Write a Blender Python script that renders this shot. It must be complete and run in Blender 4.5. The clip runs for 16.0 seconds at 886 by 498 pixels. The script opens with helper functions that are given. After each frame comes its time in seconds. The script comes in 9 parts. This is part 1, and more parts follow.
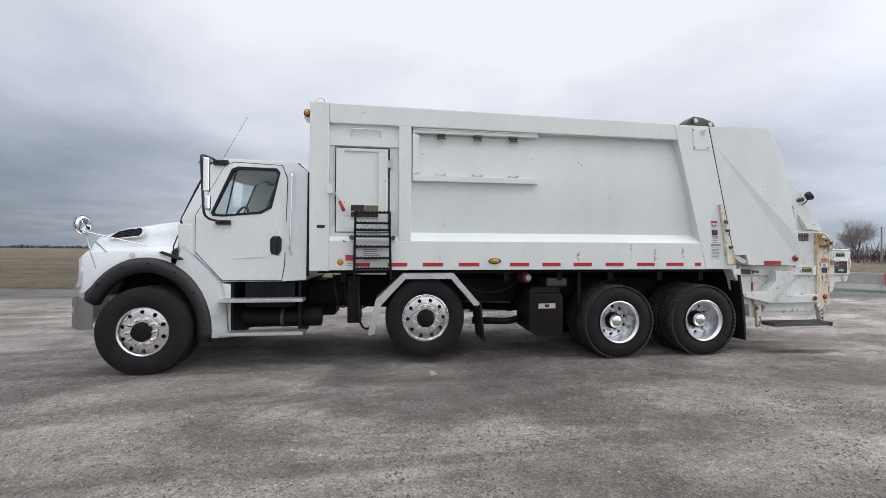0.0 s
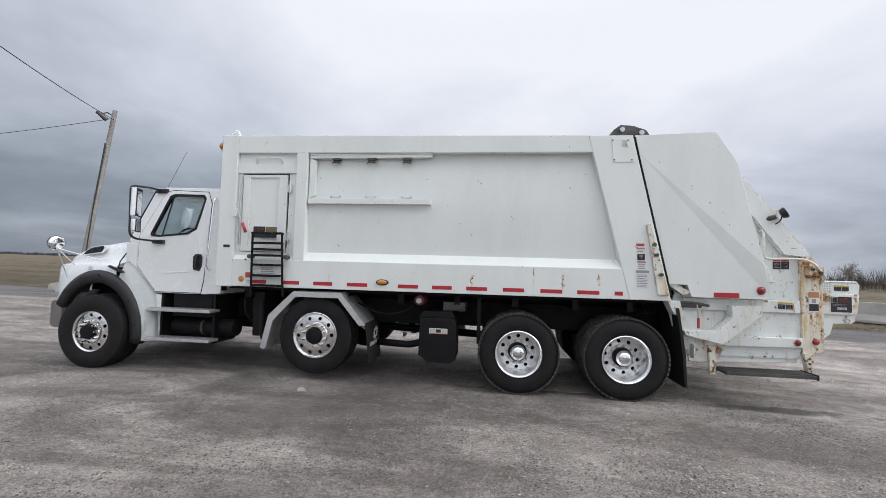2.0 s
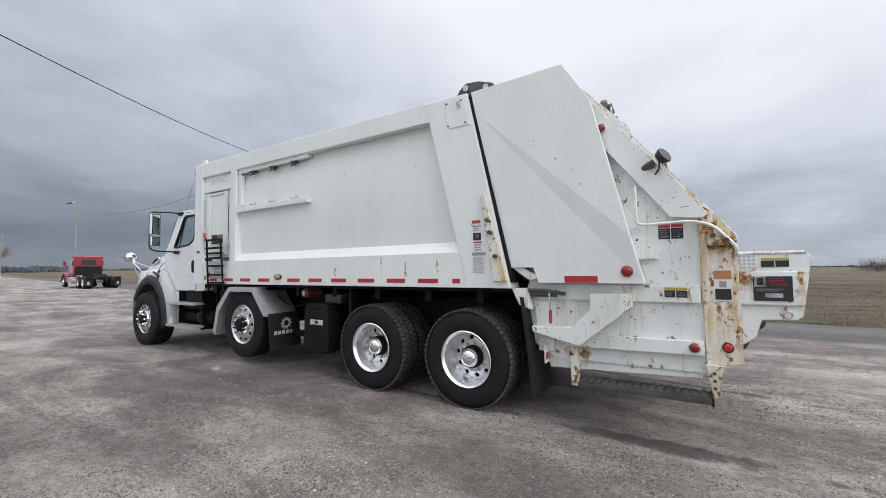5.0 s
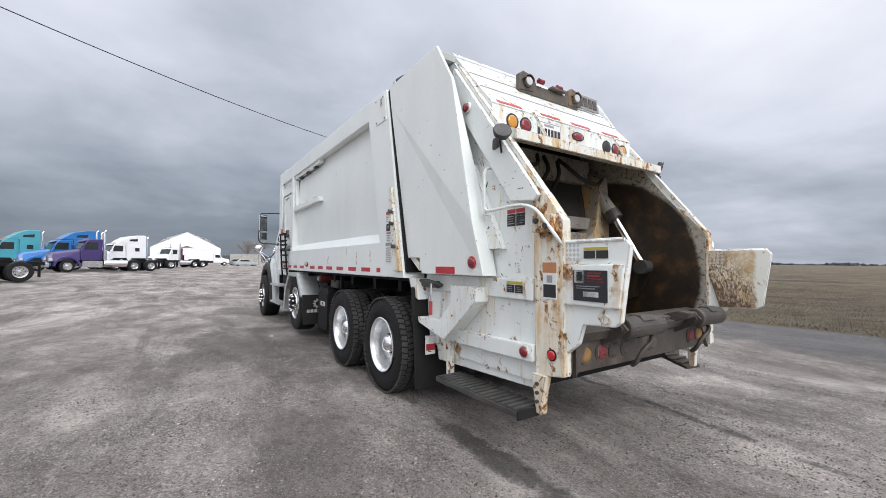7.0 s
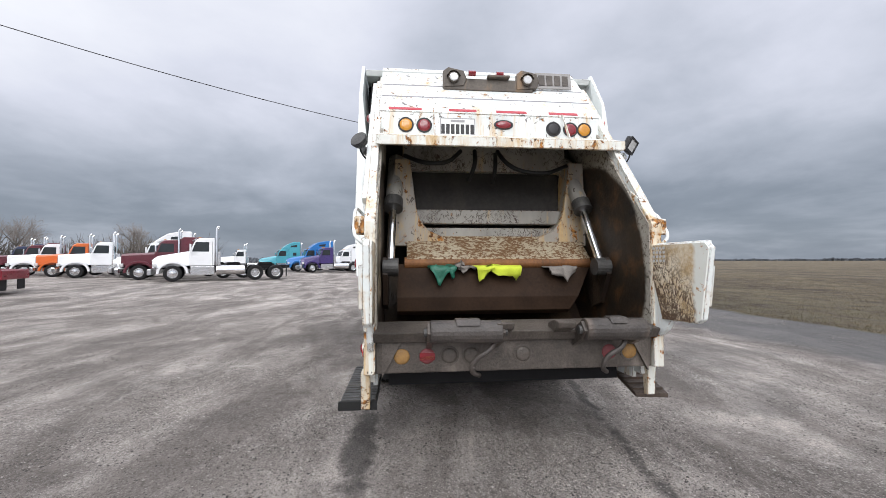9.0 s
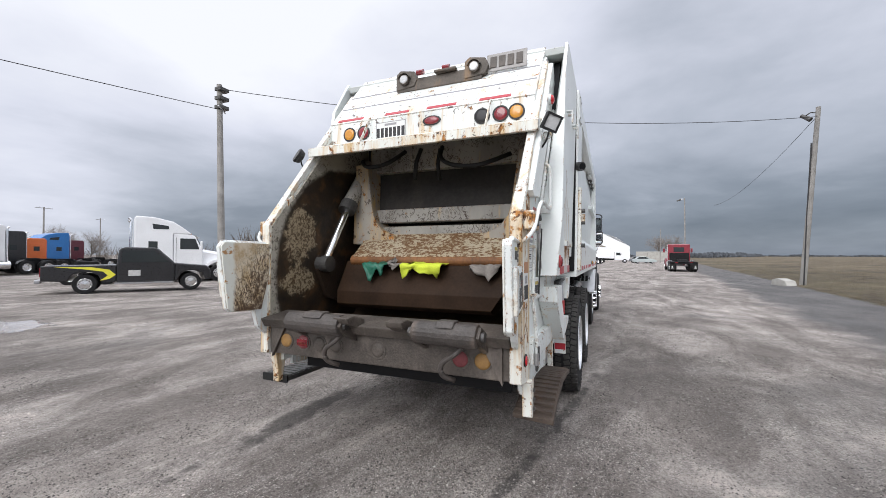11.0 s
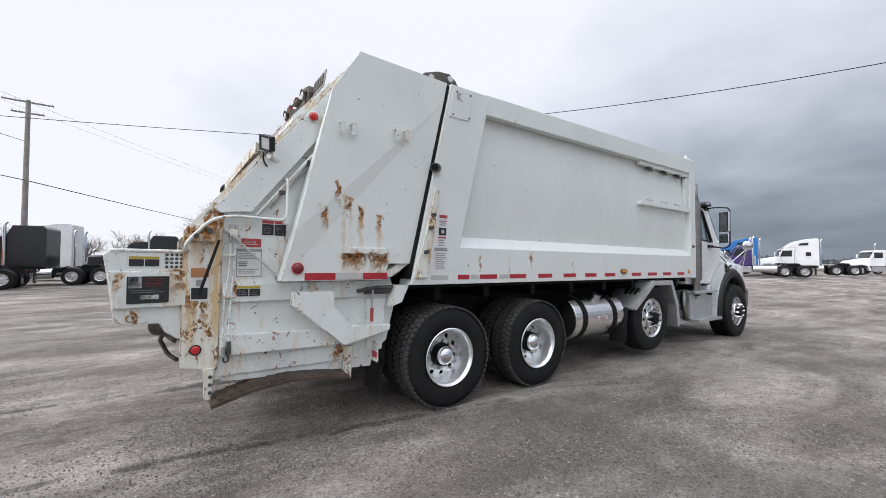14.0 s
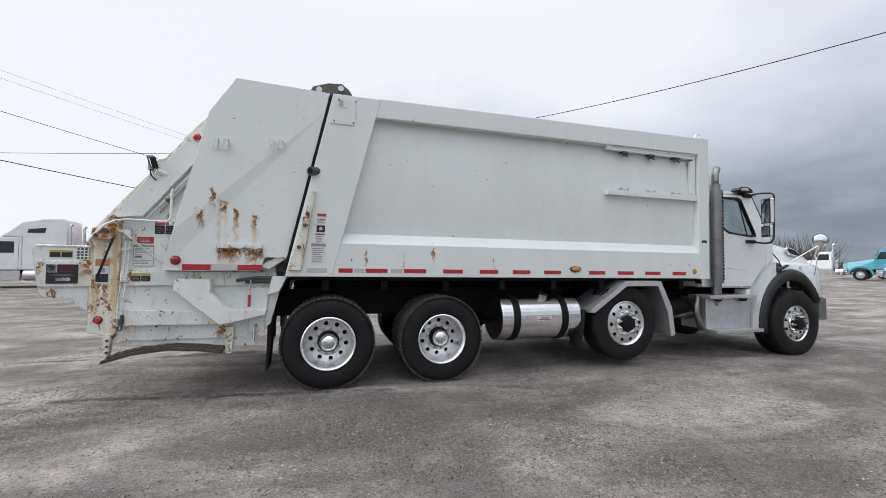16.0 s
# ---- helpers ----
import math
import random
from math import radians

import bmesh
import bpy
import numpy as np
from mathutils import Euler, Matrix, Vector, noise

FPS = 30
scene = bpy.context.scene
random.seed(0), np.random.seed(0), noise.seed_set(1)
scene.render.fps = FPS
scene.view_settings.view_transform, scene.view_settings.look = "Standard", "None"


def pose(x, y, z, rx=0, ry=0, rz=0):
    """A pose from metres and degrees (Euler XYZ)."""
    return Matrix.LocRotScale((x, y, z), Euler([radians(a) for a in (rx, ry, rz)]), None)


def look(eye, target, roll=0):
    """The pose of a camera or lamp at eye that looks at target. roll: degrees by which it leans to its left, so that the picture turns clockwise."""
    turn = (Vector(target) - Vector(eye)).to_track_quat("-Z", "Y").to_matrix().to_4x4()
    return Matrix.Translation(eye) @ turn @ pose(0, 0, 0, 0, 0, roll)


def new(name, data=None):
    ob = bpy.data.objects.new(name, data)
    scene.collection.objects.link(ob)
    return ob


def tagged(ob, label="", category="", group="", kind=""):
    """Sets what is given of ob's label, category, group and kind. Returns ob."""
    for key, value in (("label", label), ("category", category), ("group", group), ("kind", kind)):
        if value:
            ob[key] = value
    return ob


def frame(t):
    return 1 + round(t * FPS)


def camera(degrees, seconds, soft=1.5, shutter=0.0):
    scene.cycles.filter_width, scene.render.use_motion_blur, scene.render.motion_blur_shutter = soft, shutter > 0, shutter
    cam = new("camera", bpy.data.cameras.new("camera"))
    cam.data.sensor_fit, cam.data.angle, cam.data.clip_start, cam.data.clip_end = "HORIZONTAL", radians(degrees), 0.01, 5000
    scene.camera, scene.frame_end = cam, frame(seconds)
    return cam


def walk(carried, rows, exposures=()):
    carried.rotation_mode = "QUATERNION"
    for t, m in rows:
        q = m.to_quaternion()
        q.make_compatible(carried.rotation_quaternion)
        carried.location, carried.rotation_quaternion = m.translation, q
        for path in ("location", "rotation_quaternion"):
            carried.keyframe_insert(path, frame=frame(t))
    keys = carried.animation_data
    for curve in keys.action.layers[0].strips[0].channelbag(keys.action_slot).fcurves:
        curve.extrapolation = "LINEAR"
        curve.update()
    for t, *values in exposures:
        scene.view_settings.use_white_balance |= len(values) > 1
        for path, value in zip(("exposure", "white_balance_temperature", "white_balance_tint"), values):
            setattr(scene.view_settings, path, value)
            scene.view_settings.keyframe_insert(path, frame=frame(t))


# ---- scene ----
cam = camera(96.4, 16.0, soft=0.75)
PATH = [
    (0, (0.336, -0.186, 1.507), (0.596, 1.797, 1.522), 0.70),
    (0.5, (1.055, -0.339, 1.530), (1.174, 1.657, 1.562), 0.90),
    (1, (1.796, -0.327, 1.597), (1.787, 1.672, 1.652), 1.50),
    (1.5, (2.543, -0.338, 1.606), (2.421, 1.657, 1.690), 2.00),
    (2, (3.245, -0.174, 1.604), (3.003, 1.809, 1.704), 2.10),
    (2.5, (3.950, -0.042, 1.585), (3.590, 1.923, 1.684), 1.80),
    (3, (4.623, 0.219, 1.526), (4.142, 2.158, 1.623), 1.10),
    (3.5, (5.287, 0.429, 1.492), (4.690, 2.335, 1.592), 0.40),
    (4, (5.918, 0.704, 1.491), (5.186, 2.563, 1.585), 0.00),
    (4.5, (6.525, 1.039, 1.500), (5.633, 2.827, 1.593), -0.20),
    (5, (7.111, 1.418, 1.510), (6.044, 3.107, 1.607), -0.26),
    (5.5, (7.674, 1.835, 1.518), (6.432, 3.399, 1.619), -0.19),
    (6, (8.211, 2.287, 1.519), (6.806, 3.706, 1.617), 0.00),
    (6.5, (8.721, 2.769, 1.509), (7.172, 4.031, 1.592), 0.30),
    (7, (9.171, 3.291, 1.487), (7.499, 4.387, 1.545), 0.60),
    (7.5, (9.491, 3.879, 1.471), (7.707, 4.782, 1.516), 0.50),
    (8, (9.823, 4.464, 1.486), (7.944, 5.146, 1.536), 0.10),
    (8.5, (10.069, 5.063, 1.483), (8.119, 5.503, 1.542), 0.10),
    (9, (10.143, 5.669, 1.498), (8.153, 5.856, 1.556), -0.10),
    (9.5, (10.144, 6.272, 1.516), (8.145, 6.204, 1.567), -0.24),
    (10, (10.097, 6.869, 1.527), (8.123, 6.550, 1.569), -0.23),
    (10.5, (9.998, 7.461, 1.530), (8.078, 6.900, 1.565), -0.11),
    (11, (9.841, 8.045, 1.523), (8.002, 7.259, 1.555), 0.08),
    (11.5, (9.622, 8.621, 1.504), (7.883, 7.634, 1.541), 0.30),
    (12, (9.316, 9.165, 1.492), (7.689, 8.003, 1.542), 0.40),
    (12.5, (8.895, 9.633, 1.534), (7.382, 8.327, 1.594), 0.20),
    (13, (8.497, 10.148, 1.540), (7.099, 8.720, 1.603), 0.40),
    (13.5, (7.992, 10.610, 1.552), (6.720, 9.068, 1.616), 0.30),
    (14, (7.493, 11.112, 1.538), (6.357, 9.467, 1.600), 0.10),
    (14.5, (6.909, 11.456, 1.499), (5.918, 9.720, 1.569), 0.00),
    (15, (6.328, 11.889, 1.451), (5.478, 10.080, 1.531), 0.00),
    (15.5, (5.705, 12.193, 1.412), (4.996, 10.325, 1.494), 0.20),
    (16, (5.079, 12.457, 1.445), (4.515, 10.540, 1.523), 0.30),
]
walk(cam, [(t, look(eye, target, roll)) for t, eye, target, roll in PATH], [(0.0, -0.03, 6320, 10), (5.0, -0.02, 6320, 10), (8.0, 0.08, 6320, 11), (12.0, 0.08, 6320, 11), (16.0, 0.0, 6320, 10)])

# ---------------------------------------------------------------- sky and light
world = bpy.data.worlds.new("overcast_sky")
scene.world = world
world.use_nodes = True


class Graph:
    """Short hand for building node trees."""

    def __init__(self, tree):
        self.tree = tree
        self.nodes = tree.nodes
        self.nodes.clear()

    def add(self, kind):
        return self.nodes.new(kind)

    def put(self, socket, value):
        if isinstance(value, bpy.types.NodeSocket):
            self.tree.links.new(value, socket)
        else:
            socket.default_value = value

    def math(self, op, a, b=0.0, c=0.0, clamp=False):
        n = self.add("ShaderNodeMath")
        n.operation, n.use_clamp = op, clamp
        for i, v in enumerate((a, b, c)):
            self.put(n.inputs[i], v)
        return n.outputs[0]

    def step(self, v, lo, hi):
        n = self.add("ShaderNodeMapRange")
        n.interpolation_type = "SMOOTHSTEP"
        self.put(n.inputs["Value"], v)
        n.inputs["From Min"].default_value, n.inputs["From Max"].default_value = lo, hi
        return n.outputs[0]

    def noise(self, vec, scale, detail=4.0, rough=0.55, distort=0.0):
        n = self.add("ShaderNodeTexNoise")
        self.put(n.inputs["Vector"], vec)
        n.inputs["Scale"].default_value, n.inputs["Detail"].default_value = scale, detail
        n.inputs["Roughness"].default_value, n.inputs["Distortion"].default_value = rough, distort
        return n.outputs["Fac"]

    def scaled(self, vec, s):
        n = self.add("ShaderNodeMapping")
        self.put(n.inputs["Vector"], vec)
        n.inputs["Scale"].default_value = s
        return n.outputs[0]

    def mix(self, f, a, b):
        n = self.add("ShaderNodeMix")
        n.data_type = "RGBA"
        self.put(n.inputs[0], f)
        self.put(n.inputs[6], a if isinstance(a, bpy.types.NodeSocket) else (*a, 1.0))
        self.put(n.inputs[7], b if isinstance(b, bpy.types.NodeSocket) else (*b, 1.0))
        return n.outputs[2]

    def ramp(self, f, stops):
        n = self.add("ShaderNodeValToRGB")
        self.put(n.inputs[0], f)
        e = n.color_ramp.elements
        while len(e) < len(stops):
            e.new(0.5)
        for el, (p, c) in zip(e, stops):
            el.position, el.color = p, (*c, 1.0)
        return n.outputs[0]


def cloudy_sky():
    g = Graph(world.node_tree)
    d = g.add("ShaderNodeTexCoord").outputs["Generated"]
    sep = g.add("ShaderNodeSeparateXYZ")
    g.put(sep.inputs[0], d)
    x, y, z = sep.outputs
    # cloud layers stretch towards the horizon
    flat = g.add("ShaderNodeVectorMath")
    flat.operation = "DIVIDE"
    g.put(flat.inputs[0], d)
    den = g.math("ADD", g.math("ABSOLUTE", z), 0.22)
    comb = g.add("ShaderNodeCombineXYZ")
    for s in comb.inputs:
        g.put(s, den)
    g.put(flat.inputs[1], comb.outputs[0])
    n1 = g.noise(flat.outputs[0], 0.85, 6.0, 0.52, 0.35)
    n2 = g.noise(flat.outputs[0], 2.7, 6.0, 0.55, 0.2)
    west = g.math("MULTIPLY", g.math("ADD", x, 1.0), 0.5)
    west = g.step(west, 0.02, 0.92)
    up = g.step(z, -0.02, 0.62)
    s = g.math("MULTIPLY_ADD", west, 0.24, 0.18)
    s = g.math("MULTIPLY_ADD", up, 0.60, s)
    s = g.math("MULTIPLY_ADD", g.math("MULTIPLY", g.step(y, 0.35, -0.75), g.step(z, 0.03, 0.34)), 0.20, s)
    s = g.math("MULTIPLY_ADD", g.math("MULTIPLY", g.step(x, -0.35, -0.95), g.step(z, 0.12, 0.45)), 0.14, s)
    s = g.math("MULTIPLY_ADD", g.math("SUBTRACT", n1, 0.5), 0.58, s)
    s = g.math("MULTIPLY_ADD", g.math("SUBTRACT", n2, 0.5), 0.22, s)
    # heavier cloud in the west-north-west, thinner to the north of it
    for dx, dy, near, amount in ((-0.90, 0.43, 0.78, -0.17), (-0.97, -0.20, 0.84, -0.12), (-0.50, 0.87, 0.86, 0.08)):
        dot = g.math("MULTIPLY_ADD", x, dx, g.math("MULTIPLY", y, dy))
        flatr = g.math("SQRT", g.math("ADD", g.math("MULTIPLY", x, x), g.math("MULTIPLY", y, y)))
        bump = g.step(g.math("DIVIDE", dot, g.math("MAXIMUM", flatr, 0.05)), near, 1.0)
        s = g.math("MULTIPLY_ADD", g.math("MULTIPLY", bump, g.step(z, 0.02 if amount > 0 else 0.22, 0.30 if amount > 0 else 0.5)), amount, s)
    # paler bands of cloud low over the horizon
    for dx, dy, near, amount, top in ((-0.58, 0.81, 0.90, 0.13, 0.22), (-0.85, -0.53, 0.94, 0.14, 0.20)):
        dot = g.math("MULTIPLY_ADD", x, dx, g.math("MULTIPLY", y, dy))
        s = g.math("MULTIPLY_ADD", g.math("MULTIPLY", g.step(dot, near, 1.0), g.step(z, top, 0.02)), amount, s)
    low_n = g.math("MULTIPLY", g.step(g.math("MULTIPLY_ADD", x, 0.05, y), 0.74, 0.98), g.step(z, 0.46, 0.22))
    s = g.math("MULTIPLY_ADD", low_n, 0.15, s)
    # a bright break low in the south
    south = g.step(g.math("MULTIPLY_ADD", x, 0.32, g.math("MULTIPLY", y, -0.95)), 0.45, 1.0)
    low = g.math("SUBTRACT", 1.0, g.step(z, 0.10, 0.36))
    s = g.math("MULTIPLY_ADD", g.math("MULTIPLY", south, low), 0.62, s)
    col = g.ramp(s, [(0.05, (0.155, 0.185, 0.225)), (0.30, (0.27, 0.305, 0.355)), (0.50, (0.47, 0.505, 0.57)), (0.70, (0.73, 0.75, 0.83)), (0.92, (0.95, 0.96, 1.0))])
    lift = g.math("MULTIPLY_ADD", g.step(z, 0.52, 0.98), 1.3, 1.0)
    # the sun stands behind the cloud in the east
    lift = g.math("MULTIPLY", lift, g.math("MULTIPLY_ADD", g.step(x, 0.66, 1.0), 0.8, 1.0))
    clouds = g.add("ShaderNodeBackground")
    g.put(clouds.inputs[0], col)
    g.put(clouds.inputs[1], lift)
    sky = g.add("ShaderNodeTexSky")
    sky.sky_type, sky.sun_disc = "NISHITA", False
    sky.sun_elevation, sky.sun_rotation = radians(34), radians(104)
    clear = g.add("ShaderNodeBackground")
    g.put(clear.inputs[0], sky.outputs[0])
    clear.inputs[1].default_value = 0.06
    m = g.add("ShaderNodeMixShader")
    m.inputs[0].default_value = 0.94
    g.tree.links.new(clear.outputs[0], m.inputs[1])
    g.tree.links.new(clouds.outputs[0], m.inputs[2])
    g.tree.links.new(m.outputs[0], g.add("ShaderNodeOutputWorld").inputs[0])


cloudy_sky()
sun = new("sun", bpy.data.lights.new("sun", "SUN"))
sun.data.energy, sun.data.angle, sun.data.color = 1.7, radians(40), (1.0, 0.97, 0.93)
sun.matrix_world = look((40, -3, 28), (0, 0, 0))

# ---------------------------------------------------------------- materials
def surface(name, col, rough=0.5, metal=0.0, var=0.12, scale=2.5, grain=0.0, gscale=120.0, dirt=None, dirt_amount=0.0, coat=0.0, dscale=1.3, spec=0.5):
    """A plain surface: colour that varies at two scales, patches of dirt, fine relief."""
    m = bpy.data.materials.new(name)
    m.use_nodes = True
    g = Graph(m.node_tree)
    o = g.add("ShaderNodeTexCoord").outputs["Object"]
    big, fine = g.noise(o, scale, 5.0), g.noise(o, scale * 14, 4.0)
    f = g.math("MULTIPLY_ADD", big, 0.65, g.math("MULTIPLY", fine, 0.35))
    lo, hi = tuple(c * (1 - var) for c in col), tuple(min(1.0, c * (1 + var)) for c in col)
    c = g.mix(g.step(f, 0.3, 0.7), lo, hi)
    if dirt:
        dn = g.noise(g.scaled(o, (1.0, 1.0, 0.45)), dscale, 7.0, 0.62, 0.4)
        dm = g.step(dn, 0.72 - 0.5 * dirt_amount, 0.95 - 0.35 * dirt_amount)
        c = g.mix(dm, c, dirt)
    b = g.add("ShaderNodeBsdfPrincipled")
    g.put(b.inputs["Base Color"], c)
    b.inputs["Metallic"].default_value = metal
    g.put(b.inputs["Roughness"], g.math("MULTIPLY_ADD", fine, 0.22, rough - 0.11, clamp=True))
    b.inputs["Specular IOR Level"].default_value = spec
    b.inputs["Coat Weight"].default_value = coat
    b.inputs["Coat Roughness"].default_value = 0.12
    if grain:
        bump = g.add("ShaderNodeBump")
        bump.inputs["Strength"].default_value, bump.inputs["Distance"].default_value = grain, 0.01
        g.put(bump.inputs["Height"], g.noise(o, gscale, 3.0))
        g.put(b.inputs["Normal"], bump.outputs[0])
    g.tree.links.new(b.outputs[0], g.add("ShaderNodeOutputMaterial").inputs[0])
    return m


def rusty_paint(name, paint, amount, chips=0.5, streaks=(), rough=0.45, grime=0.25, scratch=0.0, size=1.0, edges=0.0):
    """Old paint: chips, orange stains that run down, brown scale. streaks: x, top, bottom, half width."""
    m = bpy.data.materials.new(name)
    m.use_nodes = True
    g = Graph(m.node_tree)
    o = g.add("ShaderNodeTexCoord").outputs["Object"]
    fine = g.noise(o, 40.0, 5.0)
    g1 = g.noise(g.scaled(o, (1, 1, 0.35)), 2.2, 6.0, 0.6, 0.3)
    c = g.mix(g.step(g1, 0.35, 0.75), tuple(v * 0.985 for v in paint), tuple(v * (1 - grime) for v in paint))
    c = g.mix(g.math("MULTIPLY", g.step(fine, 0.35, 0.7), 0.10), c, tuple(v * 0.7 for v in paint))
    stain = g.noise(g.scaled(o, (3.4, 3.4, 0.45)), 2.4, 9.0, 0.70, 0.5)
    sm = g.step(stain, 0.66 - 0.26 * amount, 0.80 - 0.18 * amount)
    scale_n = g.noise(g.scaled(o, (1.0, 1.0, 0.7)), 12.5 * size, 10.0, 0.74, 0.4)
    rm = g.step(scale_n, 0.66 - 0.135 * amount, 0.70 - 0.125 * amount)
    rm = g.math("MULTIPLY", rm, g.step(g.noise(o, 2.3 * size, 4.0, 0.6), 0.54 - 0.22 * amount, 0.62 - 0.22 * amount))
    chip = g.step(g.noise(o, 19.0, 3.0, 0.5, 0.8), 0.775 - 0.10 * chips, 0.785 - 0.10 * chips)
    if streaks:
        sep = g.add("ShaderNodeSeparateXYZ")
        g.put(sep.inputs[0], o)
        wob = g.math("MULTIPLY", g.math("SUBTRACT", g.noise(o, 14.0, 6.0), 0.5), 0.13)
        px = g.math("ADD", sep.outputs[0], wob)
        pz = g.math("ADD", sep.outputs[2], g.math("MULTIPLY", wob, 1.6))
        run = g.noise(g.scaled(o, (9.0, 9.0, 0.8)), 2.2, 5.0, 0.6)
        for x, top, bottom, half in streaks:
            across = g.math("SUBTRACT", 1.0, g.step(g.math("ABSOLUTE", g.math("SUBTRACT", px, x)), half * 0.2, half * 1.3))
            along = g.math("MULTIPLY", g.step(pz, bottom - 0.1, bottom + 0.35), g.math("SUBTRACT", 1.0, g.step(pz, top - 0.02, top + 0.03)))
            band = g.math("MULTIPLY", across, along)
            sm = g.math("MAXIMUM", sm, g.math("MULTIPLY", band, g.step(run, 0.34, 0.56)))
            head = g.math("MULTIPLY", g.step(across, 0.35, 0.7), g.math("MULTIPLY", g.step(pz, top - 0.22, top - 0.05), g.math("SUBTRACT", 1.0, g.step(pz, top - 0.02, top + 0.02))))
            rm = g.math("MAXIMUM", rm, g.math("MULTIPLY", head, g.step(scale_n, 0.44, 0.50)))
    stain_col = g.mix(fine, (0.46, 0.23, 0.04), (0.66, 0.47, 0.18))
    c = g.mix(g.math("MULTIPLY", sm, 0.78), c, stain_col)
    rust_col = g.mix(g.step(fine, 0.36, 0.64), (0.075, 0.030, 0.012), (0.42, 0.18, 0.04))
    c = g.mix(rm, c, rust_col)
    c = g.mix(g.math("MULTIPLY", chip, 0.9), c, (0.06, 0.04, 0.03))
    if edges:
        # paint knocked off along folds and plate edges, brown steel below
        bev = g.add("ShaderNodeBevel")
        bev.samples = 4
        bev.inputs["Radius"].default_value = 0.014
        dot = g.add("ShaderNodeVectorMath")
        dot.operation = "DOT_PRODUCT"
        g.put(dot.inputs[0], bev.outputs[0])
        g.put(dot.inputs[1], g.add("ShaderNodeNewGeometry").outputs["Normal"])
        fold = g.step(dot.outputs["Value"], 0.985, 0.90)
        knock = g.step(g.noise(o, 11.0, 7.0, 0.72, 0.4), 0.60 - 0.16 * edges, 0.66 - 0.16 * edges)
        c = g.mix(g.math("MULTIPLY", g.math("MULTIPLY", fold, knock), 0.92), c, g.mix(g.step(fine, 0.40, 0.60), (0.045, 0.024, 0.014), (0.30, 0.13, 0.035)))
    if scratch:
        w = g.noise(g.scaled(o, (1.0, 1.0, 0.8)), 9.0, 4.0, 0.6, 2.2)
        ln = g.math("SUBTRACT", 1.0, g.step(g.math("ABSOLUTE", g.math("SUBTRACT", w, 0.5)), 0.008, 0.035))
        ln = g.math("MULTIPLY", ln, g.step(g.noise(o, 3.1, 4.0, 0.6), 0.50 - 0.2 * scratch, 0.58 - 0.2 * scratch))
        c = g.mix(g.math("MULTIPLY", ln, 0.92), c, (0.05, 0.03, 0.02))
    b = g.add("ShaderNodeBsdfPrincipled")
    g.put(b.inputs["Base Color"], c)
    g.put(b.inputs["Roughness"], g.math("MULTIPLY_ADD", rm, 0.4, rough, clamp=True))
    bump = g.add("ShaderNodeBump")
    bump.inputs["Strength"].default_value, bump.inputs["Distance"].default_value = 0.5, 0.006
    g.put(bump.inputs["Height"], g.math("MULTIPLY_ADD", fine, 0.25, g.math("MULTIPLY", g.math("MAXIMUM", rm, chip), -0.6)))
    g.put(b.inputs["Normal"], bump.outputs[0])
    g.tree.links.new(b.outputs[0], g.add("ShaderNodeOutputMaterial").inputs[0])
    return m


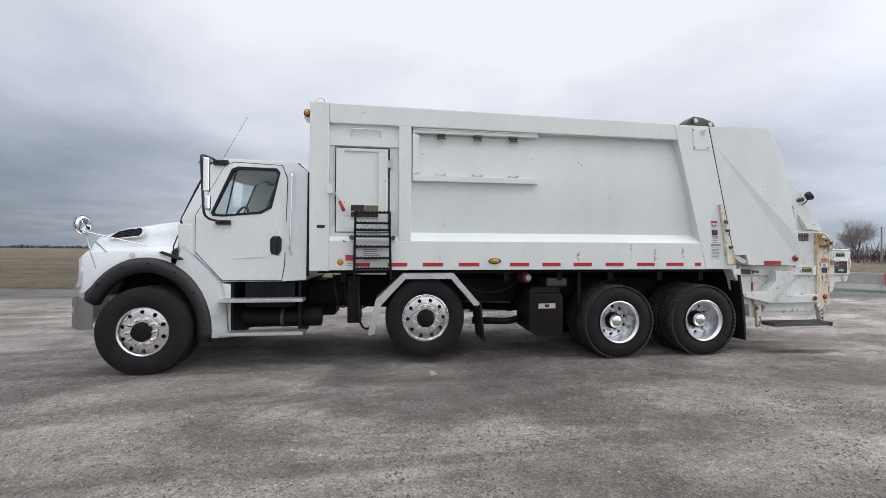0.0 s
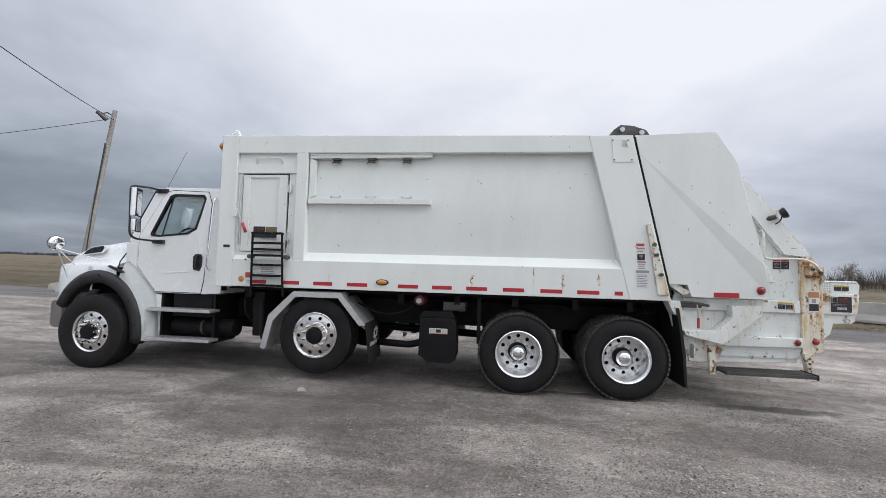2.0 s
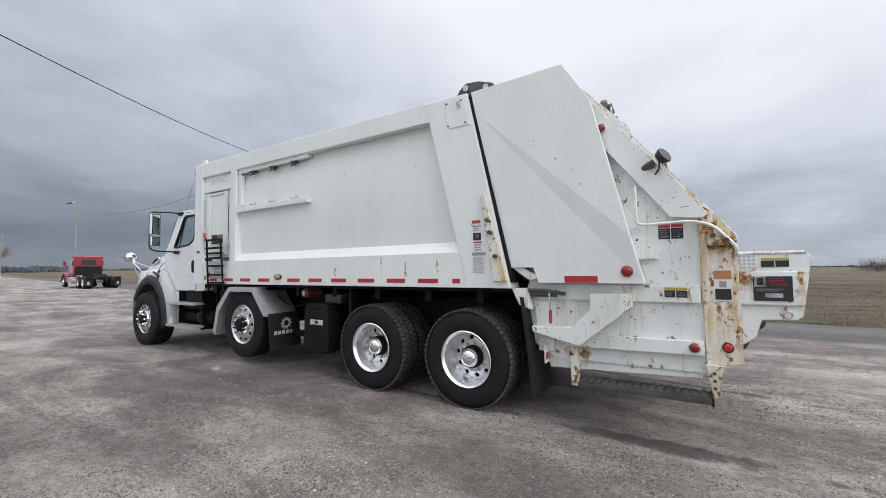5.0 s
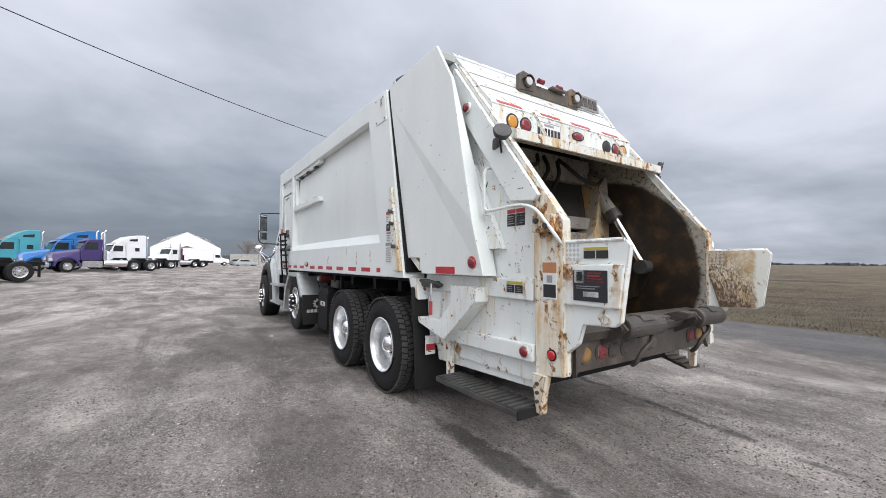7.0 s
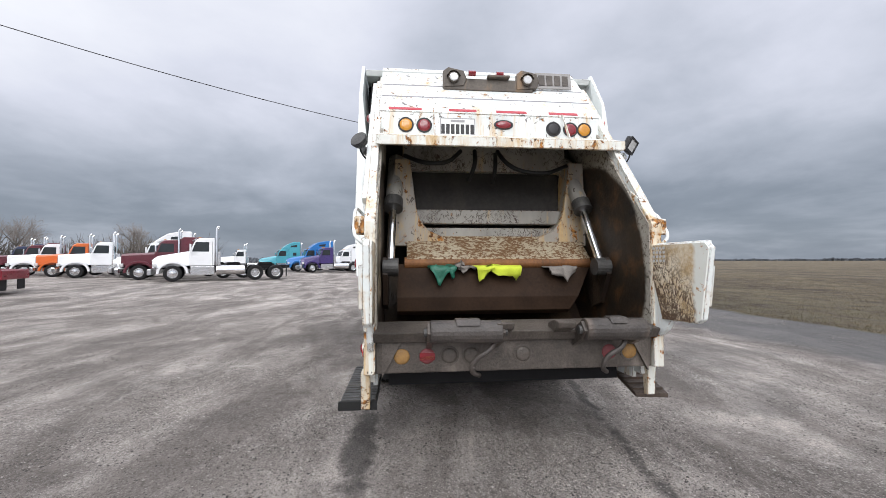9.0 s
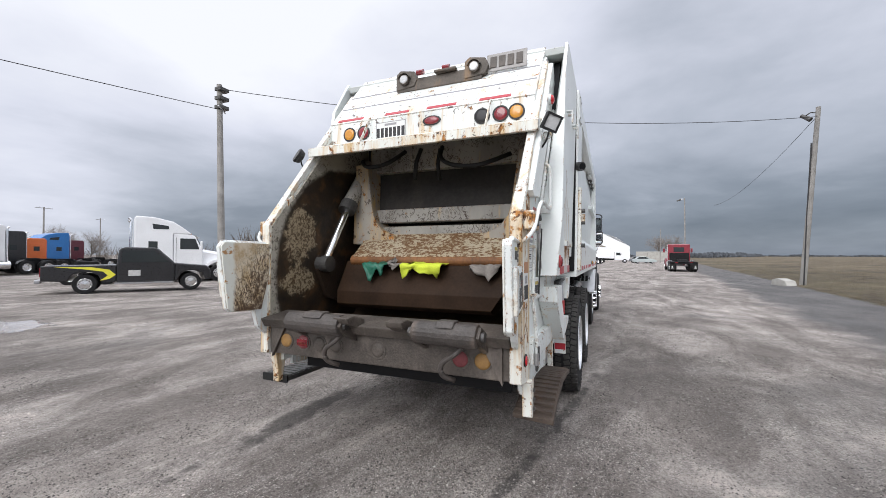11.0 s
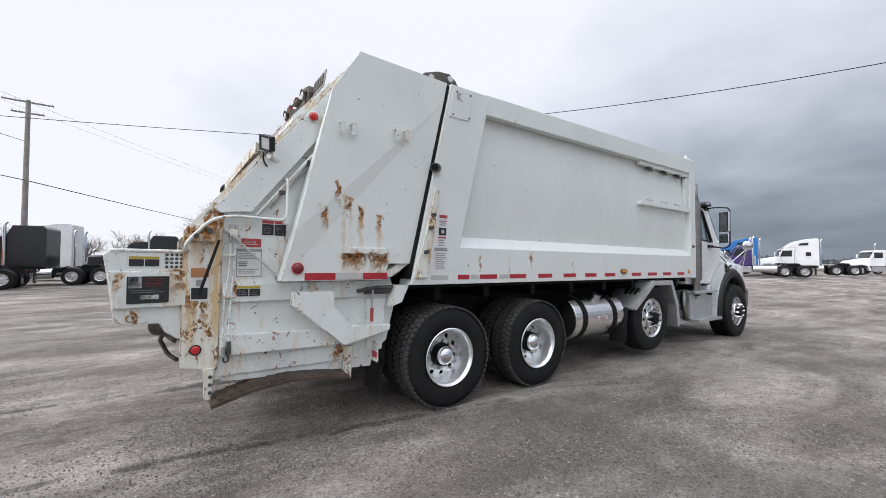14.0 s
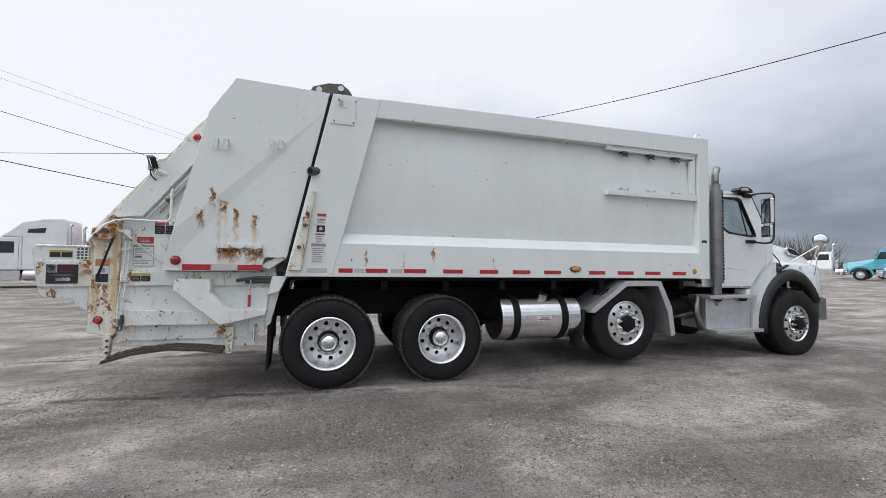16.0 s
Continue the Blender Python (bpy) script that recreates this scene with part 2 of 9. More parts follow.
def hopper_wall(name, patches=()):
    """Inside of the hopper: dull pale paint outside the arc that the blade sweeps, brown steel within it, pale worn patches."""
    m = bpy.data.materials.new(name)
    m.use_nodes = True
    g = Graph(m.node_tree)
    o = g.add("ShaderNodeTexCoord").outputs["Object"]
    sep = g.add("ShaderNodeSeparateXYZ")
    g.put(sep.inputs[0], o)
    x, _, z = sep.outputs
    fine, mid = g.noise(o, 45.0, 6.0, 0.7), g.noise(o, 5.0, 6.0, 0.62, 0.3)
    dx, dz = g.math("SUBTRACT", x, 6.22), g.math("SUBTRACT", z, 1.35)
    r = g.math("SQRT", g.math("ADD", g.math("MULTIPLY", dx, dx), g.math("MULTIPLY", dz, dz)))
    swept = g.step(g.math("MULTIPLY_ADD", g.math("SUBTRACT", mid, 0.5), 0.10, r), 1.07, 1.02)
    pale = g.mix(mid, (0.26, 0.24, 0.20), (0.46, 0.43, 0.37))
    marks = g.math("MULTIPLY", g.step(g.noise(o, 26.0, 6.0, 0.75, 1.2), 0.53, 0.57), g.step(g.noise(o, 3.4, 3.0), 0.34, 0.54))
    pale = g.mix(g.math("MULTIPLY", marks, 0.9), pale, (0.055, 0.038, 0.024))
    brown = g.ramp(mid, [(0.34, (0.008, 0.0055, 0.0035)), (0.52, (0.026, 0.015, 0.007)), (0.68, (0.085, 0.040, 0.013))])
    patch = g.math("MULTIPLY", g.step(g.noise(o, 2.3, 4.0, 0.55, 0.3), 0.68, 0.72), g.step(fine, 0.32, 0.50))
    brown = g.mix(g.math("MULTIPLY", patch, 0.85), brown, (0.22, 0.175, 0.11))
    # worn pale areas where loads have rubbed
    worn_col = g.mix(g.step(g.noise(o, 40.0, 7.0, 0.78, 0.6), 0.49, 0.53), g.mix(fine, (0.27, 0.21, 0.13), (0.42, 0.35, 0.24)), (0.075, 0.045, 0.02))
    for px, pz, rx, rz in patches:
        ex, ez = g.math("DIVIDE", g.math("SUBTRACT", x, px), rx), g.math("DIVIDE", g.math("SUBTRACT", z, pz), rz)
        er = g.math("SQRT", g.math("ADD", g.math("MULTIPLY", ex, ex), g.math("MULTIPLY", ez, ez)))
        brown = g.mix(g.step(g.math("MULTIPLY_ADD", g.math("SUBTRACT", g.noise(o, 9.0, 8.0, 0.72, 0.5), 0.5), 2.6, er), 1.10, 0.80), brown, worn_col)
    b = g.add("ShaderNodeBsdfPrincipled")
    g.put(b.inputs["Base Color"], g.mix(swept, pale, brown))
    g.put(b.inputs["Roughness"], g.math("MULTIPLY_ADD", fine, 0.3, 0.42))
    bump = g.add("ShaderNodeBump")
    bump.inputs["Strength"].default_value, bump.inputs["Distance"].default_value = 0.5, 0.006
    g.put(bump.inputs["Height"], g.math("ADD", fine, mid))
    g.put(b.inputs["Normal"], bump.outputs[0])
    g.tree.links.new(b.outputs[0], g.add("ShaderNodeOutputMaterial").inputs[0])
    return m


def flecked_blade():
    """Rusted steel that keeps flecks of cream paint."""
    m = bpy.data.materials.new("flecked_blade_steel")
    m.use_nodes = True
    g = Graph(m.node_tree)
    o = g.add("ShaderNodeTexCoord").outputs["Object"]
    wide, fine = g.noise(o, 6.0, 5.0, 0.6), g.noise(o, 90.0, 4.0, 0.7)
    fleck = g.noise(g.scaled(o, (1.0, 0.55, 1.0)), 48.0, 6.0, 0.72, 0.3)
    kept = g.step(g.math("MULTIPLY_ADD", g.math("SUBTRACT", wide, 0.5), 0.35, fleck), 0.485, 0.525)
    rust = g.mix(fine, (0.075, 0.036, 0.014), (0.21, 0.105, 0.035))
    c = g.mix(g.math("MULTIPLY", kept, 0.9), rust, g.mix(wide, (0.36, 0.30, 0.20), (0.50, 0.45, 0.34)))
    b = g.add("ShaderNodeBsdfPrincipled")
    g.put(b.inputs["Base Color"], c)
    b.inputs["Roughness"].default_value = 0.6
    bump = g.add("ShaderNodeBump")
    bump.inputs["Strength"].default_value, bump.inputs["Distance"].default_value = 0.5, 0.005
    g.put(bump.inputs["Height"], kept)
    g.put(b.inputs["Normal"], bump.outputs[0])
    g.tree.links.new(b.outputs[0], g.add("ShaderNodeOutputMaterial").inputs[0])
    return m


def scraped_ear():
    """White paint gone tan, scored by loads; the rear margin has kept its paint."""
    m = bpy.data.materials.new("scraped_ear_paint")
    m.use_nodes = True
    g = Graph(m.node_tree)
    o = g.add("ShaderNodeTexCoord").outputs["Object"]
    sep = g.add("ShaderNodeSeparateXYZ")
    g.put(sep.inputs[0], o)
    x, _, z = sep.outputs
    fine, mid = g.noise(o, 60.0, 6.0, 0.7), g.noise(o, 7.0, 5.0, 0.6, 0.4)
    # wear fades out towards the rear edge
    worn = g.step(g.math("MULTIPLY_ADD", g.math("SUBTRACT", mid, 0.5), 0.10, x), 7.675, 7.64)
    base = g.mix(g.step(g.math("MULTIPLY_ADD", mid, 0.6, g.math("MULTIPLY", fine, 0.4)), 0.36, 0.62), (0.47, 0.33, 0.17), (0.70, 0.62, 0.48))
    score = 0.0
    for sc, dist, width in ((5.0, 2.2, 0.012), (8.0, 1.8, 0.014), (12.0, 1.4, 0.016), (17.0, 1.2, 0.018)):
        w = g.noise(g.scaled(o, (1.6, 1.0, 0.7)), sc, 2.0, 0.5, dist)
        ln = g.step(g.math("ABSOLUTE", g.math("SUBTRACT", w, 0.5)), width * 1.7, width * 0.6)
        score = g.math("MAXIMUM", score, ln)
    # the scoring is thickest low down beside the hopper
    depth = g.math("MULTIPLY_ADD", g.math("SUBTRACT", x, 7.35), 0.75, g.math("MULTIPLY", g.math("SUBTRACT", z, 1.15), 0.70))
    heavy = g.step(g.math("ADD", depth, g.noise(g.scaled(o, (1.3, 1.0, 0.9)), 13.0, 8.0, 0.74, 0.8)), 0.68, 0.56)
    dark = g.math("MAXIMUM", g.math("MULTIPLY", score, g.step(depth, 0.50, 0.20)), g.math("MULTIPLY", heavy, g.step(fine, 0.34, 0.52)))
    worn_col = g.mix(g.math("MULTIPLY", dark, 0.95), base, g.mix(fine, (0.025, 0.015, 0.010), (0.10, 0.045, 0.018)))
    spots = g.step(g.noise(o, 16.0, 6.0, 0.7), 0.60, 0.64)
    kept = g.mix(g.math("MULTIPLY", spots, 0.9), g.mix(mid, (0.78, 0.80, 0.76), (0.66, 0.66, 0.58)), (0.42, 0.20, 0.05))
    b = g.add("ShaderNodeBsdfPrincipled")
    g.put(b.inputs["Base Color"], g.mix(worn, kept, worn_col))
    b.inputs["Roughness"].default_value = 0.6
    g.tree.links.new(b.outputs[0], g.add("ShaderNodeOutputMaterial").inputs[0])
    return m


def pane_glass(name, tint=(0.78, 0.84, 0.84), gloss=0.02):
    m = bpy.data.materials.new(name)
    m.use_nodes = True
    g = Graph(m.node_tree)
    t, s = g.add("ShaderNodeBsdfTransparent"), g.add("ShaderNodeBsdfGlossy")
    t.inputs[0].default_value = (*tint, 1)
    s.inputs["Roughness"].default_value = gloss
    fr = g.add("ShaderNodeLayerWeight")
    fr.inputs[0].default_value = 0.5
    f2 = g.math("MULTIPLY", fr.outputs["Facing"], fr.outputs["Facing"])
    mx = g.add("ShaderNodeMixShader")
    g.put(mx.inputs[0], g.math("MULTIPLY_ADD", g.math("MULTIPLY", f2, f2), 0.6, 0.045, clamp=True))
    g.tree.links.new(t.outputs[0], mx.inputs[1])
    g.tree.links.new(s.outputs[0], mx.inputs[2])
    g.tree.links.new(mx.outputs[0], g.add("ShaderNodeOutputMaterial").inputs[0])
    return m


def lens_mat(name, col, glow=0.0):
    m = bpy.data.materials.new(name)
    m.use_nodes = True
    g = Graph(m.node_tree)
    o = g.add("ShaderNodeTexCoord").outputs["Object"]
    b = g.add("ShaderNodeBsdfPrincipled")
    g.put(b.inputs["Base Color"], g.mix(g.noise(o, 60.0, 2.0), tuple(c * 0.7 for c in col), col))
    b.inputs["Roughness"].default_value = 0.18
    b.inputs["Coat Weight"].default_value = 0.6
    if glow:
        b.inputs["Emission Color"].default_value, b.inputs["Emission Strength"].default_value = (*col, 1), glow
    g.tree.links.new(b.outputs[0], g.add("ShaderNodeOutputMaterial").inputs[0])
    return m


WHITE = (0.785, 0.82, 0.80)
M_BODY = rusty_paint("body_white_paint", WHITE, 0.02, 0.36, ((4.55, 1.60, 1.40, 0.02), (4.1, 1.57, 1.38, 0.016), (3.72, 1.66, 1.40, 0.018), (2.9, 1.52, 1.36, 0.012)), rough=0.30, grime=0.08, edges=0.15)
M_CAB = surface("cab_white_paint", (0.80, 0.83, 0.83), 0.25, 0, 0.015, 1.2, coat=0.5, dirt=(0.6, 0.59, 0.56), dirt_amount=0.12)
M_TAIL = rusty_paint("tail_white_paint", WHITE, 0.52, 0.72, ((6.10, 0.74, 0.50, 0.05), (6.97, 1.34, 1.18, 0.025)), rough=0.40, grime=0.18, edges=0.7)
M_PANEL_R = rusty_paint("streaked_white_paint", WHITE, 0.05, 0.5, ((6.31, 2.00, 1.72, 0.045), (6.09, 2.12, 1.45, 0.055), (5.96, 2.02, 1.62, 0.03), (5.77, 1.97, 1.60, 0.035), (6.19, 2.22, 2.04, 0.03), (6.02, 1.60, 1.36, 0.15), (5.78, 1.60, 1.38, 0.13)), rough=0.36, grime=0.07, edges=0.6)
M_RUSTY = rusty_paint("rust_eaten_paint", (0.77, 0.77, 0.70), 0.92, 0.9, rough=0.5, grime=0.18, edges=1.0)
M_COLUMN = rusty_paint("column_white_paint", (0.77, 0.78, 0.72), 0.80, 0.9, ((7.10, 1.98, 0.72, 0.05), (7.24, 1.78, 1.38, 0.11), (7.13, 1.86, 1.45, 0.07), (7.30, 1.70, 0.95, 0.02), (7.31, 1.0, 0.72, 0.03), (7.27, 1.28, 0.72, 0.05), (7.18, 1.2, 0.85, 0.03)), rough=0.5, grime=0.15, edges=1.0)
M_EARP = rusty_paint("ear_white_paint", WHITE, 0.46, 0.75, ((7.36, 1.46, 1.16, 0.065), (7.70, 1.45, 1.12, 0.035), (7.60, 1.16, 1.06, 0.025)), rough=0.4, grime=0.14, edges=1.0)
M_FACE = rusty_paint("rear_face_paint", WHITE, 0.56, 1.1, rough=0.42, grime=0.22, size=1.5, edges=0.8)
M_SLOPE = rusty_paint("slope_white_paint", WHITE, 0.26, 0.7, rough=0.38, grime=0.10, edges=0.8)
M_FLANGE = rusty_paint("flange_white_paint", (0.77, 0.78, 0.73), 0.72, 1.0, rough=0.45, grime=0.15, size=2.0, edges=1.0)
M_ARM = rusty_paint("worn_arm_paint", (0.38, 0.35, 0.30), 0.80, 1.0, rough=0.55, grime=0.4, edges=1.0)
M_HOPPER = rusty_paint("worn_hopper_paint", (0.35, 0.335, 0.30), 0.40, 1.0, rough=0.55, grime=0.5, scratch=0.3, edges=1.0)
M_BLADE = flecked_blade()
M_LINING_L = hopper_wall("rubbed_hopper_wall", ((6.97, 1.69, 0.19, 0.24), (7.0, 1.27, 0.22, 0.12)))
M_LINING = hopper_wall("swept_hopper_wall")
M_DUSTA = surface("dusty_amber_lens", (0.26, 0.145, 0.045), 0.6, 0, 0.3, 20.0)
M_DUSTR = surface("dusty_red_lens", (0.19, 0.045, 0.05), 0.6, 0, 0.3, 20.0)
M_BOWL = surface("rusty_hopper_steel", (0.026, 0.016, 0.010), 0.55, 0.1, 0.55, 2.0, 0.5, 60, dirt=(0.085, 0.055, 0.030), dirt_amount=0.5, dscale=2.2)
M_EARIN = scraped_ear()
M_DRUM = surface("orange_rust", (0.19, 0.080, 0.026), 0.6, 0.1, 0.45, 3.0, 0.4, 50, dirt=(0.09, 0.045, 0.02), dirt_amount=0.45, dscale=9.0)
M_BADGE = surface("grey_cast_badge", (0.27, 0.26, 0.25), 0.5, 0.3, 0.2, 8.0, 0.3, 90)
M_BARG = surface("grey_brown_lamp_bar", (0.10, 0.085, 0.07), 0.55, 0.1, 0.35, 5.0, 0.3, 70, dirt=(0.26, 0.16, 0.08), dirt_amount=0.4, dscale=5.0)
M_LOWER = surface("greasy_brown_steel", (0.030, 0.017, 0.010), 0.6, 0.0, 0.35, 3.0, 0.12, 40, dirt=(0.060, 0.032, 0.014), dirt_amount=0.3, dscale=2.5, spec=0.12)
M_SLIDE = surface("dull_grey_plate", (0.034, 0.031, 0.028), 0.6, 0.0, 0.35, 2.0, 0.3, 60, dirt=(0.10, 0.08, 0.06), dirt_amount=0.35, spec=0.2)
M_ROLL = surface("dark_worn_rubber", (0.060, 0.052, 0.047), 0.55, 0, 0.4, 5.0, 0.6, 45, dirt=(0.16, 0.12, 0.09), dirt_amount=0.4, dscale=4.0)
M_STEPR = surface("rust_brown_step", (0.060, 0.043, 0.032), 0.7, 0.1, 0.4, 6.0, 0.6, 60, dirt=(0.16, 0.085, 0.045), dirt_amount=0.3, dscale=3.0)
M_TWIG = surface("pale_twigs", (0.23, 0.205, 0.185), 0.9, 0, 0.2, 2.0)
M_SILL = surface("greasy_grey_steel", (0.080, 0.068, 0.058), 0.5, 0.15, 0.45, 4.0, 0.5, 60, dirt=(0.24, 0.205, 0.175), dirt_amount=0.42, dscale=3.0)
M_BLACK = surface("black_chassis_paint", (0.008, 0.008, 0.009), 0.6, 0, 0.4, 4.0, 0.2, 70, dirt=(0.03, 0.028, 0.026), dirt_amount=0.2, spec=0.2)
M_PLASTIC = surface("black_textured_plastic", (0.014, 0.014, 0.015), 0.5, 0, 0.15, 6.0, 0.25, 240)
M_RUBBER = surface("tyre_rubber", (0.012, 0.012, 0.0125), 0.62, 0, 0.3, 7.0, 0.3, 180, dirt=(0.035, 0.032, 0.03), dirt_amount=0.16, spec=0.25)
M_LUG = surface("dusty_tread_rubber", (0.060, 0.058, 0.055), 0.85, 0, 0.35, 6.0, 0.4, 120, spec=0.2)
M_FLAP = surface("rubber_flap", (0.014, 0.014, 0.014), 0.65, 0, 0.2, 5.0, 0.2, 90, spec=0.3)
M_ALU = surface("polished_aluminium", (0.78, 0.78, 0.78), 0.22, 1.0, 0.08, 8.0, 0.08, 220)
M_ALUW = surface("bright_rim_aluminium", (0.86, 0.87, 0.88), 0.30, 0.8, 0.06, 8.0, dirt=(0.42, 0.40, 0.37), dirt_amount=0.25)
M_CHROME = surface("chrome", (0.86, 0.87, 0.88), 0.12, 1.0, 0.03, 8.0)
M_STEEL = surface("brushed_steel", (0.55, 0.55, 0.56), 0.32, 1.0, 0.15, 5.0, 0.12, 200)
M_TREAD = surface("tread_plate", (0.62, 0.63, 0.64), 0.38, 0.8, 0.12, 8.0, 0.7, 95)
M_DKSTEEL = surface("dark_worn_steel", (0.09, 0.088, 0.085), 0.5, 0.5, 0.35, 5.0, 0.3, 90, dirt=(0.2, 0.15, 0.1), dirt_amount=0.3)
M_RED = surface("reflective_red_tape", (0.42, 0.022, 0.035), 0.4, 0, 0.15, 9.0)
M_TAPEW = surface("reflective_grey_tape", (0.50, 0.50, 0.49), 0.4, 0, 0.12, 9.0)
M_INK = surface("black_print", (0.02, 0.02, 0.022), 0.5, 0, 0.1, 9.0)
M_INKG = surface("grey_print", (0.30, 0.30, 0.31), 0.5, 0, 0.1, 9.0)
M_PAPER = surface("white_sign_film", (0.72, 0.73, 0.72), 0.4, 0, 0.04, 5.0)
M_YELLOW = surface("yellow_sign_film", (0.46, 0.36, 0.05), 0.45, 0, 0.06, 5.0)
M_OLIVE = surface("dirty_yellow_film", (0.15, 0.13, 0.06), 0.5, 0, 0.2, 9.0)
M_REDINK = surface("red_sign_film", (0.42, 0.05, 0.05), 0.45, 0, 0.1, 5.0)
M_DULLRED = surface("grimy_red_paint", (0.11, 0.018, 0.018), 0.6, 0, 0.4, 12.0)
M_ORANGE = surface("orange_sign_film", (0.45, 0.20, 0.08), 0.45, 0, 0.1, 5.0)
M_LRED = lens_mat("red_lens", (0.23, 0.010, 0.018))
M_LREDON = lens_mat("red_lens_lit", (0.48, 0.012, 0.018), 0.14)
M_LAMB = lens_mat("amber_lens", (0.62, 0.27, 0.02))
M_LCLEAR = lens_mat("clear_lens", (0.62, 0.63, 0.63))
M_GLASS = pane_glass("cab_glass", (0.84, 0.88, 0.875))
M_MIRROR = surface("mirror_glass", (0.85, 0.86, 0.88), 0.11, 1.0, 0.01, 2.0)
M_INTER = surface("grey_cab_interior", (0.10, 0.10, 0.105), 0.7, 0, 0.15, 5.0, 0.2, 150)
M_CLOTHY = surface("yellow_vest_fabric", (0.62, 0.72, 0.05), 0.8, 0, 0.15, 8.0, 0.4, 200)
M_CLOTHG = surface("green_plastic_bag", (0.02, 0.14, 0.09), 0.4, 0, 0.25, 8.0, 0.4, 120)
M_CLOTHK = surface("grey_rag", (0.22, 0.20, 0.18), 0.85, 0, 0.25, 8.0, 0.4, 120)
M_STACK = surface("exhaust_steel", (0.30, 0.29, 0.28), 0.35, 1.0, 0.2, 5.0, 0.2, 120)
M_WOOD = surface("weathered_pole_wood", (0.27, 0.26, 0.245), 0.85, 0, 0.25, 2.0, 0.5, 40)
M_CONC = surface("cast_concrete", (0.38, 0.37, 0.34), 0.85, 0, 0.15, 2.0, 0.4, 60, dirt=(0.2, 0.19, 0.17), dirt_amount=0.35)
M_BARK = surface("grey_bark", (0.15, 0.135, 0.12), 0.9, 0, 0.25, 3.0, 0.5, 40)
M_FIR = surface("dark_needles", (0.035, 0.05, 0.03), 0.8, 0, 0.4, 3.0)
M_HEDGE = surface("winter_scrub", (0.125, 0.11, 0.095), 0.9, 0, 0.4, 0.35, 0.3, 4)
# distance haze is mixed into this bluish grey
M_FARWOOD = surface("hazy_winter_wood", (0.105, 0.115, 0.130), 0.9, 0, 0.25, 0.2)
M_CABLE = surface("cable_sheath", (0.03, 0.03, 0.032), 0.7, 0, 0.1, 2.0)
M_FABRIC = surface("white_shed_fabric", (0.82, 0.83, 0.83), 0.6, 0, 0.03, 0.4)
M_DOORB = surface("brown_shed_door", (0.28, 0.25, 0.21), 0.7, 0, 0.15, 0.8)

# ---------------------------------------------------------------- mesh helpers
def part(name, bm, material, parent=None, label="", bevel=0.0, smooth=False, at=None):
    """Links a bmesh as one mesh object, under a thing or a part."""
    bmesh.ops.recalc_face_normals(bm, faces=bm.faces[:])
    if bevel:
        sharp = [e for e in bm.edges if len(e.link_faces) == 2 and e.calc_face_angle(0.0) > 0.5]
        bmesh.ops.bevel(bm, geom=sharp, offset=bevel, segments=2, profile=0.6, affect="EDGES", clamp_overlap=True)
    me = bpy.data.meshes.new(name)
    bm.to_mesh(me)
    bm.free()
    me.materials.append(material)
    if smooth:
        me.shade_smooth()
    ob = new(name, me)
    if at is not None:
        ob.matrix_basis = at
    ob.parent = parent
    return tagged(ob, label)


def shared(name, mesh, parent=None, at=None, label=""):
    """One more object on a mesh that exists already."""
    ob = new(name, mesh)
    if at is not None:
        ob.matrix_basis = at
    ob.parent = parent
    return tagged(ob, label)


def thing(name, m, label, category, group=""):
    ob = new(name)
    ob.empty_display_size = 0.2
    ob.matrix_basis = m
    return tagged(ob, label, category, group)


def box(bm, x0, x1, y0, y1, z0, z1):
    v = [bm.verts.new((x, y, z)) for x in (x0, x1) for y in (y0, y1) for z in (z0, z1)]
    for f in ((0, 1, 3, 2), (4, 6, 7, 5), (0, 4, 5, 1), (2, 3, 7, 6), (0, 2, 6, 4), (1, 5, 7, 3)):
        bm.faces.new([v[i] for i in f])
    return bm


def Box(x0, x1, y0, y1, z0, z1):
    return box(bmesh.new(), x0, x1, y0, y1, z0, z1)


def prism(bm, pts, y0, y1, axis="y"):
    """A flat outline pushed through: pts are (x, z) for axis y, (y, z) for axis x, (x, y) for axis z."""
    put = {"y": lambda a, b, c: (a, c, b), "x": lambda a, b, c: (c, a, b), "z": lambda a, b, c: (a, b, c)}[axis]
    lo = [bm.verts.new(put(a, b, y0)) for a, b in pts]
    hi = [bm.verts.new(put(a, b, y1)) for a, b in pts]
    n = len(pts)
    bm.faces.new(lo)
    bm.faces.new(hi[::-1])
    for i in range(n):
        bm.faces.new((lo[i], hi[i], hi[(i + 1) % n], lo[(i + 1) % n]))
    return bm


def Prism(pts, y0, y1, axis="y"):
    return prism(bmesh.new(), pts, y0, y1, axis)


def ring_plate(bm, outer, inner, y0, y1):
    """A plate in the xz plane with a hole: both outlines have as many corners."""
    n = len(outer)
    a = [bm.verts.new((x, y0, z)) for x, z in outer]
    b = [bm.verts.new((x, y0, z)) for x, z in inner]
    c = [bm.verts.new((x, y1, z)) for x, z in outer]
    d = [bm.verts.new((x, y1, z)) for x, z in inner]
    for i in range(n):
        j = (i + 1) % n
        bm.faces.new((a[i], a[j], b[j], b[i]))
        bm.faces.new((c[i], d[i], d[j], c[j]))
        bm.faces.new((a[i], c[i], c[j], a[j]))
        bm.faces.new((b[i], b[j], d[j], d[i]))
    return bm


def rod(bm, p, q, r, r2=None, seg=12):
    p, q = Vector(p), Vector(q)
    m = Matrix.Translation((p + q) / 2) @ (q - p).to_track_quat("Z", "Y").to_matrix().to_4x4()
    bmesh.ops.create_cone(bm, cap_ends=True, segments=seg, radius1=r, radius2=r if r2 is None else r2, depth=(q - p).length, matrix=m)
    return bm


def Rod(p, q, r, r2=None, seg=12):
    return rod(bmesh.new(), p, q, r, r2, seg)


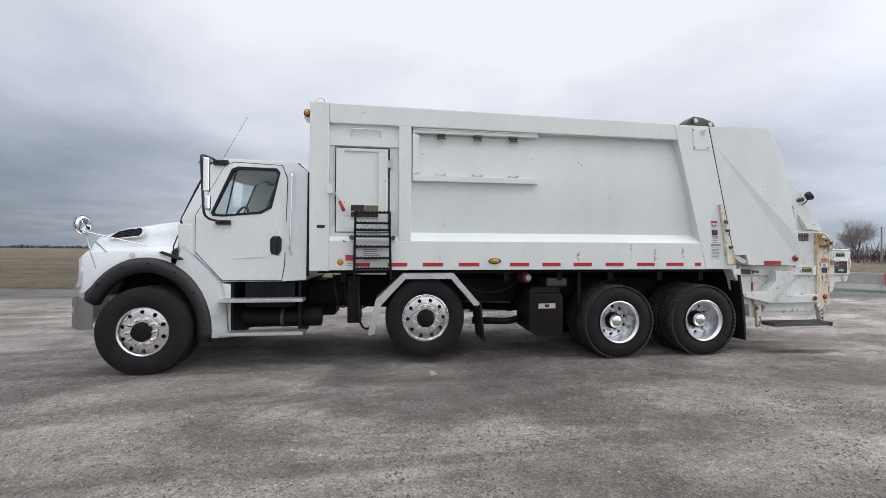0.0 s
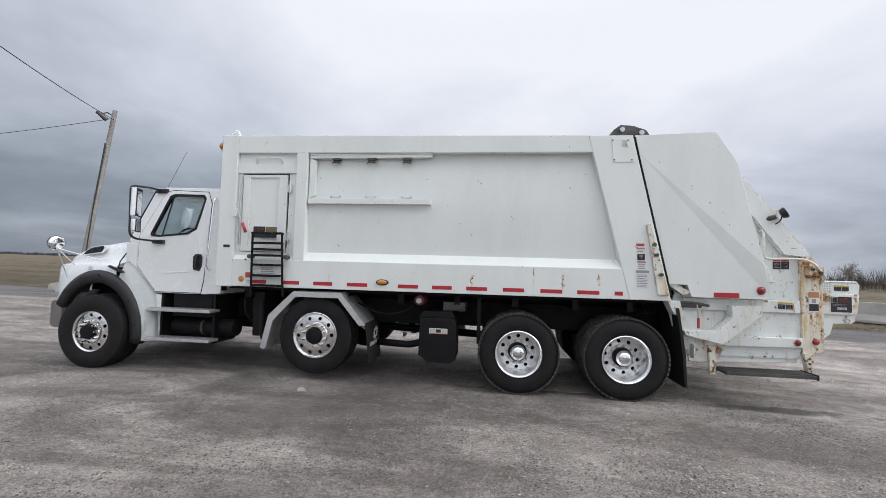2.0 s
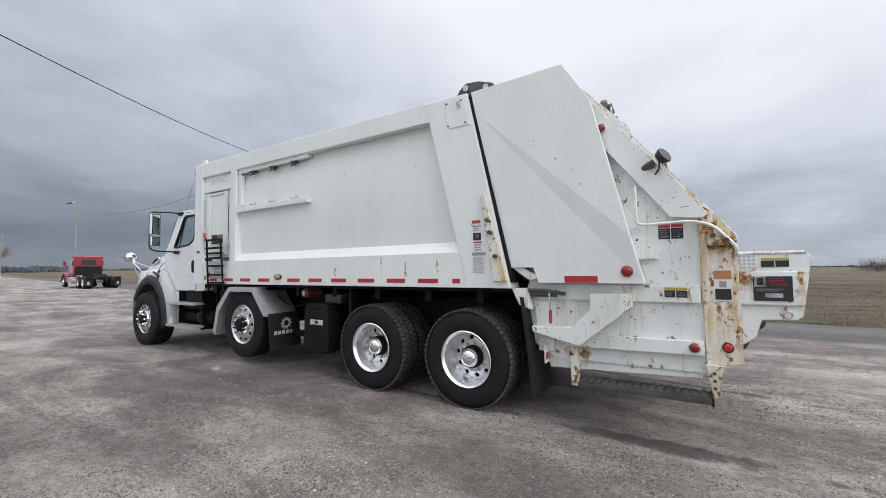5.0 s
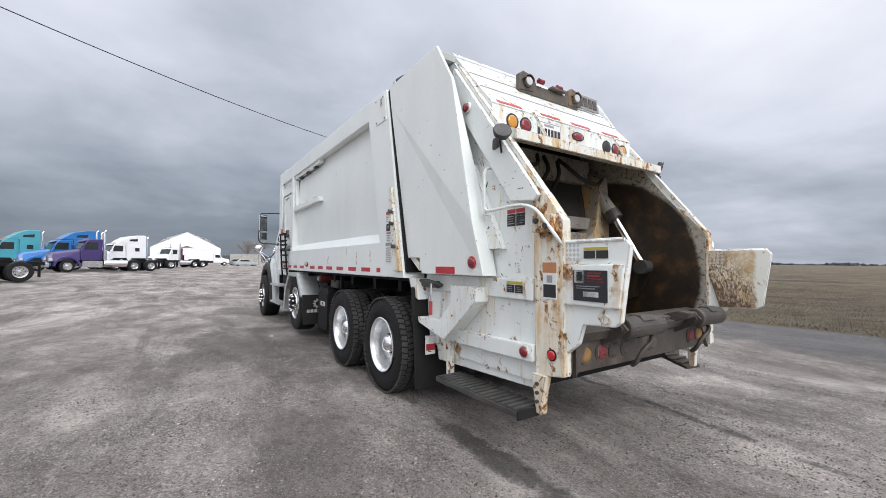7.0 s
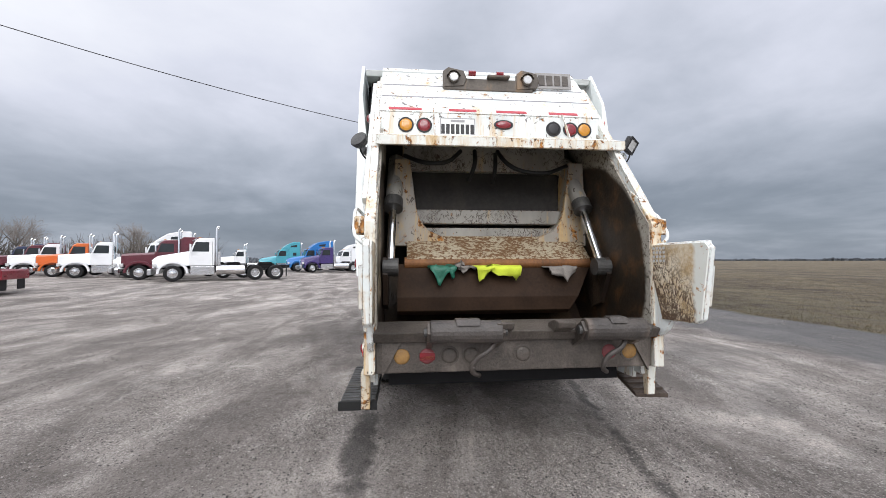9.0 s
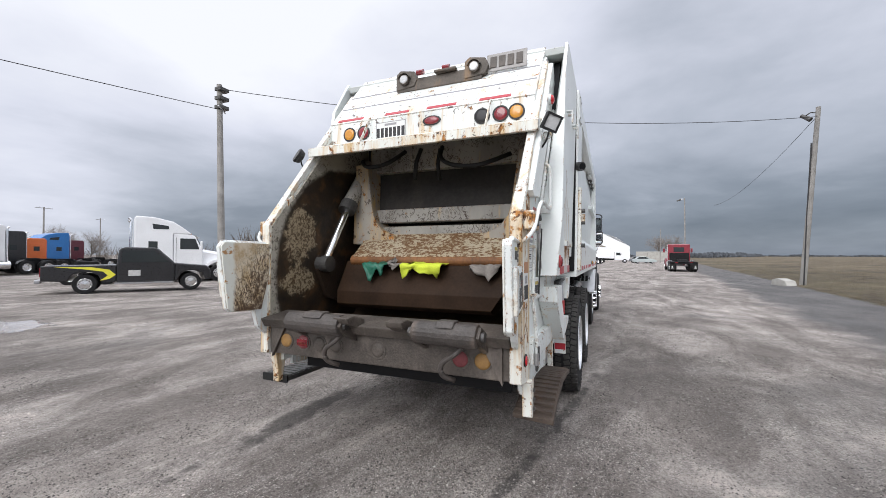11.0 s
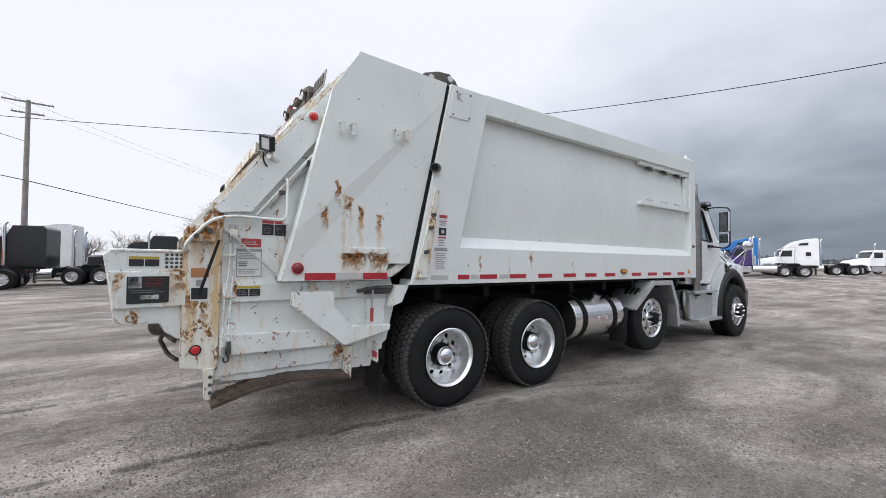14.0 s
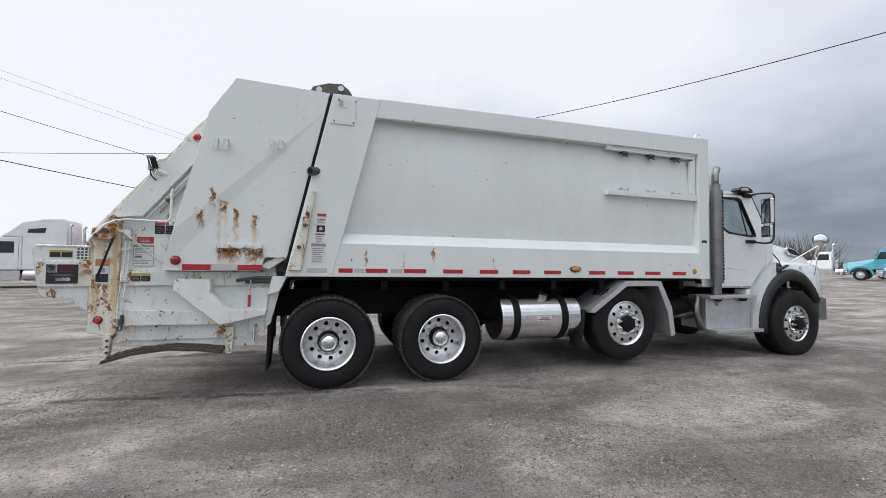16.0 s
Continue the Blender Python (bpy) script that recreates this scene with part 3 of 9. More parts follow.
def tube(bm, pts, r, seg=8):
    """A round bar along a line of points."""
    pts = [Vector(p) for p in pts]
    rings = []
    side = None
    for i, p in enumerate(pts):
        d = (pts[min(i + 1, len(pts) - 1)] - pts[max(i - 1, 0)]).normalized()
        if side is None:
            side = d.orthogonal().normalized()
        side = (side - d * side.dot(d)).normalized()
        up = d.cross(side)
        rings.append([bm.verts.new(p + r * (math.cos(a) * side + math.sin(a) * up)) for a in (2 * math.pi * k / seg for k in range(seg))])
    for a, b in zip(rings, rings[1:]):
        for k in range(seg):
            bm.faces.new((a[k], a[(k + 1) % seg], b[(k + 1) % seg], b[k]))
    bm.faces.new(rings[0][::-1])
    bm.faces.new(rings[-1])
    return bm


def Tube(pts, r, seg=8):
    return tube(bmesh.new(), pts, r, seg)


def bent(pts, r=0.06, n=4):
    """The corners of a line of points rounded off."""
    pts = [Vector(p) for p in pts]
    out = [pts[0]]
    for a, b, c in zip(pts, pts[1:], pts[2:]):
        p, q = b + (a - b).normalized() * min(r, (a - b).length / 2), b + (c - b).normalized() * min(r, (c - b).length / 2)
        for k in range(n + 1):
            t = k / n
            out.append((1 - t) ** 2 * p + 2 * t * (1 - t) * b + t * t * q)
    out.append(pts[-1])
    return out


def lathe(bm, prof, seg=32, y_sign=1.0):
    """A shape turned round the y axis; prof: (y, radius)."""
    rings = []
    for y, r in prof:
        rings.append([bm.verts.new((r * math.cos(a), y * y_sign, r * math.sin(a))) for a in (2 * math.pi * k / seg for k in range(seg))])
    for a, b in zip(rings, rings[1:]):
        for k in range(seg):
            bm.faces.new((a[k], a[(k + 1) % seg], b[(k + 1) % seg], b[k]))
    return bm


def loft(bm, sections, close=False):
    """A skin over sections with as many points each."""
    rows = [[bm.verts.new(p) for p in s] for s in sections]
    for a, b in zip(rows, rows[1:]):
        n = len(a)
        for k in range(n if close else n - 1):
            bm.faces.new((a[k], a[(k + 1) % n], b[(k + 1) % n], b[k]))
    return rows


# ---------------------------------------------------------------- ground
def smooth01(v, lo, hi):
    t = np.clip((v - lo) / (hi - lo), 0, 1)
    return t * t * (3 - 2 * t)


def field_edge(x):
    return 15.1 - 0.10 * np.minimum(x, 0.0)


def height(x, y):
    """The lie of the land: the yard dips a little under the truck's nose and rises towards the parked tractors."""
    x, y = np.asarray(x, float), np.asarray(y, float)
    h = -0.009 * np.clip(4.3 - x, 0, 8.5)
    h = h + (0.19 - h) * smooth01(-x, 6, 17) * smooth01(-y, -7, 6)
    h = h + 0.10 * smooth01(-y, 10, 24) * smooth01(x, -6, 2)
    beyond = smooth01(y - field_edge(x), -0.3, 2.5)
    return h + beyond * 0.10


def land(x, y):
    return float(height(x, y))


def ground_material():
    m = bpy.data.materials.new("gravel_yard_and_field")
    m.use_nodes = True
    g = Graph(m.node_tree)
    o = g.add("ShaderNodeTexCoord").outputs["Object"]
    sep = g.add("ShaderNodeSeparateXYZ")
    g.put(sep.inputs[0], o)
    x, y, _ = sep.outputs
    # packed stone dust: broad soft patches, finer mottling, faint drag marks
    big = g.noise(o, 0.30, 5.0, 0.58, 0.5)
    mid = g.noise(o, 1.1, 8.0, 0.66, 0.4)
    drag = g.noise(g.scaled(o, (0.30, 1.3, 1.0)), 1.3, 7.0, 0.66, 0.9)
    small = g.noise(o, 6.5, 8.0, 0.72, 0.3)
    fine = g.noise(o, 38.0, 8.0, 0.80)
    tone = g.math("MULTIPLY_ADD", big, 0.34, g.math("MULTIPLY_ADD", mid, 0.28, g.math("MULTIPLY_ADD", drag, 0.18, g.math("MULTIPLY", small, 0.20))))
    c = g.ramp(tone, [(0.40, (0.092, 0.080, 0.072)), (0.465, (0.160, 0.141, 0.128)), (0.53, (0.245, 0.219, 0.200)), (0.60, (0.385, 0.347, 0.316))])
    grit = g.noise(o, 95.0, 3.0, 0.65)
    pits = g.noise(g.scaled(o, (0.8, 1.0, 1.0)), 15.0, 7.0, 0.74, 0.3)
    c = g.mix(g.math("MULTIPLY", g.step(fine, 0.53, 0.62), 0.55), c, (0.46, 0.42, 0.385))
    c = g.mix(g.math("MULTIPLY", g.step(fine, 0.48, 0.38), 0.70), c, (0.045, 0.040, 0.036))
    c = g.mix(g.math("MULTIPLY", g.step(pits, 0.56, 0.64), 0.40), c, (0.40, 0.365, 0.335))
    c = g.mix(g.math("MULTIPLY", g.step(pits, 0.43, 0.36), 0.60), c, (0.060, 0.052, 0.047))
    c = g.mix(g.math("MULTIPLY", g.step(grit, 0.56, 0.66), 0.45), c, (0.50, 0.46, 0.42))
    c = g.mix(g.math("MULTIPLY", g.step(grit, 0.44, 0.34), 0.65), c, (0.035, 0.031, 0.028))
    # loose chips lie in drifts between the trodden patches
    drift = g.math("MULTIPLY", g.step(g.noise(o, 0.75, 7.0, 0.68, 0.6), 0.47, 0.60), g.step(g.noise(o, 5.0, 5.0, 0.65), 0.36, 0.55))
    # a bed of coarser dark gravel north of the rear axles
    gx, gy = g.math("DIVIDE", g.math("SUBTRACT", x, 4.6), 1.5), g.math("DIVIDE", g.math("SUBTRACT", y, 9.3), 0.95)
    bed = g.step(g.math("ADD", g.math("ADD", g.math("MULTIPLY", gx, gx), g.math("MULTIPLY", gy, gy)), g.math("MULTIPLY", g.math("SUBTRACT", mid, 0.5), 3.6)), 1.5, 0.4)
    cover = g.math("MULTIPLY_ADD", g.math("MAXIMUM", drift, bed), 0.80, 0.14)
    stone = 0.0
    for scale in (110.0, 62.0, 34.0):
        cell = g.add("ShaderNodeTexVoronoi")
        g.put(cell.inputs["Vector"], o)
        cell.inputs["Scale"].default_value = scale
        rnd = g.add("ShaderNodeSeparateColor")
        g.put(rnd.inputs[0], cell.outputs["Color"])
        keep = g.math("LESS_THAN", rnd.outputs[0], g.math("MULTIPLY", cover, 0.85 if scale > 100 else 0.55 if scale > 40 else 0.14))
        bit = g.math("MULTIPLY", g.step(cell.outputs["Distance"], 0.46, 0.30), keep)
        tint = g.ramp(rnd.outputs[1], [(0.0, (0.035, 0.032, 0.030)), (0.40, (0.125, 0.112, 0.102)), (0.75, (0.27, 0.247, 0.225)), (1.0, (0.55, 0.52, 0.48))])
        c = g.mix(g.math("MULTIPLY", bit, 0.92), c, tint)
        stone = g.math("MAXIMUM", stone, bit)
    blot = g.step(g.noise(g.scaled(o, (0.42, 1.1, 1.0)), 0.8, 8.0, 0.66, 0.7), 0.37, 0.63)
    gain = g.math("MULTIPLY_ADD", blot, 0.90, 0.99)
    gain = g.math("MULTIPLY", gain, g.math("MULTIPLY_ADD", bed, -0.05, 1.0))
    # extra brightness put into the ground colour some way behind the tail
    lie = g.math("MULTIPLY", g.math("SUBTRACT", mid, 0.5), 3.0)
    gain = g.math("MULTIPLY", gain, g.math("MULTIPLY_ADD", g.step(g.math("ADD", x, lie), 7.2, 8.8), 0.16, 1.0))
    # darker, finer tarmac dust to the south-east
    damp_se = g.math("MULTIPLY", g.step(g.math("ADD", y, lie), 3.6, 0.5), g.step(x, 4.0, 7.0))
    gain = g.math("MULTIPLY", gain, g.math("MULTIPLY_ADD", damp_se, -0.25, 1.0))
    sc = g.add("ShaderNodeVectorMath")
    sc.operation = "SCALE"
    g.put(sc.inputs[0], c)
    g.put(sc.inputs["Scale"], gain)
    c = g.mix(g.math("MULTIPLY", g.math("SUBTRACT", 1.0, blot), 0.20), sc.outputs[0], (0.155, 0.120, 0.095))
    # damp, oily patches
    oil = g.step(g.noise(o, 0.30, 6.0, 0.55, 0.9), 0.57, 0.70)
    c = g.mix(g.math("MULTIPLY", oil, 0.42), c, (0.060, 0.053, 0.048))
    # damp, trodden earth beside the front axles
    ex, ey = g.math("DIVIDE", g.math("SUBTRACT", x, 1.3), 2.2), g.math("DIVIDE", g.math("SUBTRACT", y, 4.4), 1.2)
    er = g.math("ADD", g.math("MULTIPLY", ex, ex), g.math("MULTIPLY", ey, ey))
    damp = g.step(g.math("MULTIPLY_ADD", g.math("SUBTRACT", mid, 0.5), 3.2, er), 1.3, 0.3)
    c = g.mix(g.math("MULTIPLY", damp, 0.42), c, (0.056, 0.048, 0.042))
    # drip lines under the long sides of the truck
    warp = g.math("MULTIPLY", g.math("SUBTRACT", g.noise(o, 2.2, 5.0, 0.6), 0.5), 0.22)
    for y0, x0, lean in ((7.45, 7.0, -0.155), (5.30, 7.6, -0.03)):
        d = g.math("ABSOLUTE", g.math("ADD", warp, g.math("SUBTRACT", y, g.math("MULTIPLY_ADD", g.math("SUBTRACT", x, x0), lean, y0))))
        run = g.math("MULTIPLY", g.step(x, 1.5, 3.5), g.step(x, 10.5, 8.5))
        gaps = g.step(g.noise(g.scaled(o, (1.0, 0.3, 1.0)), 1.6, 4.0, 0.6), 0.45, 0.56)
        c = g.mix(g.math("MULTIPLY", g.math("MULTIPLY", g.step(d, 0.075, 0.02), run), g.math("MULTIPLY", gaps, 0.75)), c, (0.045, 0.041, 0.038))
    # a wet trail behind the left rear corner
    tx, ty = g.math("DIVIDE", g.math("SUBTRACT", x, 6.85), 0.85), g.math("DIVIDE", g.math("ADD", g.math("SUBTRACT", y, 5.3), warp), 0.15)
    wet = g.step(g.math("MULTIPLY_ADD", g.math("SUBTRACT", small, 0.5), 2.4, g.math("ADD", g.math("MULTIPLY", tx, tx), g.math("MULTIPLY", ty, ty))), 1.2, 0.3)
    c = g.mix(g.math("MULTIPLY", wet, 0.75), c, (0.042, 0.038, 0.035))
    # an old asphalt lane along the field and to the east
    edge = g.math("SUBTRACT", y, g.math("MULTIPLY_ADD", g.math("MINIMUM", x, 0.0), -0.10, 15.1))
    wob = g.math("MULTIPLY", g.math("SUBTRACT", g.noise(o, 0.7, 5.0), 0.5), 1.6)
    lane = g.math("MULTIPLY", g.step(g.math("ADD", edge, wob), -3.4, -2.4), 1.0)
    asphalt = g.mix(fine, (0.055, 0.056, 0.058), (0.13, 0.13, 0.132))
    c = g.mix(g.math("MULTIPLY", lane, 0.8), c, asphalt)
    # stubble field
    fe = g.step(g.math("ADD", edge, g.math("MULTIPLY", wob, 0.5)), -0.05, 0.35)
    tuft = g.noise(g.scaled(o, (0.5, 0.8, 1.0)), 1.7, 9.0, 0.76, 0.3)
    rows_n = g.noise(g.scaled(o, (0.10, 0.18, 1.0)), 1.0, 5.0, 0.6)
    fieldc = g.ramp(g.math("MULTIPLY_ADD", tuft, 0.6, g.math("MULTIPLY", rows_n, 0.4)), [(0.38, (0.030, 0.022, 0.014)), (0.47, (0.092, 0.070, 0.042)), (0.55, (0.150, 0.118, 0.072)), (0.64, (0.235, 0.195, 0.12))])
    verge = g.math("MULTIPLY", g.math("SUBTRACT", 1.0, g.step(edge, 1.0, 12.0)), g.step(tuft, 0.42, 0.62))
    fieldc = g.mix(g.math("MULTIPLY", verge, 0.4), fieldc, (0.07, 0.072, 0.030))
    c = g.mix(fe, c, fieldc)
    b = g.add("ShaderNodeBsdfPrincipled")
    g.put(b.inputs["Base Color"], c)
    # puddles lie where the ground dips in the south-east
    dx, dy = g.math("DIVIDE", g.math("SUBTRACT", x, 6.0), 1.25), g.math("DIVIDE", g.math("SUBTRACT", y, -3.9), 1.05)
    rr = g.math("ADD", g.math("MULTIPLY", dx, dx), g.math("MULTIPLY", dy, dy))
    pud = g.math("MULTIPLY", g.step(g.math("ADD", rr, g.math("MULTIPLY", g.math("SUBTRACT", mid, 0.5), 4.0)), 1.1, 0.8), 1.0)
    rough = g.math("MULTIPLY_ADD", oil, -0.22, 0.92)
    g.put(b.inputs["Roughness"], g.math("MULTIPLY_ADD", pud, -0.86, rough, clamp=True))
    bump = g.add("ShaderNodeBump")
    bump.inputs["Strength"].default_value, bump.inputs["Distance"].default_value = 1.0, 0.045
    rel = g.math("MULTIPLY_ADD", fine, 0.6, g.math("MULTIPLY_ADD", stone, 0.4, g.math("MULTIPLY_ADD", pits, 0.9, g.math("MULTIPLY_ADD", small, 0.8, mid))))
    rel = g.math("MULTIPLY_ADD", g.math("MULTIPLY", fe, tuft), 5.0, rel)
    g.put(bump.inputs["Height"], g.math("MULTIPLY", rel, g.math("SUBTRACT", 1.0, pud)))
    g.put(b.inputs["Normal"], bump.outputs[0])
    g.tree.links.new(b.outputs[0], g.add("ShaderNodeOutputMaterial").inputs[0])
    return m


def build_ground():
    far = np.array([14, 18, 24, 32, 44, 60, 85, 120, 180, 280, 450, 800, 1500, 3200.0])
    near = np.arange(-10, 10.01, 0.25)
    xs = np.concatenate([-far[::-1], near, far]) + 4.0
    ys = np.concatenate([-far[::-1], near, far]) + 6.0
    gx, gy = np.meshgrid(xs, ys, indexing="ij")
    gz = height(gx, gy)
    for i in range(len(xs)):
        for j in range(len(ys)):
            if abs(xs[i] - 4) < 12 and abs(ys[j] - 6) < 12:
                gz[i, j] += 0.012 * noise.noise((xs[i] * 0.9, ys[j] * 0.9, 0.0))
    ny = len(ys)
    verts = np.stack([gx, gy, gz], -1).reshape(-1, 3)
    i, j = np.meshgrid(np.arange(len(xs) - 1), np.arange(ny - 1), indexing="ij")
    a = (i * ny + j).ravel()
    faces = np.stack([a, a + ny, a + ny + 1, a + 1], -1)
    me = bpy.data.meshes.new("ground")
    me.from_pydata(verts.tolist(), [], faces.tolist())
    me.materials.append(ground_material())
    me.shade_smooth()
    tagged(new("ground", me), "grey gravel yard beside a brown stubble field", "ground", kind="structure")


build_ground()


def scatter(name, label, material, count, place, make, category):
    """Many small pieces in one mesh. place() gives x, y, size; make gives corners and faces of one piece."""
    vs, fs = [], []
    for _ in range(count):
        x, y, s = place()
        v, f = make(s)
        k = len(vs)
        z = land(x, y)
        vs += [(x + a, y + b, z + c) for a, b, c in v]
        fs += [tuple(q + k for q in face) for face in f]
    me = bpy.data.meshes.new(name)
    me.from_pydata(vs, [], fs)
    me.materials.append(material)
    return tagged(new(name, me), label, category, kind="stuff")


def pebble(s):
    a = random.random() * 6.28
    e = [s * random.uniform(0.6, 1.3) for _ in range(4)]
    ca, sa = math.cos(a), math.sin(a)
    v = [(e[0] * ca, e[0] * sa, 0), (-e[1] * sa, e[1] * ca, 0), (-e[2] * ca, -e[2] * sa, 0), (e[3] * sa, -e[3] * ca, 0), (0, 0, s * random.uniform(0.5, 0.9)), (0, 0, -s * 0.3)]
    return v, [(0, 1, 4), (1, 2, 4), (2, 3, 4), (3, 0, 4)]


def gravel(count):
    """Loose chips, each a small faceted stone, thickest in drifts."""
    rng = np.random.default_rng(7)
    xy = np.stack([rng.normal(5.0, 5.5, count * 3), rng.normal(5.5, 6.0, count * 3)], -1)
    lot = rng.normal(0, 0.16, count * 3)
    keep = [i for i in range(count * 3) if noise.noise((xy[i, 0] * 0.6, xy[i, 1] * 0.75, 3.0)) + 0.5 * noise.noise((xy[i, 0] * 2.3, xy[i, 1] * 2.6, 9.0)) + lot[i] > 0.12][:count]
    xy = xy[keep]
    n = len(xy)
    size = rng.choice([0.004, 0.004, 0.005, 0.005, 0.006, 0.006, 0.007, 0.008, 0.011], n)
    turn = rng.uniform(0, 6.28, n)
    z = height(xy[:, 0], xy[:, 1])
    near = (np.abs(xy[:, 0] - 4) < 12) & (np.abs(xy[:, 1] - 6) < 12)
    z = z + np.where(near, np.array([0.012 * noise.noise((p[0] * 0.9, p[1] * 0.9, 0.0)) for p in xy]), 0.0)
    verts = np.zeros((n, 6, 3))
    for k in range(5):
        a = turn + k * 1.2566
        r = size * rng.uniform(0.6, 1.35, n)
        verts[:, k] = np.stack([xy[:, 0] + r * np.cos(a), xy[:, 1] + r * np.sin(a), z - 0.001], -1)
    verts[:, 5] = np.stack([xy[:, 0] + size * rng.uniform(-0.3, 0.3, n), xy[:, 1] + size * rng.uniform(-0.3, 0.3, n), z + size * rng.uniform(0.45, 0.95, n)], -1)
    base = (np.arange(n) * 6)[:, None, None]
    faces = (base + np.array([[0, 1, 5], [1, 2, 5], [2, 3, 5], [3, 4, 5], [4, 0, 5]])[None]).reshape(-1, 3)
    me = bpy.data.meshes.new("loose_gravel")
    me.from_pydata(verts.reshape(-1, 3).tolist(), [], faces.tolist())
    me.materials.append(chip_material())
    return tagged(new("loose_gravel", me), "loose grey limestone chips lying on the yard", "gravel", kind="stuff")


def chip_material():
    m = bpy.data.materials.new("grey_limestone_chips")
    m.use_nodes = True
    g = Graph(m.node_tree)
    lot = g.add("ShaderNodeNewGeometry").outputs["Random Per Island"]
    c = g.ramp(lot, [(0.0, (0.045, 0.041, 0.038)), (0.45, (0.12, 0.108, 0.098)), (0.8, (0.26, 0.237, 0.215)), (1.0, (0.44, 0.41, 0.375))])
    b = g.add("ShaderNodeBsdfPrincipled")
    g.put(b.inputs["Base Color"], c)
    b.inputs["Roughness"].default_value = 0.9
    g.tree.links.new(b.outputs[0], g.add("ShaderNodeOutputMaterial").inputs[0])
    return m


gravel(170000)


def blade(s):
    a, l = random.random() * 6.28, s * random.uniform(0.3, 0.9)
    w = 0.008
    return [(-w, 0, 0), (w, 0, 0), (l * math.cos(a), l * math.sin(a), s)], [(0, 1, 2)]


M_GRASS = surface("dry_grass", (0.155, 0.125, 0.072), 0.9, 0, 0.6, 1.2)


def verge_place():
    x = random.uniform(-40, 30)
    d = random.random() ** 2 * 22
    return x, float(field_edge(x)) + 0.2 + d, random.uniform(0.02, 0.075)


scatter("field_grass", "short dry brown grass along the field edge", M_GRASS, 42000, verge_place, blade, "grass")


def litter_place():
    return random.gauss(1.1, 0.7), random.gauss(4.75, 0.25), random.choice((0.003, 0.004, 0.005, 0.007, 0.010))


M_CHIP = surface("pale_plastic_chips", (0.42, 0.41, 0.38), 0.5, 0, 0.3, 20.0)
scatter("plastic_litter", "pale chips of broken plastic on damp earth", M_CHIP, 220, litter_place, pebble, "litter")

# ---------------------------------------------------------------- wheels (outside towards -y)
def tyre_bm(r, w, tread=0, rim=0.285):
    h = w / 2
    top = [(h * 0.72, r), (0, r + 0.004), (-h * 0.72, r)]
    if not tread:
        top = [(h * 0.72, r)] + [(h * (y + d), r + e) for y in (0.42, 0.0, -0.42) for d, e in ((0.14, -0.004), (0.13, 0.006), (-0.13, 0.006), (-0.14, -0.004))] + [(-h * 0.72, r)]
    prof = [(h - 0.03, rim), (h, r - 0.16), (h - 0.004, r - 0.07), (h - 0.025, r - 0.012), *top, (-h + 0.025, r - 0.012), (-h + 0.004, r - 0.07), (-h, r - 0.16), (-h + 0.012, rim + 0.045), (-h + 0.03, rim)]
    bm = lathe(bmesh.new(), prof, 56)
    return bm


def tread_bm(r, w, tread):
    """The lugs of a drive tyre."""
    h = w / 2
    bm = bmesh.new()
    if tread:
        for row, y in enumerate((-0.78, -0.30, 0.30, 0.78)):
            for k in range(tread):
                a = 2 * math.pi * (k + 0.5 * (row % 2)) / tread
                m = Matrix.Rotation(-a, 4, "Y") @ Matrix.Translation((r + 0.001 if abs(y) < 0.5 else r - 0.005, y * h, 0))
                bmesh.ops.create_cube(bm, size=1.0, matrix=m @ Matrix.Rotation(0.25 * (1 if row % 2 else -1), 4, "X") @ Matrix.Diagonal((0.020, h * 0.42, 2 * math.pi * r / tread * 0.74, 1)))
    return bm


def disc_with_holes(bm, y_of, inner, outer, n, mid, hole, rings=()):
    """A wheel disc with n round openings at radius mid; y_of gives its dish."""
    r0, r1 = mid - hole * 1.35, mid + hole * 1.35
    half = math.pi / n
    loop = [(-1, -1), (0, -1), (1, -1), (1, 0), (1, 1), (0, 1), (-1, 1), (-1, 0)]
    fine = []
    for (u0, v0), (u1, v1) in zip(loop, loop[1:] + loop[:1]):
        fine += [(u0, v0), ((u0 + u1) / 2, (v0 + v1) / 2)]

    def at(r, a):
        return bm.verts.new((r * math.cos(a), y_of(r), r * math.sin(a)))

    for k in range(n):
        a0 = 2 * math.pi * k / n
        edge = [at(mid + v * (r1 - mid), a0 + u * half) for u, v in fine]
        rim, back = [], []
        for u, v in fine:
            q = Vector((u, v)).normalized() * hole
            r, a = mid + q.y, a0 + q.x / mid
            rim.append(at(r, a))
            back.append(bm.verts.new((r * math.cos(a), y_of(r) + 0.018, r * math.sin(a))))
        m = len(fine)
        for i in range(m):
            j = (i + 1) % m
            bm.faces.new((edge[i], edge[j], rim[j], rim[i]))
            bm.faces.new((rim[i], rim[j], back[j], back[i]))
    seg = n * 4
    for radii in ((inner, *[q for q in rings if q < r0], r0), (r1, *[q for q in rings if q > r1], outer)):
        rows = [[at(r, 2 * math.pi * (i - 2) / seg) for i in range(seg)] for r in radii]
        for p, q in zip(rows, rows[1:]):
            for i in range(seg):
                bm.faces.new((p[i], p[(i + 1) % seg], q[(i + 1) % seg], q[i]))
    bmesh.ops.remove_doubles(bm, verts=bm.verts[:], dist=0.0004)


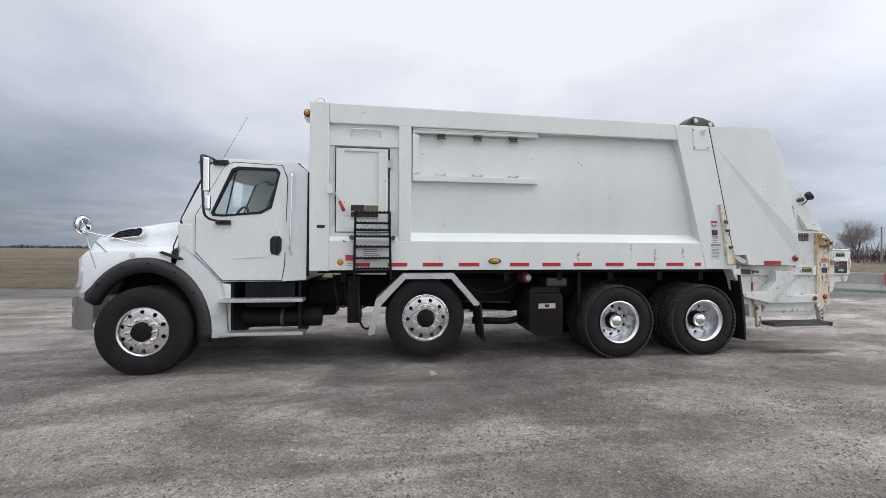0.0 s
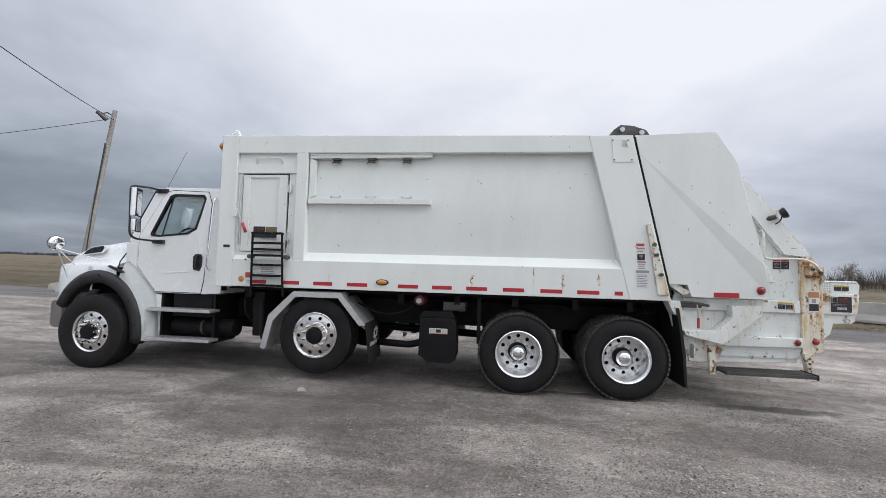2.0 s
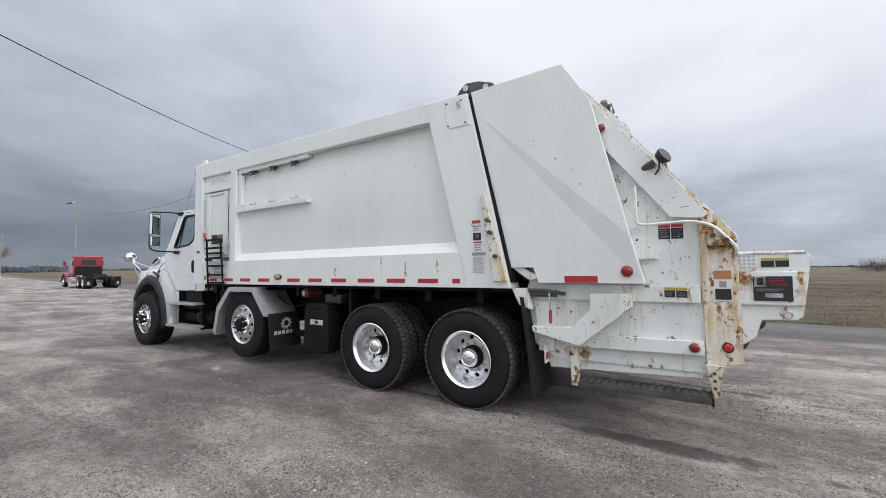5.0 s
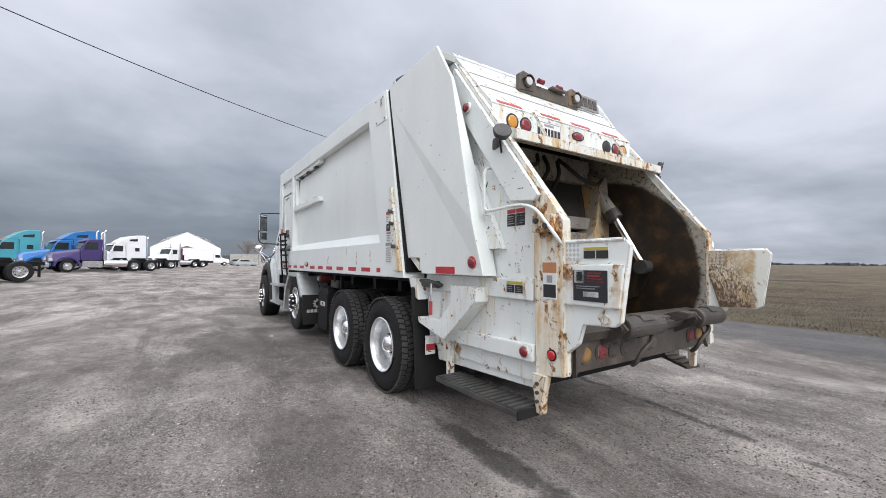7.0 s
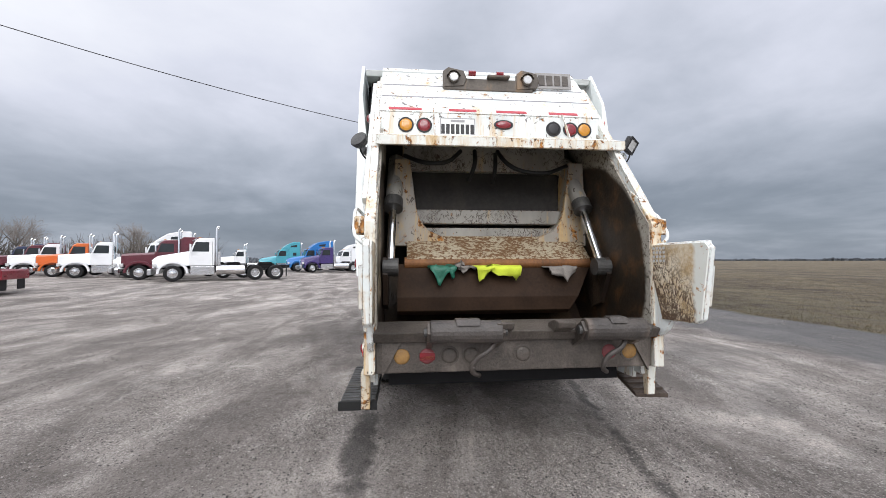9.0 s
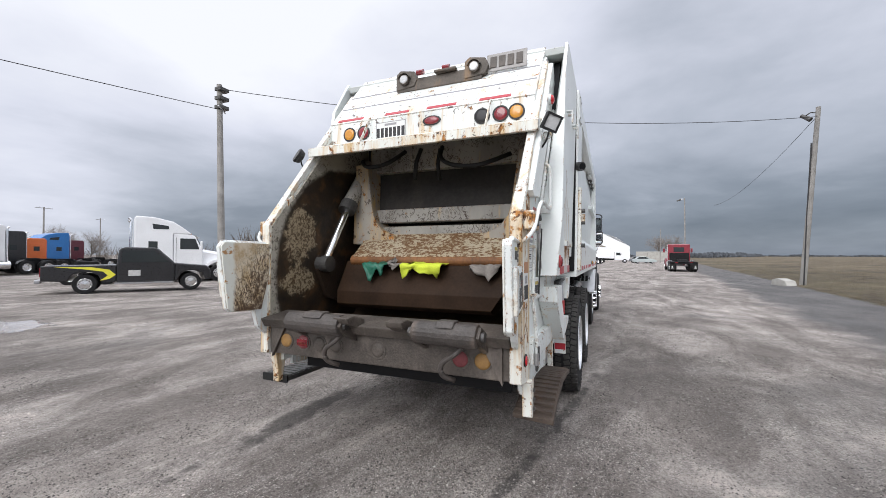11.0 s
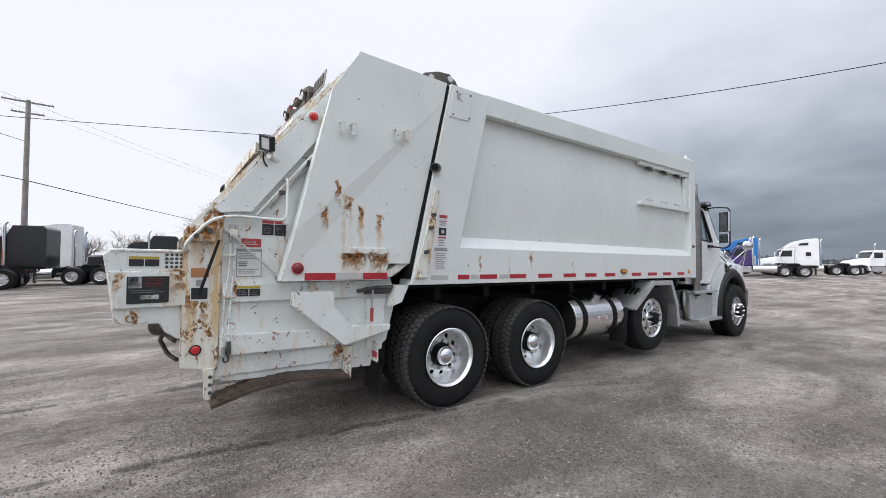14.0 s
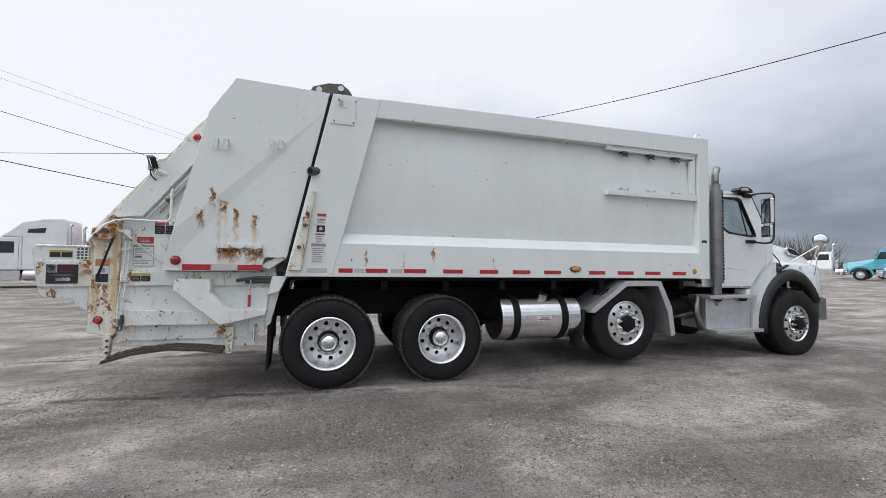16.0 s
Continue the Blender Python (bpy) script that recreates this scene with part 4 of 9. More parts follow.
def steer_rim():
    bm = lathe(bmesh.new(), [(-0.02, 0.20), (-0.02, 0.262), (0.0, 0.275), (-0.145, 0.285), (-0.168, 0.302), (-0.172, 0.296), (-0.150, 0.278), (-0.146, 0.270)], 60)
    disc_with_holes(bm, lambda r: -0.146 - 0.02 * math.sin((r - 0.07) / 0.2 * math.pi), 0.07, 0.270, 10, 0.229, 0.0245, (0.12, 0.16, 0.185))
    lathe(bm, [(-0.168, 0.178), (-0.186, 0.172), (-0.186, 0.115), (-0.17, 0.110)], 40)
    return bm


def dual_rim():
    """A deep-dished wheel: the disc lies well behind the outer lip."""
    bm = lathe(bmesh.new(), [(0.13, 0.20), (0.13, 0.266), (-0.10, 0.276), (-0.128, 0.296), (-0.138, 0.306), (-0.144, 0.298), (-0.122, 0.276), (-0.100, 0.270), (0.05, 0.264), (0.085, 0.256)], 60)
    disc_with_holes(bm, lambda r: 0.085 - 0.028 * max(0.0, min(1.0, (0.245 - r) / 0.075)), 0.065, 0.256, 10, 0.208, 0.026, (0.12, 0.155, 0.172))
    lathe(bm, [(0.058, 0.172), (0.046, 0.168), (0.046, 0.125), (0.058, 0.120)], 40)
    return bm


def nut_bm(l, k):
    bm = Rod((0, 0, 0), (0, -l * 0.55, 0), 0.019 * k, 0.017 * k, 6)
    rod(bm, (0, -l * 0.5, 0), (0, -l, 0), 0.0135 * k, 0.008 * k, 8)
    return bm


def mesh_of(bm, name, material, smooth=True):
    ob = part(name, bm, material, smooth=smooth)
    me = ob.data
    bpy.data.objects.remove(ob)
    return me


def soften(me, angle=0.6):
    me.set_sharp_from_angle(angle=angle)
    return me


STEER_WIDE = 1.06
W_STEER_T = soften(mesh_of(tyre_bm(0.55, 0.40, 0, 0.302), "tyre", M_RUBBER))
W_LIFT_T = soften(mesh_of(tyre_bm(0.54, 0.36, 0, 0.302), "tyre", M_RUBBER))
W_DRIVE_T = soften(mesh_of(tyre_bm(0.528, 0.28, 44), "tyre", M_RUBBER))
W_TREAD = mesh_of(tread_bm(0.528, 0.28, 54), "tread", M_LUG, False)
W_STEER_R = soften(mesh_of(steer_rim(), "rim", M_ALU))
W_STEER_R.transform(Matrix.Diagonal((STEER_WIDE, 1, STEER_WIDE, 1)))
W_DUAL_R = soften(mesh_of(dual_rim(), "rim", M_ALUW))
W_NUT = soften(mesh_of(nut_bm(0.07, 1.35), "lug_nut", M_CHROME))
W_NUTS = soften(mesh_of(nut_bm(0.03, 1.1), "lug_nut", M_STEEL))
# drum-like black disc that puts shade behind the wheel openings
W_BACK = soften(mesh_of(lathe(bmesh.new(), [(0.125, 0.001), (0.12, 0.252), (0.15, 0.252), (0.15, 0.001)], 40), "drum_backing", M_BLACK))
W_HUB = soften(mesh_of(lathe(bmesh.new(), [(-0.12, 0.112), (-0.195, 0.112), (-0.205, 0.104), (-0.235, 0.100), (-0.242, 0.085), (-0.242, 0.030), (-0.250, 0.026), (-0.250, 0.001)], 28), "hub", M_BLACK))
W_CAP = soften(mesh_of(lathe(bmesh.new(), [(-0.03, 0.104), (-0.055, 0.102), (-0.063, 0.094), (-0.072, 0.090), (-0.092, 0.074), (-0.104, 0.045), (-0.108, 0.001)], 28), "hub", M_CHROME))
W_RING = soften(mesh_of(lathe(bmesh.new(), [(0.055, 0.128), (0.0, 0.122), (-0.035, 0.112), (-0.040, 0.098)], 32), "hub_ring", M_BLACK))
W_DRUM = soften(mesh_of(lathe(bmesh.new(), [(-0.1, 0.001), (-0.1, 0.19), (0.16, 0.20), (0.16, 0.001)], 28), "drum_backing", M_BLACK))


def truck_wheel(parent, x, y, z, side, kind, turn=0.0):
    """kind: steer, lift or dual. side: -1 left, 1 right."""
    at = Matrix.Translation((x, y, z)) @ Matrix.Rotation(math.pi if side > 0 else 0.0, 4, "Z") @ Matrix.Rotation(turn, 4, "Y")
    if kind == "dual":
        w = shared("wheel", W_DUAL_R, parent, at, "white painted dual wheel with a bright hub")
        shared("tyre", W_DRIVE_T, w)
        tagged(shared("tread", W_TREAD, w), kind="stuff")
        shared("hub", W_CAP, w)
        shared("hub_ring", W_RING, w)
        shared("drum_backing", W_BACK, w)
        shared("inner_tyre", W_DRIVE_T, w, Matrix.Translation((0, 0.33, 0)) @ Matrix.Rotation(0.1, 4, "Y"))
        tagged(shared("tread", W_TREAD, w, Matrix.Translation((0, 0.33, 0)) @ Matrix.Rotation(0.1, 4, "Y")), kind="stuff")
        n, rr, y0, me = 10, 0.147, 0.046, W_NUTS
    else:
        w = shared("wheel", W_STEER_R, parent, at, "polished aluminium wheel with round openings")
        shared("tyre", W_STEER_T if kind == "steer" else W_LIFT_T, w)
        shared("hub", W_HUB, w)
        shared("drum_backing", W_BACK, w, Matrix.Translation((0, -0.185, 0)))
        n, rr, y0, me = 10, 0.156, -0.184, W_NUT
    for k in range(n):
        a = 2 * math.pi * (k + 0.5) / n
        shared("lug_nut", me, w, Matrix.Translation((rr * math.cos(a), y0, rr * math.sin(a))))
    return w

# ---------------------------------------------------------------- the refuse truck: x to its tail, y to its right, z up
TRUCK = thing("garbage_truck", pose(6.5, 6.455, 0.0, 0, 0, 0.3) @ pose(-2.2, 0.0, 0.0, 0, -0.5, 0) @ Matrix.Translation((-4.2, 0, 0)) @ Matrix.Diagonal((1, 1.022, 1, 1)), "white rear-loading garbage truck with a rust-stained tailgate, parked on gravel", "truck")
REAR = lambda z: 4.97 + (3.43 - z) * 0.2196   # the body's slanted rear edge
POST = lambda z: 4.41 + (3.43 - z) * 0.2450   # front edge of its rear post


def lens(parent, name, m, r, material, label="", depth=0.02, ring=M_PLASTIC, oval=1.0):
    """A round lamp looking along its own -y."""
    bm = lathe(bmesh.new(), [(0.0, r * 1.25), (-depth * 0.6, r * 1.25), (-depth * 0.7, r * 1.05), (-depth * 0.5, r)], 24)
    bm.verts.ensure_lookup_table()
    bm.faces.new(bm.verts[-24:])
    bmesh.ops.scale(bm, vec=(oval, 1, 1), verts=bm.verts[:])
    ob = part(name, bm, ring, parent, label, at=m)
    bm = lathe(bmesh.new(), [(-depth * 0.5, r), (-depth * 1.1, r * 0.93), (-depth * 1.35, r * 0.6), (-depth * 1.45, 0.001)], 24)
    bmesh.ops.scale(bm, vec=(oval, 1, 1), verts=bm.verts[:])
    part("lens", bm, material, ob, smooth=True)
    return ob


def facing(x, y, z, side):
    """A pose on a side of the truck, its -y looking outwards."""
    return pose(x, y, z, 0, 0, 180 if side > 0 else 0)


def sign(parent, m, w, h, fields, name="warning_sign", label="", back=M_PAPER):
    """A flat plate in its own xz plane looking along -y; fields: (u0, v0, u1, v1, material), v upwards."""
    ob = part(name, Box(-w / 2, w / 2, 0, 0.004, -h / 2, h / 2), back, parent, label, at=m)
    per = {}
    for u0, v0, u1, v1, mat in fields:
        bm = per.setdefault(mat, bmesh.new())
        box(bm, (u0 - 0.5) * w, (u1 - 0.5) * w, -0.002, 0.001, (v0 - 0.5) * h, (v1 - 0.5) * h)
    for mat, bm in per.items():
        part("print", bm, mat, ob)
    return ob


def lines(u0, v0, u1, v1, n, mat, ragged=True):
    """Rows of unreadable writing as plain bars."""
    out = []
    for k in range(n):
        a = v0 + (v1 - v0) * (k + 0.25) / n
        out.append((u0, a, u1 - (random.random() * 0.3 * (u1 - u0) if ragged else 0), a + (v1 - v0) / n * 0.45, mat))
    return out


def body_side(s):
    L = "left" if s < 0 else "right"
    Y = lambda a: s * a
    # pressed side skin, slightly bowed
    x0 = 0.51 if s < 0 else -0.57
    bm = bmesh.new()
    sec = []
    for i in range(11):
        z = 1.80 + 1.45 * i / 10
        y = 1.105 + 0.035 * math.sin(math.pi * i / 10)
        row = [(x0 + (POST(z) - x0) * k / 16, Y(y + 0.0025 * noise.noise((k * 0.7, i * 0.6, s)))) for k in range(17)]
        sec.append([(a, b, z) for a, b in row])
    loft(bm, sec)
    part("side_panel", bm, M_BODY, TRUCK, "smooth white steel body side", smooth=True)
    # rails and posts
    bm = bmesh.new()
    loft(bm, [[(x, Y(1.222), 3.235 - 0.004 * (x + 0.57)), (x, Y(1.222), 3.50 - 0.0095 * (x + 0.57)), (x, Y(1.02), 3.50 - 0.0095 * (x + 0.57)), (x, Y(1.02), 3.235)] for x in (-0.57, POST(3.3) + 0.02)], True)
    bmesh.ops.holes_fill(bm, edges=bm.edges[:])
    part("top_rail", bm, M_BODY, TRUCK, bevel=0.012)
    bm = bmesh.new()
    prof = [(1.222, 1.29), (1.222, 1.68), (1.125, 1.80), (0.98, 1.80), (0.98, 1.29)]
    loft(bm, [[(-0.57, Y(a), z) for a, z in prof], [(POST(z) + 0.01, Y(a), z) for a, z in prof]], True)
    bmesh.ops.holes_fill(bm, edges=bm.edges[:])
    part("bottom_rail", bm, M_BODY, TRUCK, bevel=0.006)
    part("front_post", Box(-0.82 if s < 0 else -0.775, -0.57, min(Y(0.98), Y(1.226)), max(Y(0.98), Y(1.226)), 1.28, 3.505), M_BODY, TRUCK, bevel=0.012)
    part("rear_post", Prism([(POST(3.44), 3.44), (REAR(3.44), 3.44), (REAR(1.29), 1.29), (POST(1.29), 1.29)], Y(0.98), Y(1.228)), M_BODY, TRUCK, bevel=0.010)
    # the wide flat gusset in front of the post's foot
    # access plate with screws
    pl = part("access_plate", Prism([(4.70, 3.40), (4.94, 3.40), (5.0, 3.08), (4.72, 3.08)], Y(1.228), Y(1.236)), M_BODY, TRUCK, bevel=0.003)
    for a, b in ((4.71, 3.37), (4.90, 3.37), (4.73, 3.11), (4.95, 3.11)):
        part("screw", Rod((a, Y(1.236), b), (a, Y(1.243), b), 0.010, None, 6), M_DKSTEEL, pl)
    sign(pl, facing(4.87, Y(1.241), 3.33, s), 0.07, 0.09, lines(0.1, 0.1, 0.9, 0.9, 5, M_INKG), "label")
    # lifting eye
    pts = [(-0.69 + 0.065 * math.cos(a), Y(1.12), 3.515 + 0.085 * math.sin(a)) for a in (math.pi * k / 12 for k in range(13))]
    part("lifting_eye", Tube(pts, 0.016), M_BODY, TRUCK, smooth=True)
    # red and silver tape
    if s < 0:
        xs = [(-0.17, 0.27), (0.33, 0.26), (0.81, 0.28), (1.31, 0.29), (2.03, 0.28), (2.5, 0.27), (2.97, 0.28), (3.46, 0.28), (3.95, 0.28), (4.42, 0.28), (4.80, 0.10)]
    else:
        xs = [(-0.17, 0.26), (0.33, 0.28), (0.82, 0.28), (1.31, 0.27), (2.03, 0.26), (2.5, 0.26), (2.97, 0.26), (3.46, 0.26), (3.95, 0.28), (4.42, 0.26), (4.78, 0.16)]
    for x, w in xs:
        part("reflector_tape", Box(x - w / 2, x + w / 2, min(Y(1.222), Y(1.2245)), max(Y(1.222), Y(1.2245)), 1.338, 1.388), M_RED, TRUCK, "red reflective tape")
    if s > 0:
        for x, w in ((4.62, 0.12), (4.18, 0.14), (5.10, 0.22)):
            d = 1.2245 if x < 4.8 else 1.2305
            part("reflector_tape", Box(x - w / 2, x + w / 2, d - 0.0025, d, 1.336, 1.386), M_TAPEW, TRUCK, "grey reflective tape")
    lens(TRUCK, "marker_lamp", facing(1.67, Y(1.222), 1.41, s), 0.032, M_LAMB, "amber oval marker lamp in a black bezel", 0.025, oval=2.2)
    lens(TRUCK, "reflector", facing(-0.42 if s < 0 else -0.47, Y(1.222), 1.395, s), 0.033, M_LAMB, "round amber reflector", 0.008, ring=M_ORANGE)
    part("badge", Box(-0.72, -0.62, min(Y(1.226), Y(1.229)), max(Y(1.226), Y(1.229)), 1.845, 1.885), M_INK, TRUCK, "small black badge")
    # hanging rail frame for bins
    a, b = (0.53, 2.31) if s < 0 else (-0.55, 1.12)
    end = a if s < 0 else a
    fr = part("rack_frame", Prism([(a, 3.16), (b, 3.165), (b, 3.245), (a, 3.245)], Y(1.135), Y(1.195)), M_BODY, TRUCK, "white steel rack rails on the body side", bevel=0.006)
    part("rail", Prism([(a, 3.205), (b, 3.21), (b, 3.222), (a, 3.217)], Y(1.195), Y(1.205)), M_BODY, fr)
    part("rail", Prism([(a, 2.50), (b, 2.50), (b, 2.575), (a, 2.585)], Y(1.135), Y(1.215)), M_BODY, fr, bevel=0.006)
    part("upright", Prism([(a, 2.585), (a + 0.09, 2.63), (a + 0.09, 3.13), (a, 3.16)], Y(1.135), Y(1.19)), M_BODY, fr, bevel=0.005)
    for k in range(3):
        x = a + (b - a) * (0.22 + 0.29 * k)
        bm = Box(x - 0.055, x + 0.055, min(Y(1.13), Y(1.20)), max(Y(1.13), Y(1.20)), 3.135, 3.16)
        for d in (-0.055, 0.055):
            rod(bm, (x + d * 0.6, Y(1.17), 3.14), (x + d, Y(1.19), 3.08), 0.008)
        rod(bm, (x - 0.045, Y(1.18), 3.105), (x + 0.045, Y(1.18), 3.105), 0.012)
        part("hook", bm, M_DKSTEEL, fr, "dark steel hook")
        bm = Box(x - 0.07, x - 0.055, min(Y(1.14), Y(1.19)), max(Y(1.14), Y(1.19)), 2.578, 2.615)
        box(bm, x + 0.055, x + 0.07, min(Y(1.14), Y(1.19)), max(Y(1.14), Y(1.19)), 2.578, 2.62)
        rod(bm, (x - 0.06, Y(1.17), 2.595), (x + 0.06, Y(1.17), 2.595), 0.007)
        part("clip", bm, M_STEEL, fr)
    # decals on the rear post
    x = 5.06
    for z, h, mat in ((1.99, 0.05, M_REDINK), (1.925, 0.06, M_INKG), (1.84, 0.085, M_INK), (1.73, 0.11, M_INKG), (1.55, 0.24, M_INKG)):
        w = 0.10 if z > 1.6 else 0.16
        sign(TRUCK, facing(x + (2.0 - z) * 0.06, Y(1.231), z, s), w, h, ([(0, 0.35, 1, 1, mat)] if mat is M_REDINK else [(0.04, 0.04, 0.96, 0.96, mat), (0.3, 0.3, 0.7, 0.75, M_PAPER)] if mat is M_INK else [(0, 0.86, 1, 1, M_REDINK if h < 0.2 else M_INKG)] + lines(0.08, 0.08, 0.92, 0.80, max(2, int(h / 0.028)), mat)), "decal", "white safety decal with dark print")


for side in (-1, 1):
    body_side(side)

bm = bmesh.new()
loft(bm, [[(x, 1.03 * math.sin(a), 3.40 - 0.008 * (x + 0.8) + 0.03 * math.cos(a)) for a in (math.pi * (k / 10 - 0.5) for k in range(11))] for x in (-0.8, 4.98)])
part("body_roof", bm, M_BODY, TRUCK, smooth=True)
part("front_wall", Box(-0.80, -0.76, -0.98, 0.98, 1.30, 3.45), M_BODY, TRUCK)
part("body_floor", Prism([(-0.75, 1.24), (-0.75, 1.30), (5.40, 1.30), (5.40, 1.24)], -1.0, 1.0), M_BLACK, TRUCK)
for x in (-0.4, 0.3, 1.1, 1.9, 2.7, 3.5, 4.3, 5.0):
    part("cross_member", Box(x - 0.04, x + 0.04, -1.05, 1.05, 1.12, 1.24), M_BLACK, TRUCK)
for y in (-0.42, 0.42):
    part("sub_frame", Box(-0.7, 5.4, y - 0.05, y + 0.05, 1.05, 1.13), M_BLACK, TRUCK)
lens(TRUCK, "marker_lamp", pose(-0.86, -1.17, 3.36, 0, 0, 0), 0.035, M_LAMB, "amber corner lamp on the body front", 0.03)
part("lamp_bracket", Box(-0.90, -0.82, -1.165, -1.0, 3.29, 3.42), M_BODY, TRUCK, bevel=0.005)


# ---------------------------------------------------------------- left compartment door and ladder
def compartment():
    y = -1.222
    door = part("compartment_door", Box(-0.485, 0.20, -1.165, -1.13, 1.80, 2.92), M_BODY, TRUCK, "white steel side door with a red-gripped latch", bevel=0.005)
    bm = bmesh.new()
    ring_plate(bm, [(-0.57, 1.68), (0.34, 1.68), (0.34, 3.24), (-0.57, 3.24)], [(-0.50, 1.79), (0.215, 1.79), (0.215, 2.94), (-0.50, 2.94)], -1.10, -1.175)
    part("door_surround", bm, M_BODY, TRUCK, bevel=0.004)
    bm = bmesh.new()
    ring_plate(bm, [(-0.485, 1.80), (0.20, 1.80), (0.20, 2.92), (-0.485, 2.92)], [(-0.38, 1.87), (0.07, 1.87), (0.07, 2.88), (-0.38, 2.88)], -1.165, -1.185)
    part("door_rim", bm, M_BODY, door, bevel=0.004)
    part("rib", Box(0.34, 0.51, -1.222, -1.02, 1.68, 3.24), M_BODY, TRUCK, "broad upright body rib", bevel=0.01)
    part("header_plate", Box(-0.57, 0.34, -1.20, -1.17, 2.945, 3.07), M_BODY, TRUCK, bevel=0.004)
    part("grab_rail", Tube(bent([(-0.29, -1.172, 3.07), (-0.29, -1.21, 3.17), (0.10, -1.21, 3.17), (0.10, -1.172, 3.07)], 0.03), 0.009), M_BODY, TRUCK, smooth=True)
    for z in (2.72, 2.02):
        h = part("hinge", Rod((0.245, -1.20, z - 0.07), (0.245, -1.20, z + 0.07), 0.016), M_STEEL, door)
        part("hinge_leaf", Box(0.20, 0.27, -1.196, -1.176, z - 0.05, z + 0.05), M_BODY, door, bevel=0.003)
    part("seal_gap", Box(0.212, 0.222, -1.178, -1.14, 1.86, 2.93), M_BLACK, door)
    part("latch_bar", Tube([(-0.515, -1.20, 1.88), (-0.515, -1.20, 2.90)], 0.009), M_STEEL, door)
    part("latch_plate", Box(-0.60, -0.52, -1.245, -1.226, 2.30, 2.42), M_BODY, TRUCK, bevel=0.004)
    part("latch_handle", Tube([(-0.535, -1.235, 2.40), (-0.46, -1.245, 2.25), (-0.405, -1.25, 2.16)], 0.009), M_STEEL, TRUCK)
    part("grip", Tube([(-0.43, -1.247, 2.20), (-0.37, -1.252, 2.07)], 0.022, 10), M_REDINK, TRUCK, "red plastic grip", smooth=True)
    sign(door, facing(-0.11, -1.19, 2.08, -1), 0.36, 0.16, [(0.0, 0.5, 0.5, 1.0, M_INK), (0.52, 0.5, 1.0, 0.98, M_OLIVE), (0, 0, 1, 0.44, M_INK)] + lines(0.04, 0.55, 0.46, 0.9, 3, M_REDINK), "warning_sign", "black and yellow warning sign")
    sign(TRUCK, facing(0.0, -1.226, 1.50, -1), 0.27, 0.18, lines(0.06, 0.08, 0.94, 0.92, 6, M_INKG), "warning_sign", "white instruction sign with grey print")
    sign(TRUCK, facing(-0.30, -1.226, 1.455, -1), 0.11, 0.075, [(0, 0, 1, 1, M_REDINK)], "decal", "small red decal")
    sign(TRUCK, facing(-0.30, -1.226, 1.365, -1), 0.09, 0.065, lines(0.1, 0.1, 0.9, 0.9, 2, M_INKG), "decal", "small white decal")
    lad = part("ladder", Tube(bent([(-0.24, -1.25, 1.16), (-0.235, -1.27, 1.36), (-0.22, -1.31, 2.06)], 0.1), 0.016), M_BLACK, TRUCK, "black folding access ladder")
    part("stile", Tube(bent([(0.24, -1.25, 1.16), (0.235, -1.27, 1.36), (0.22, -1.31, 2.06)], 0.1), 0.016), M_BLACK, lad)
    for k, z in enumerate((2.05, 1.91, 1.82, 1.735, 1.60, 1.45, 1.31)):
        yy = -1.26 - 0.05 * (z - 1.3) / 0.8
        bm = Box(-0.23, 0.23, yy - 0.03, yy + 0.03, z - 0.012, z + 0.012)
        for j in range(9):
            box(bm, -0.21 + j * 0.05, -0.19 + j * 0.05, yy - 0.028, yy + 0.028, z + 0.012, z + 0.02)
        part("rung", bm, M_BLACK, lad)
    for x in (-0.27, 0.27):
        part("pivot", Rod((x, -1.20, 1.72), (x, -1.30, 1.72), 0.03), M_DKSTEEL, lad)


compartment()

# ---------------------------------------------------------------- tailgate and hopper
SLOPE = [(6.12, 3.24), (6.72, 2.475), (7.14, 1.93)]     # rear edge of the hopper sides


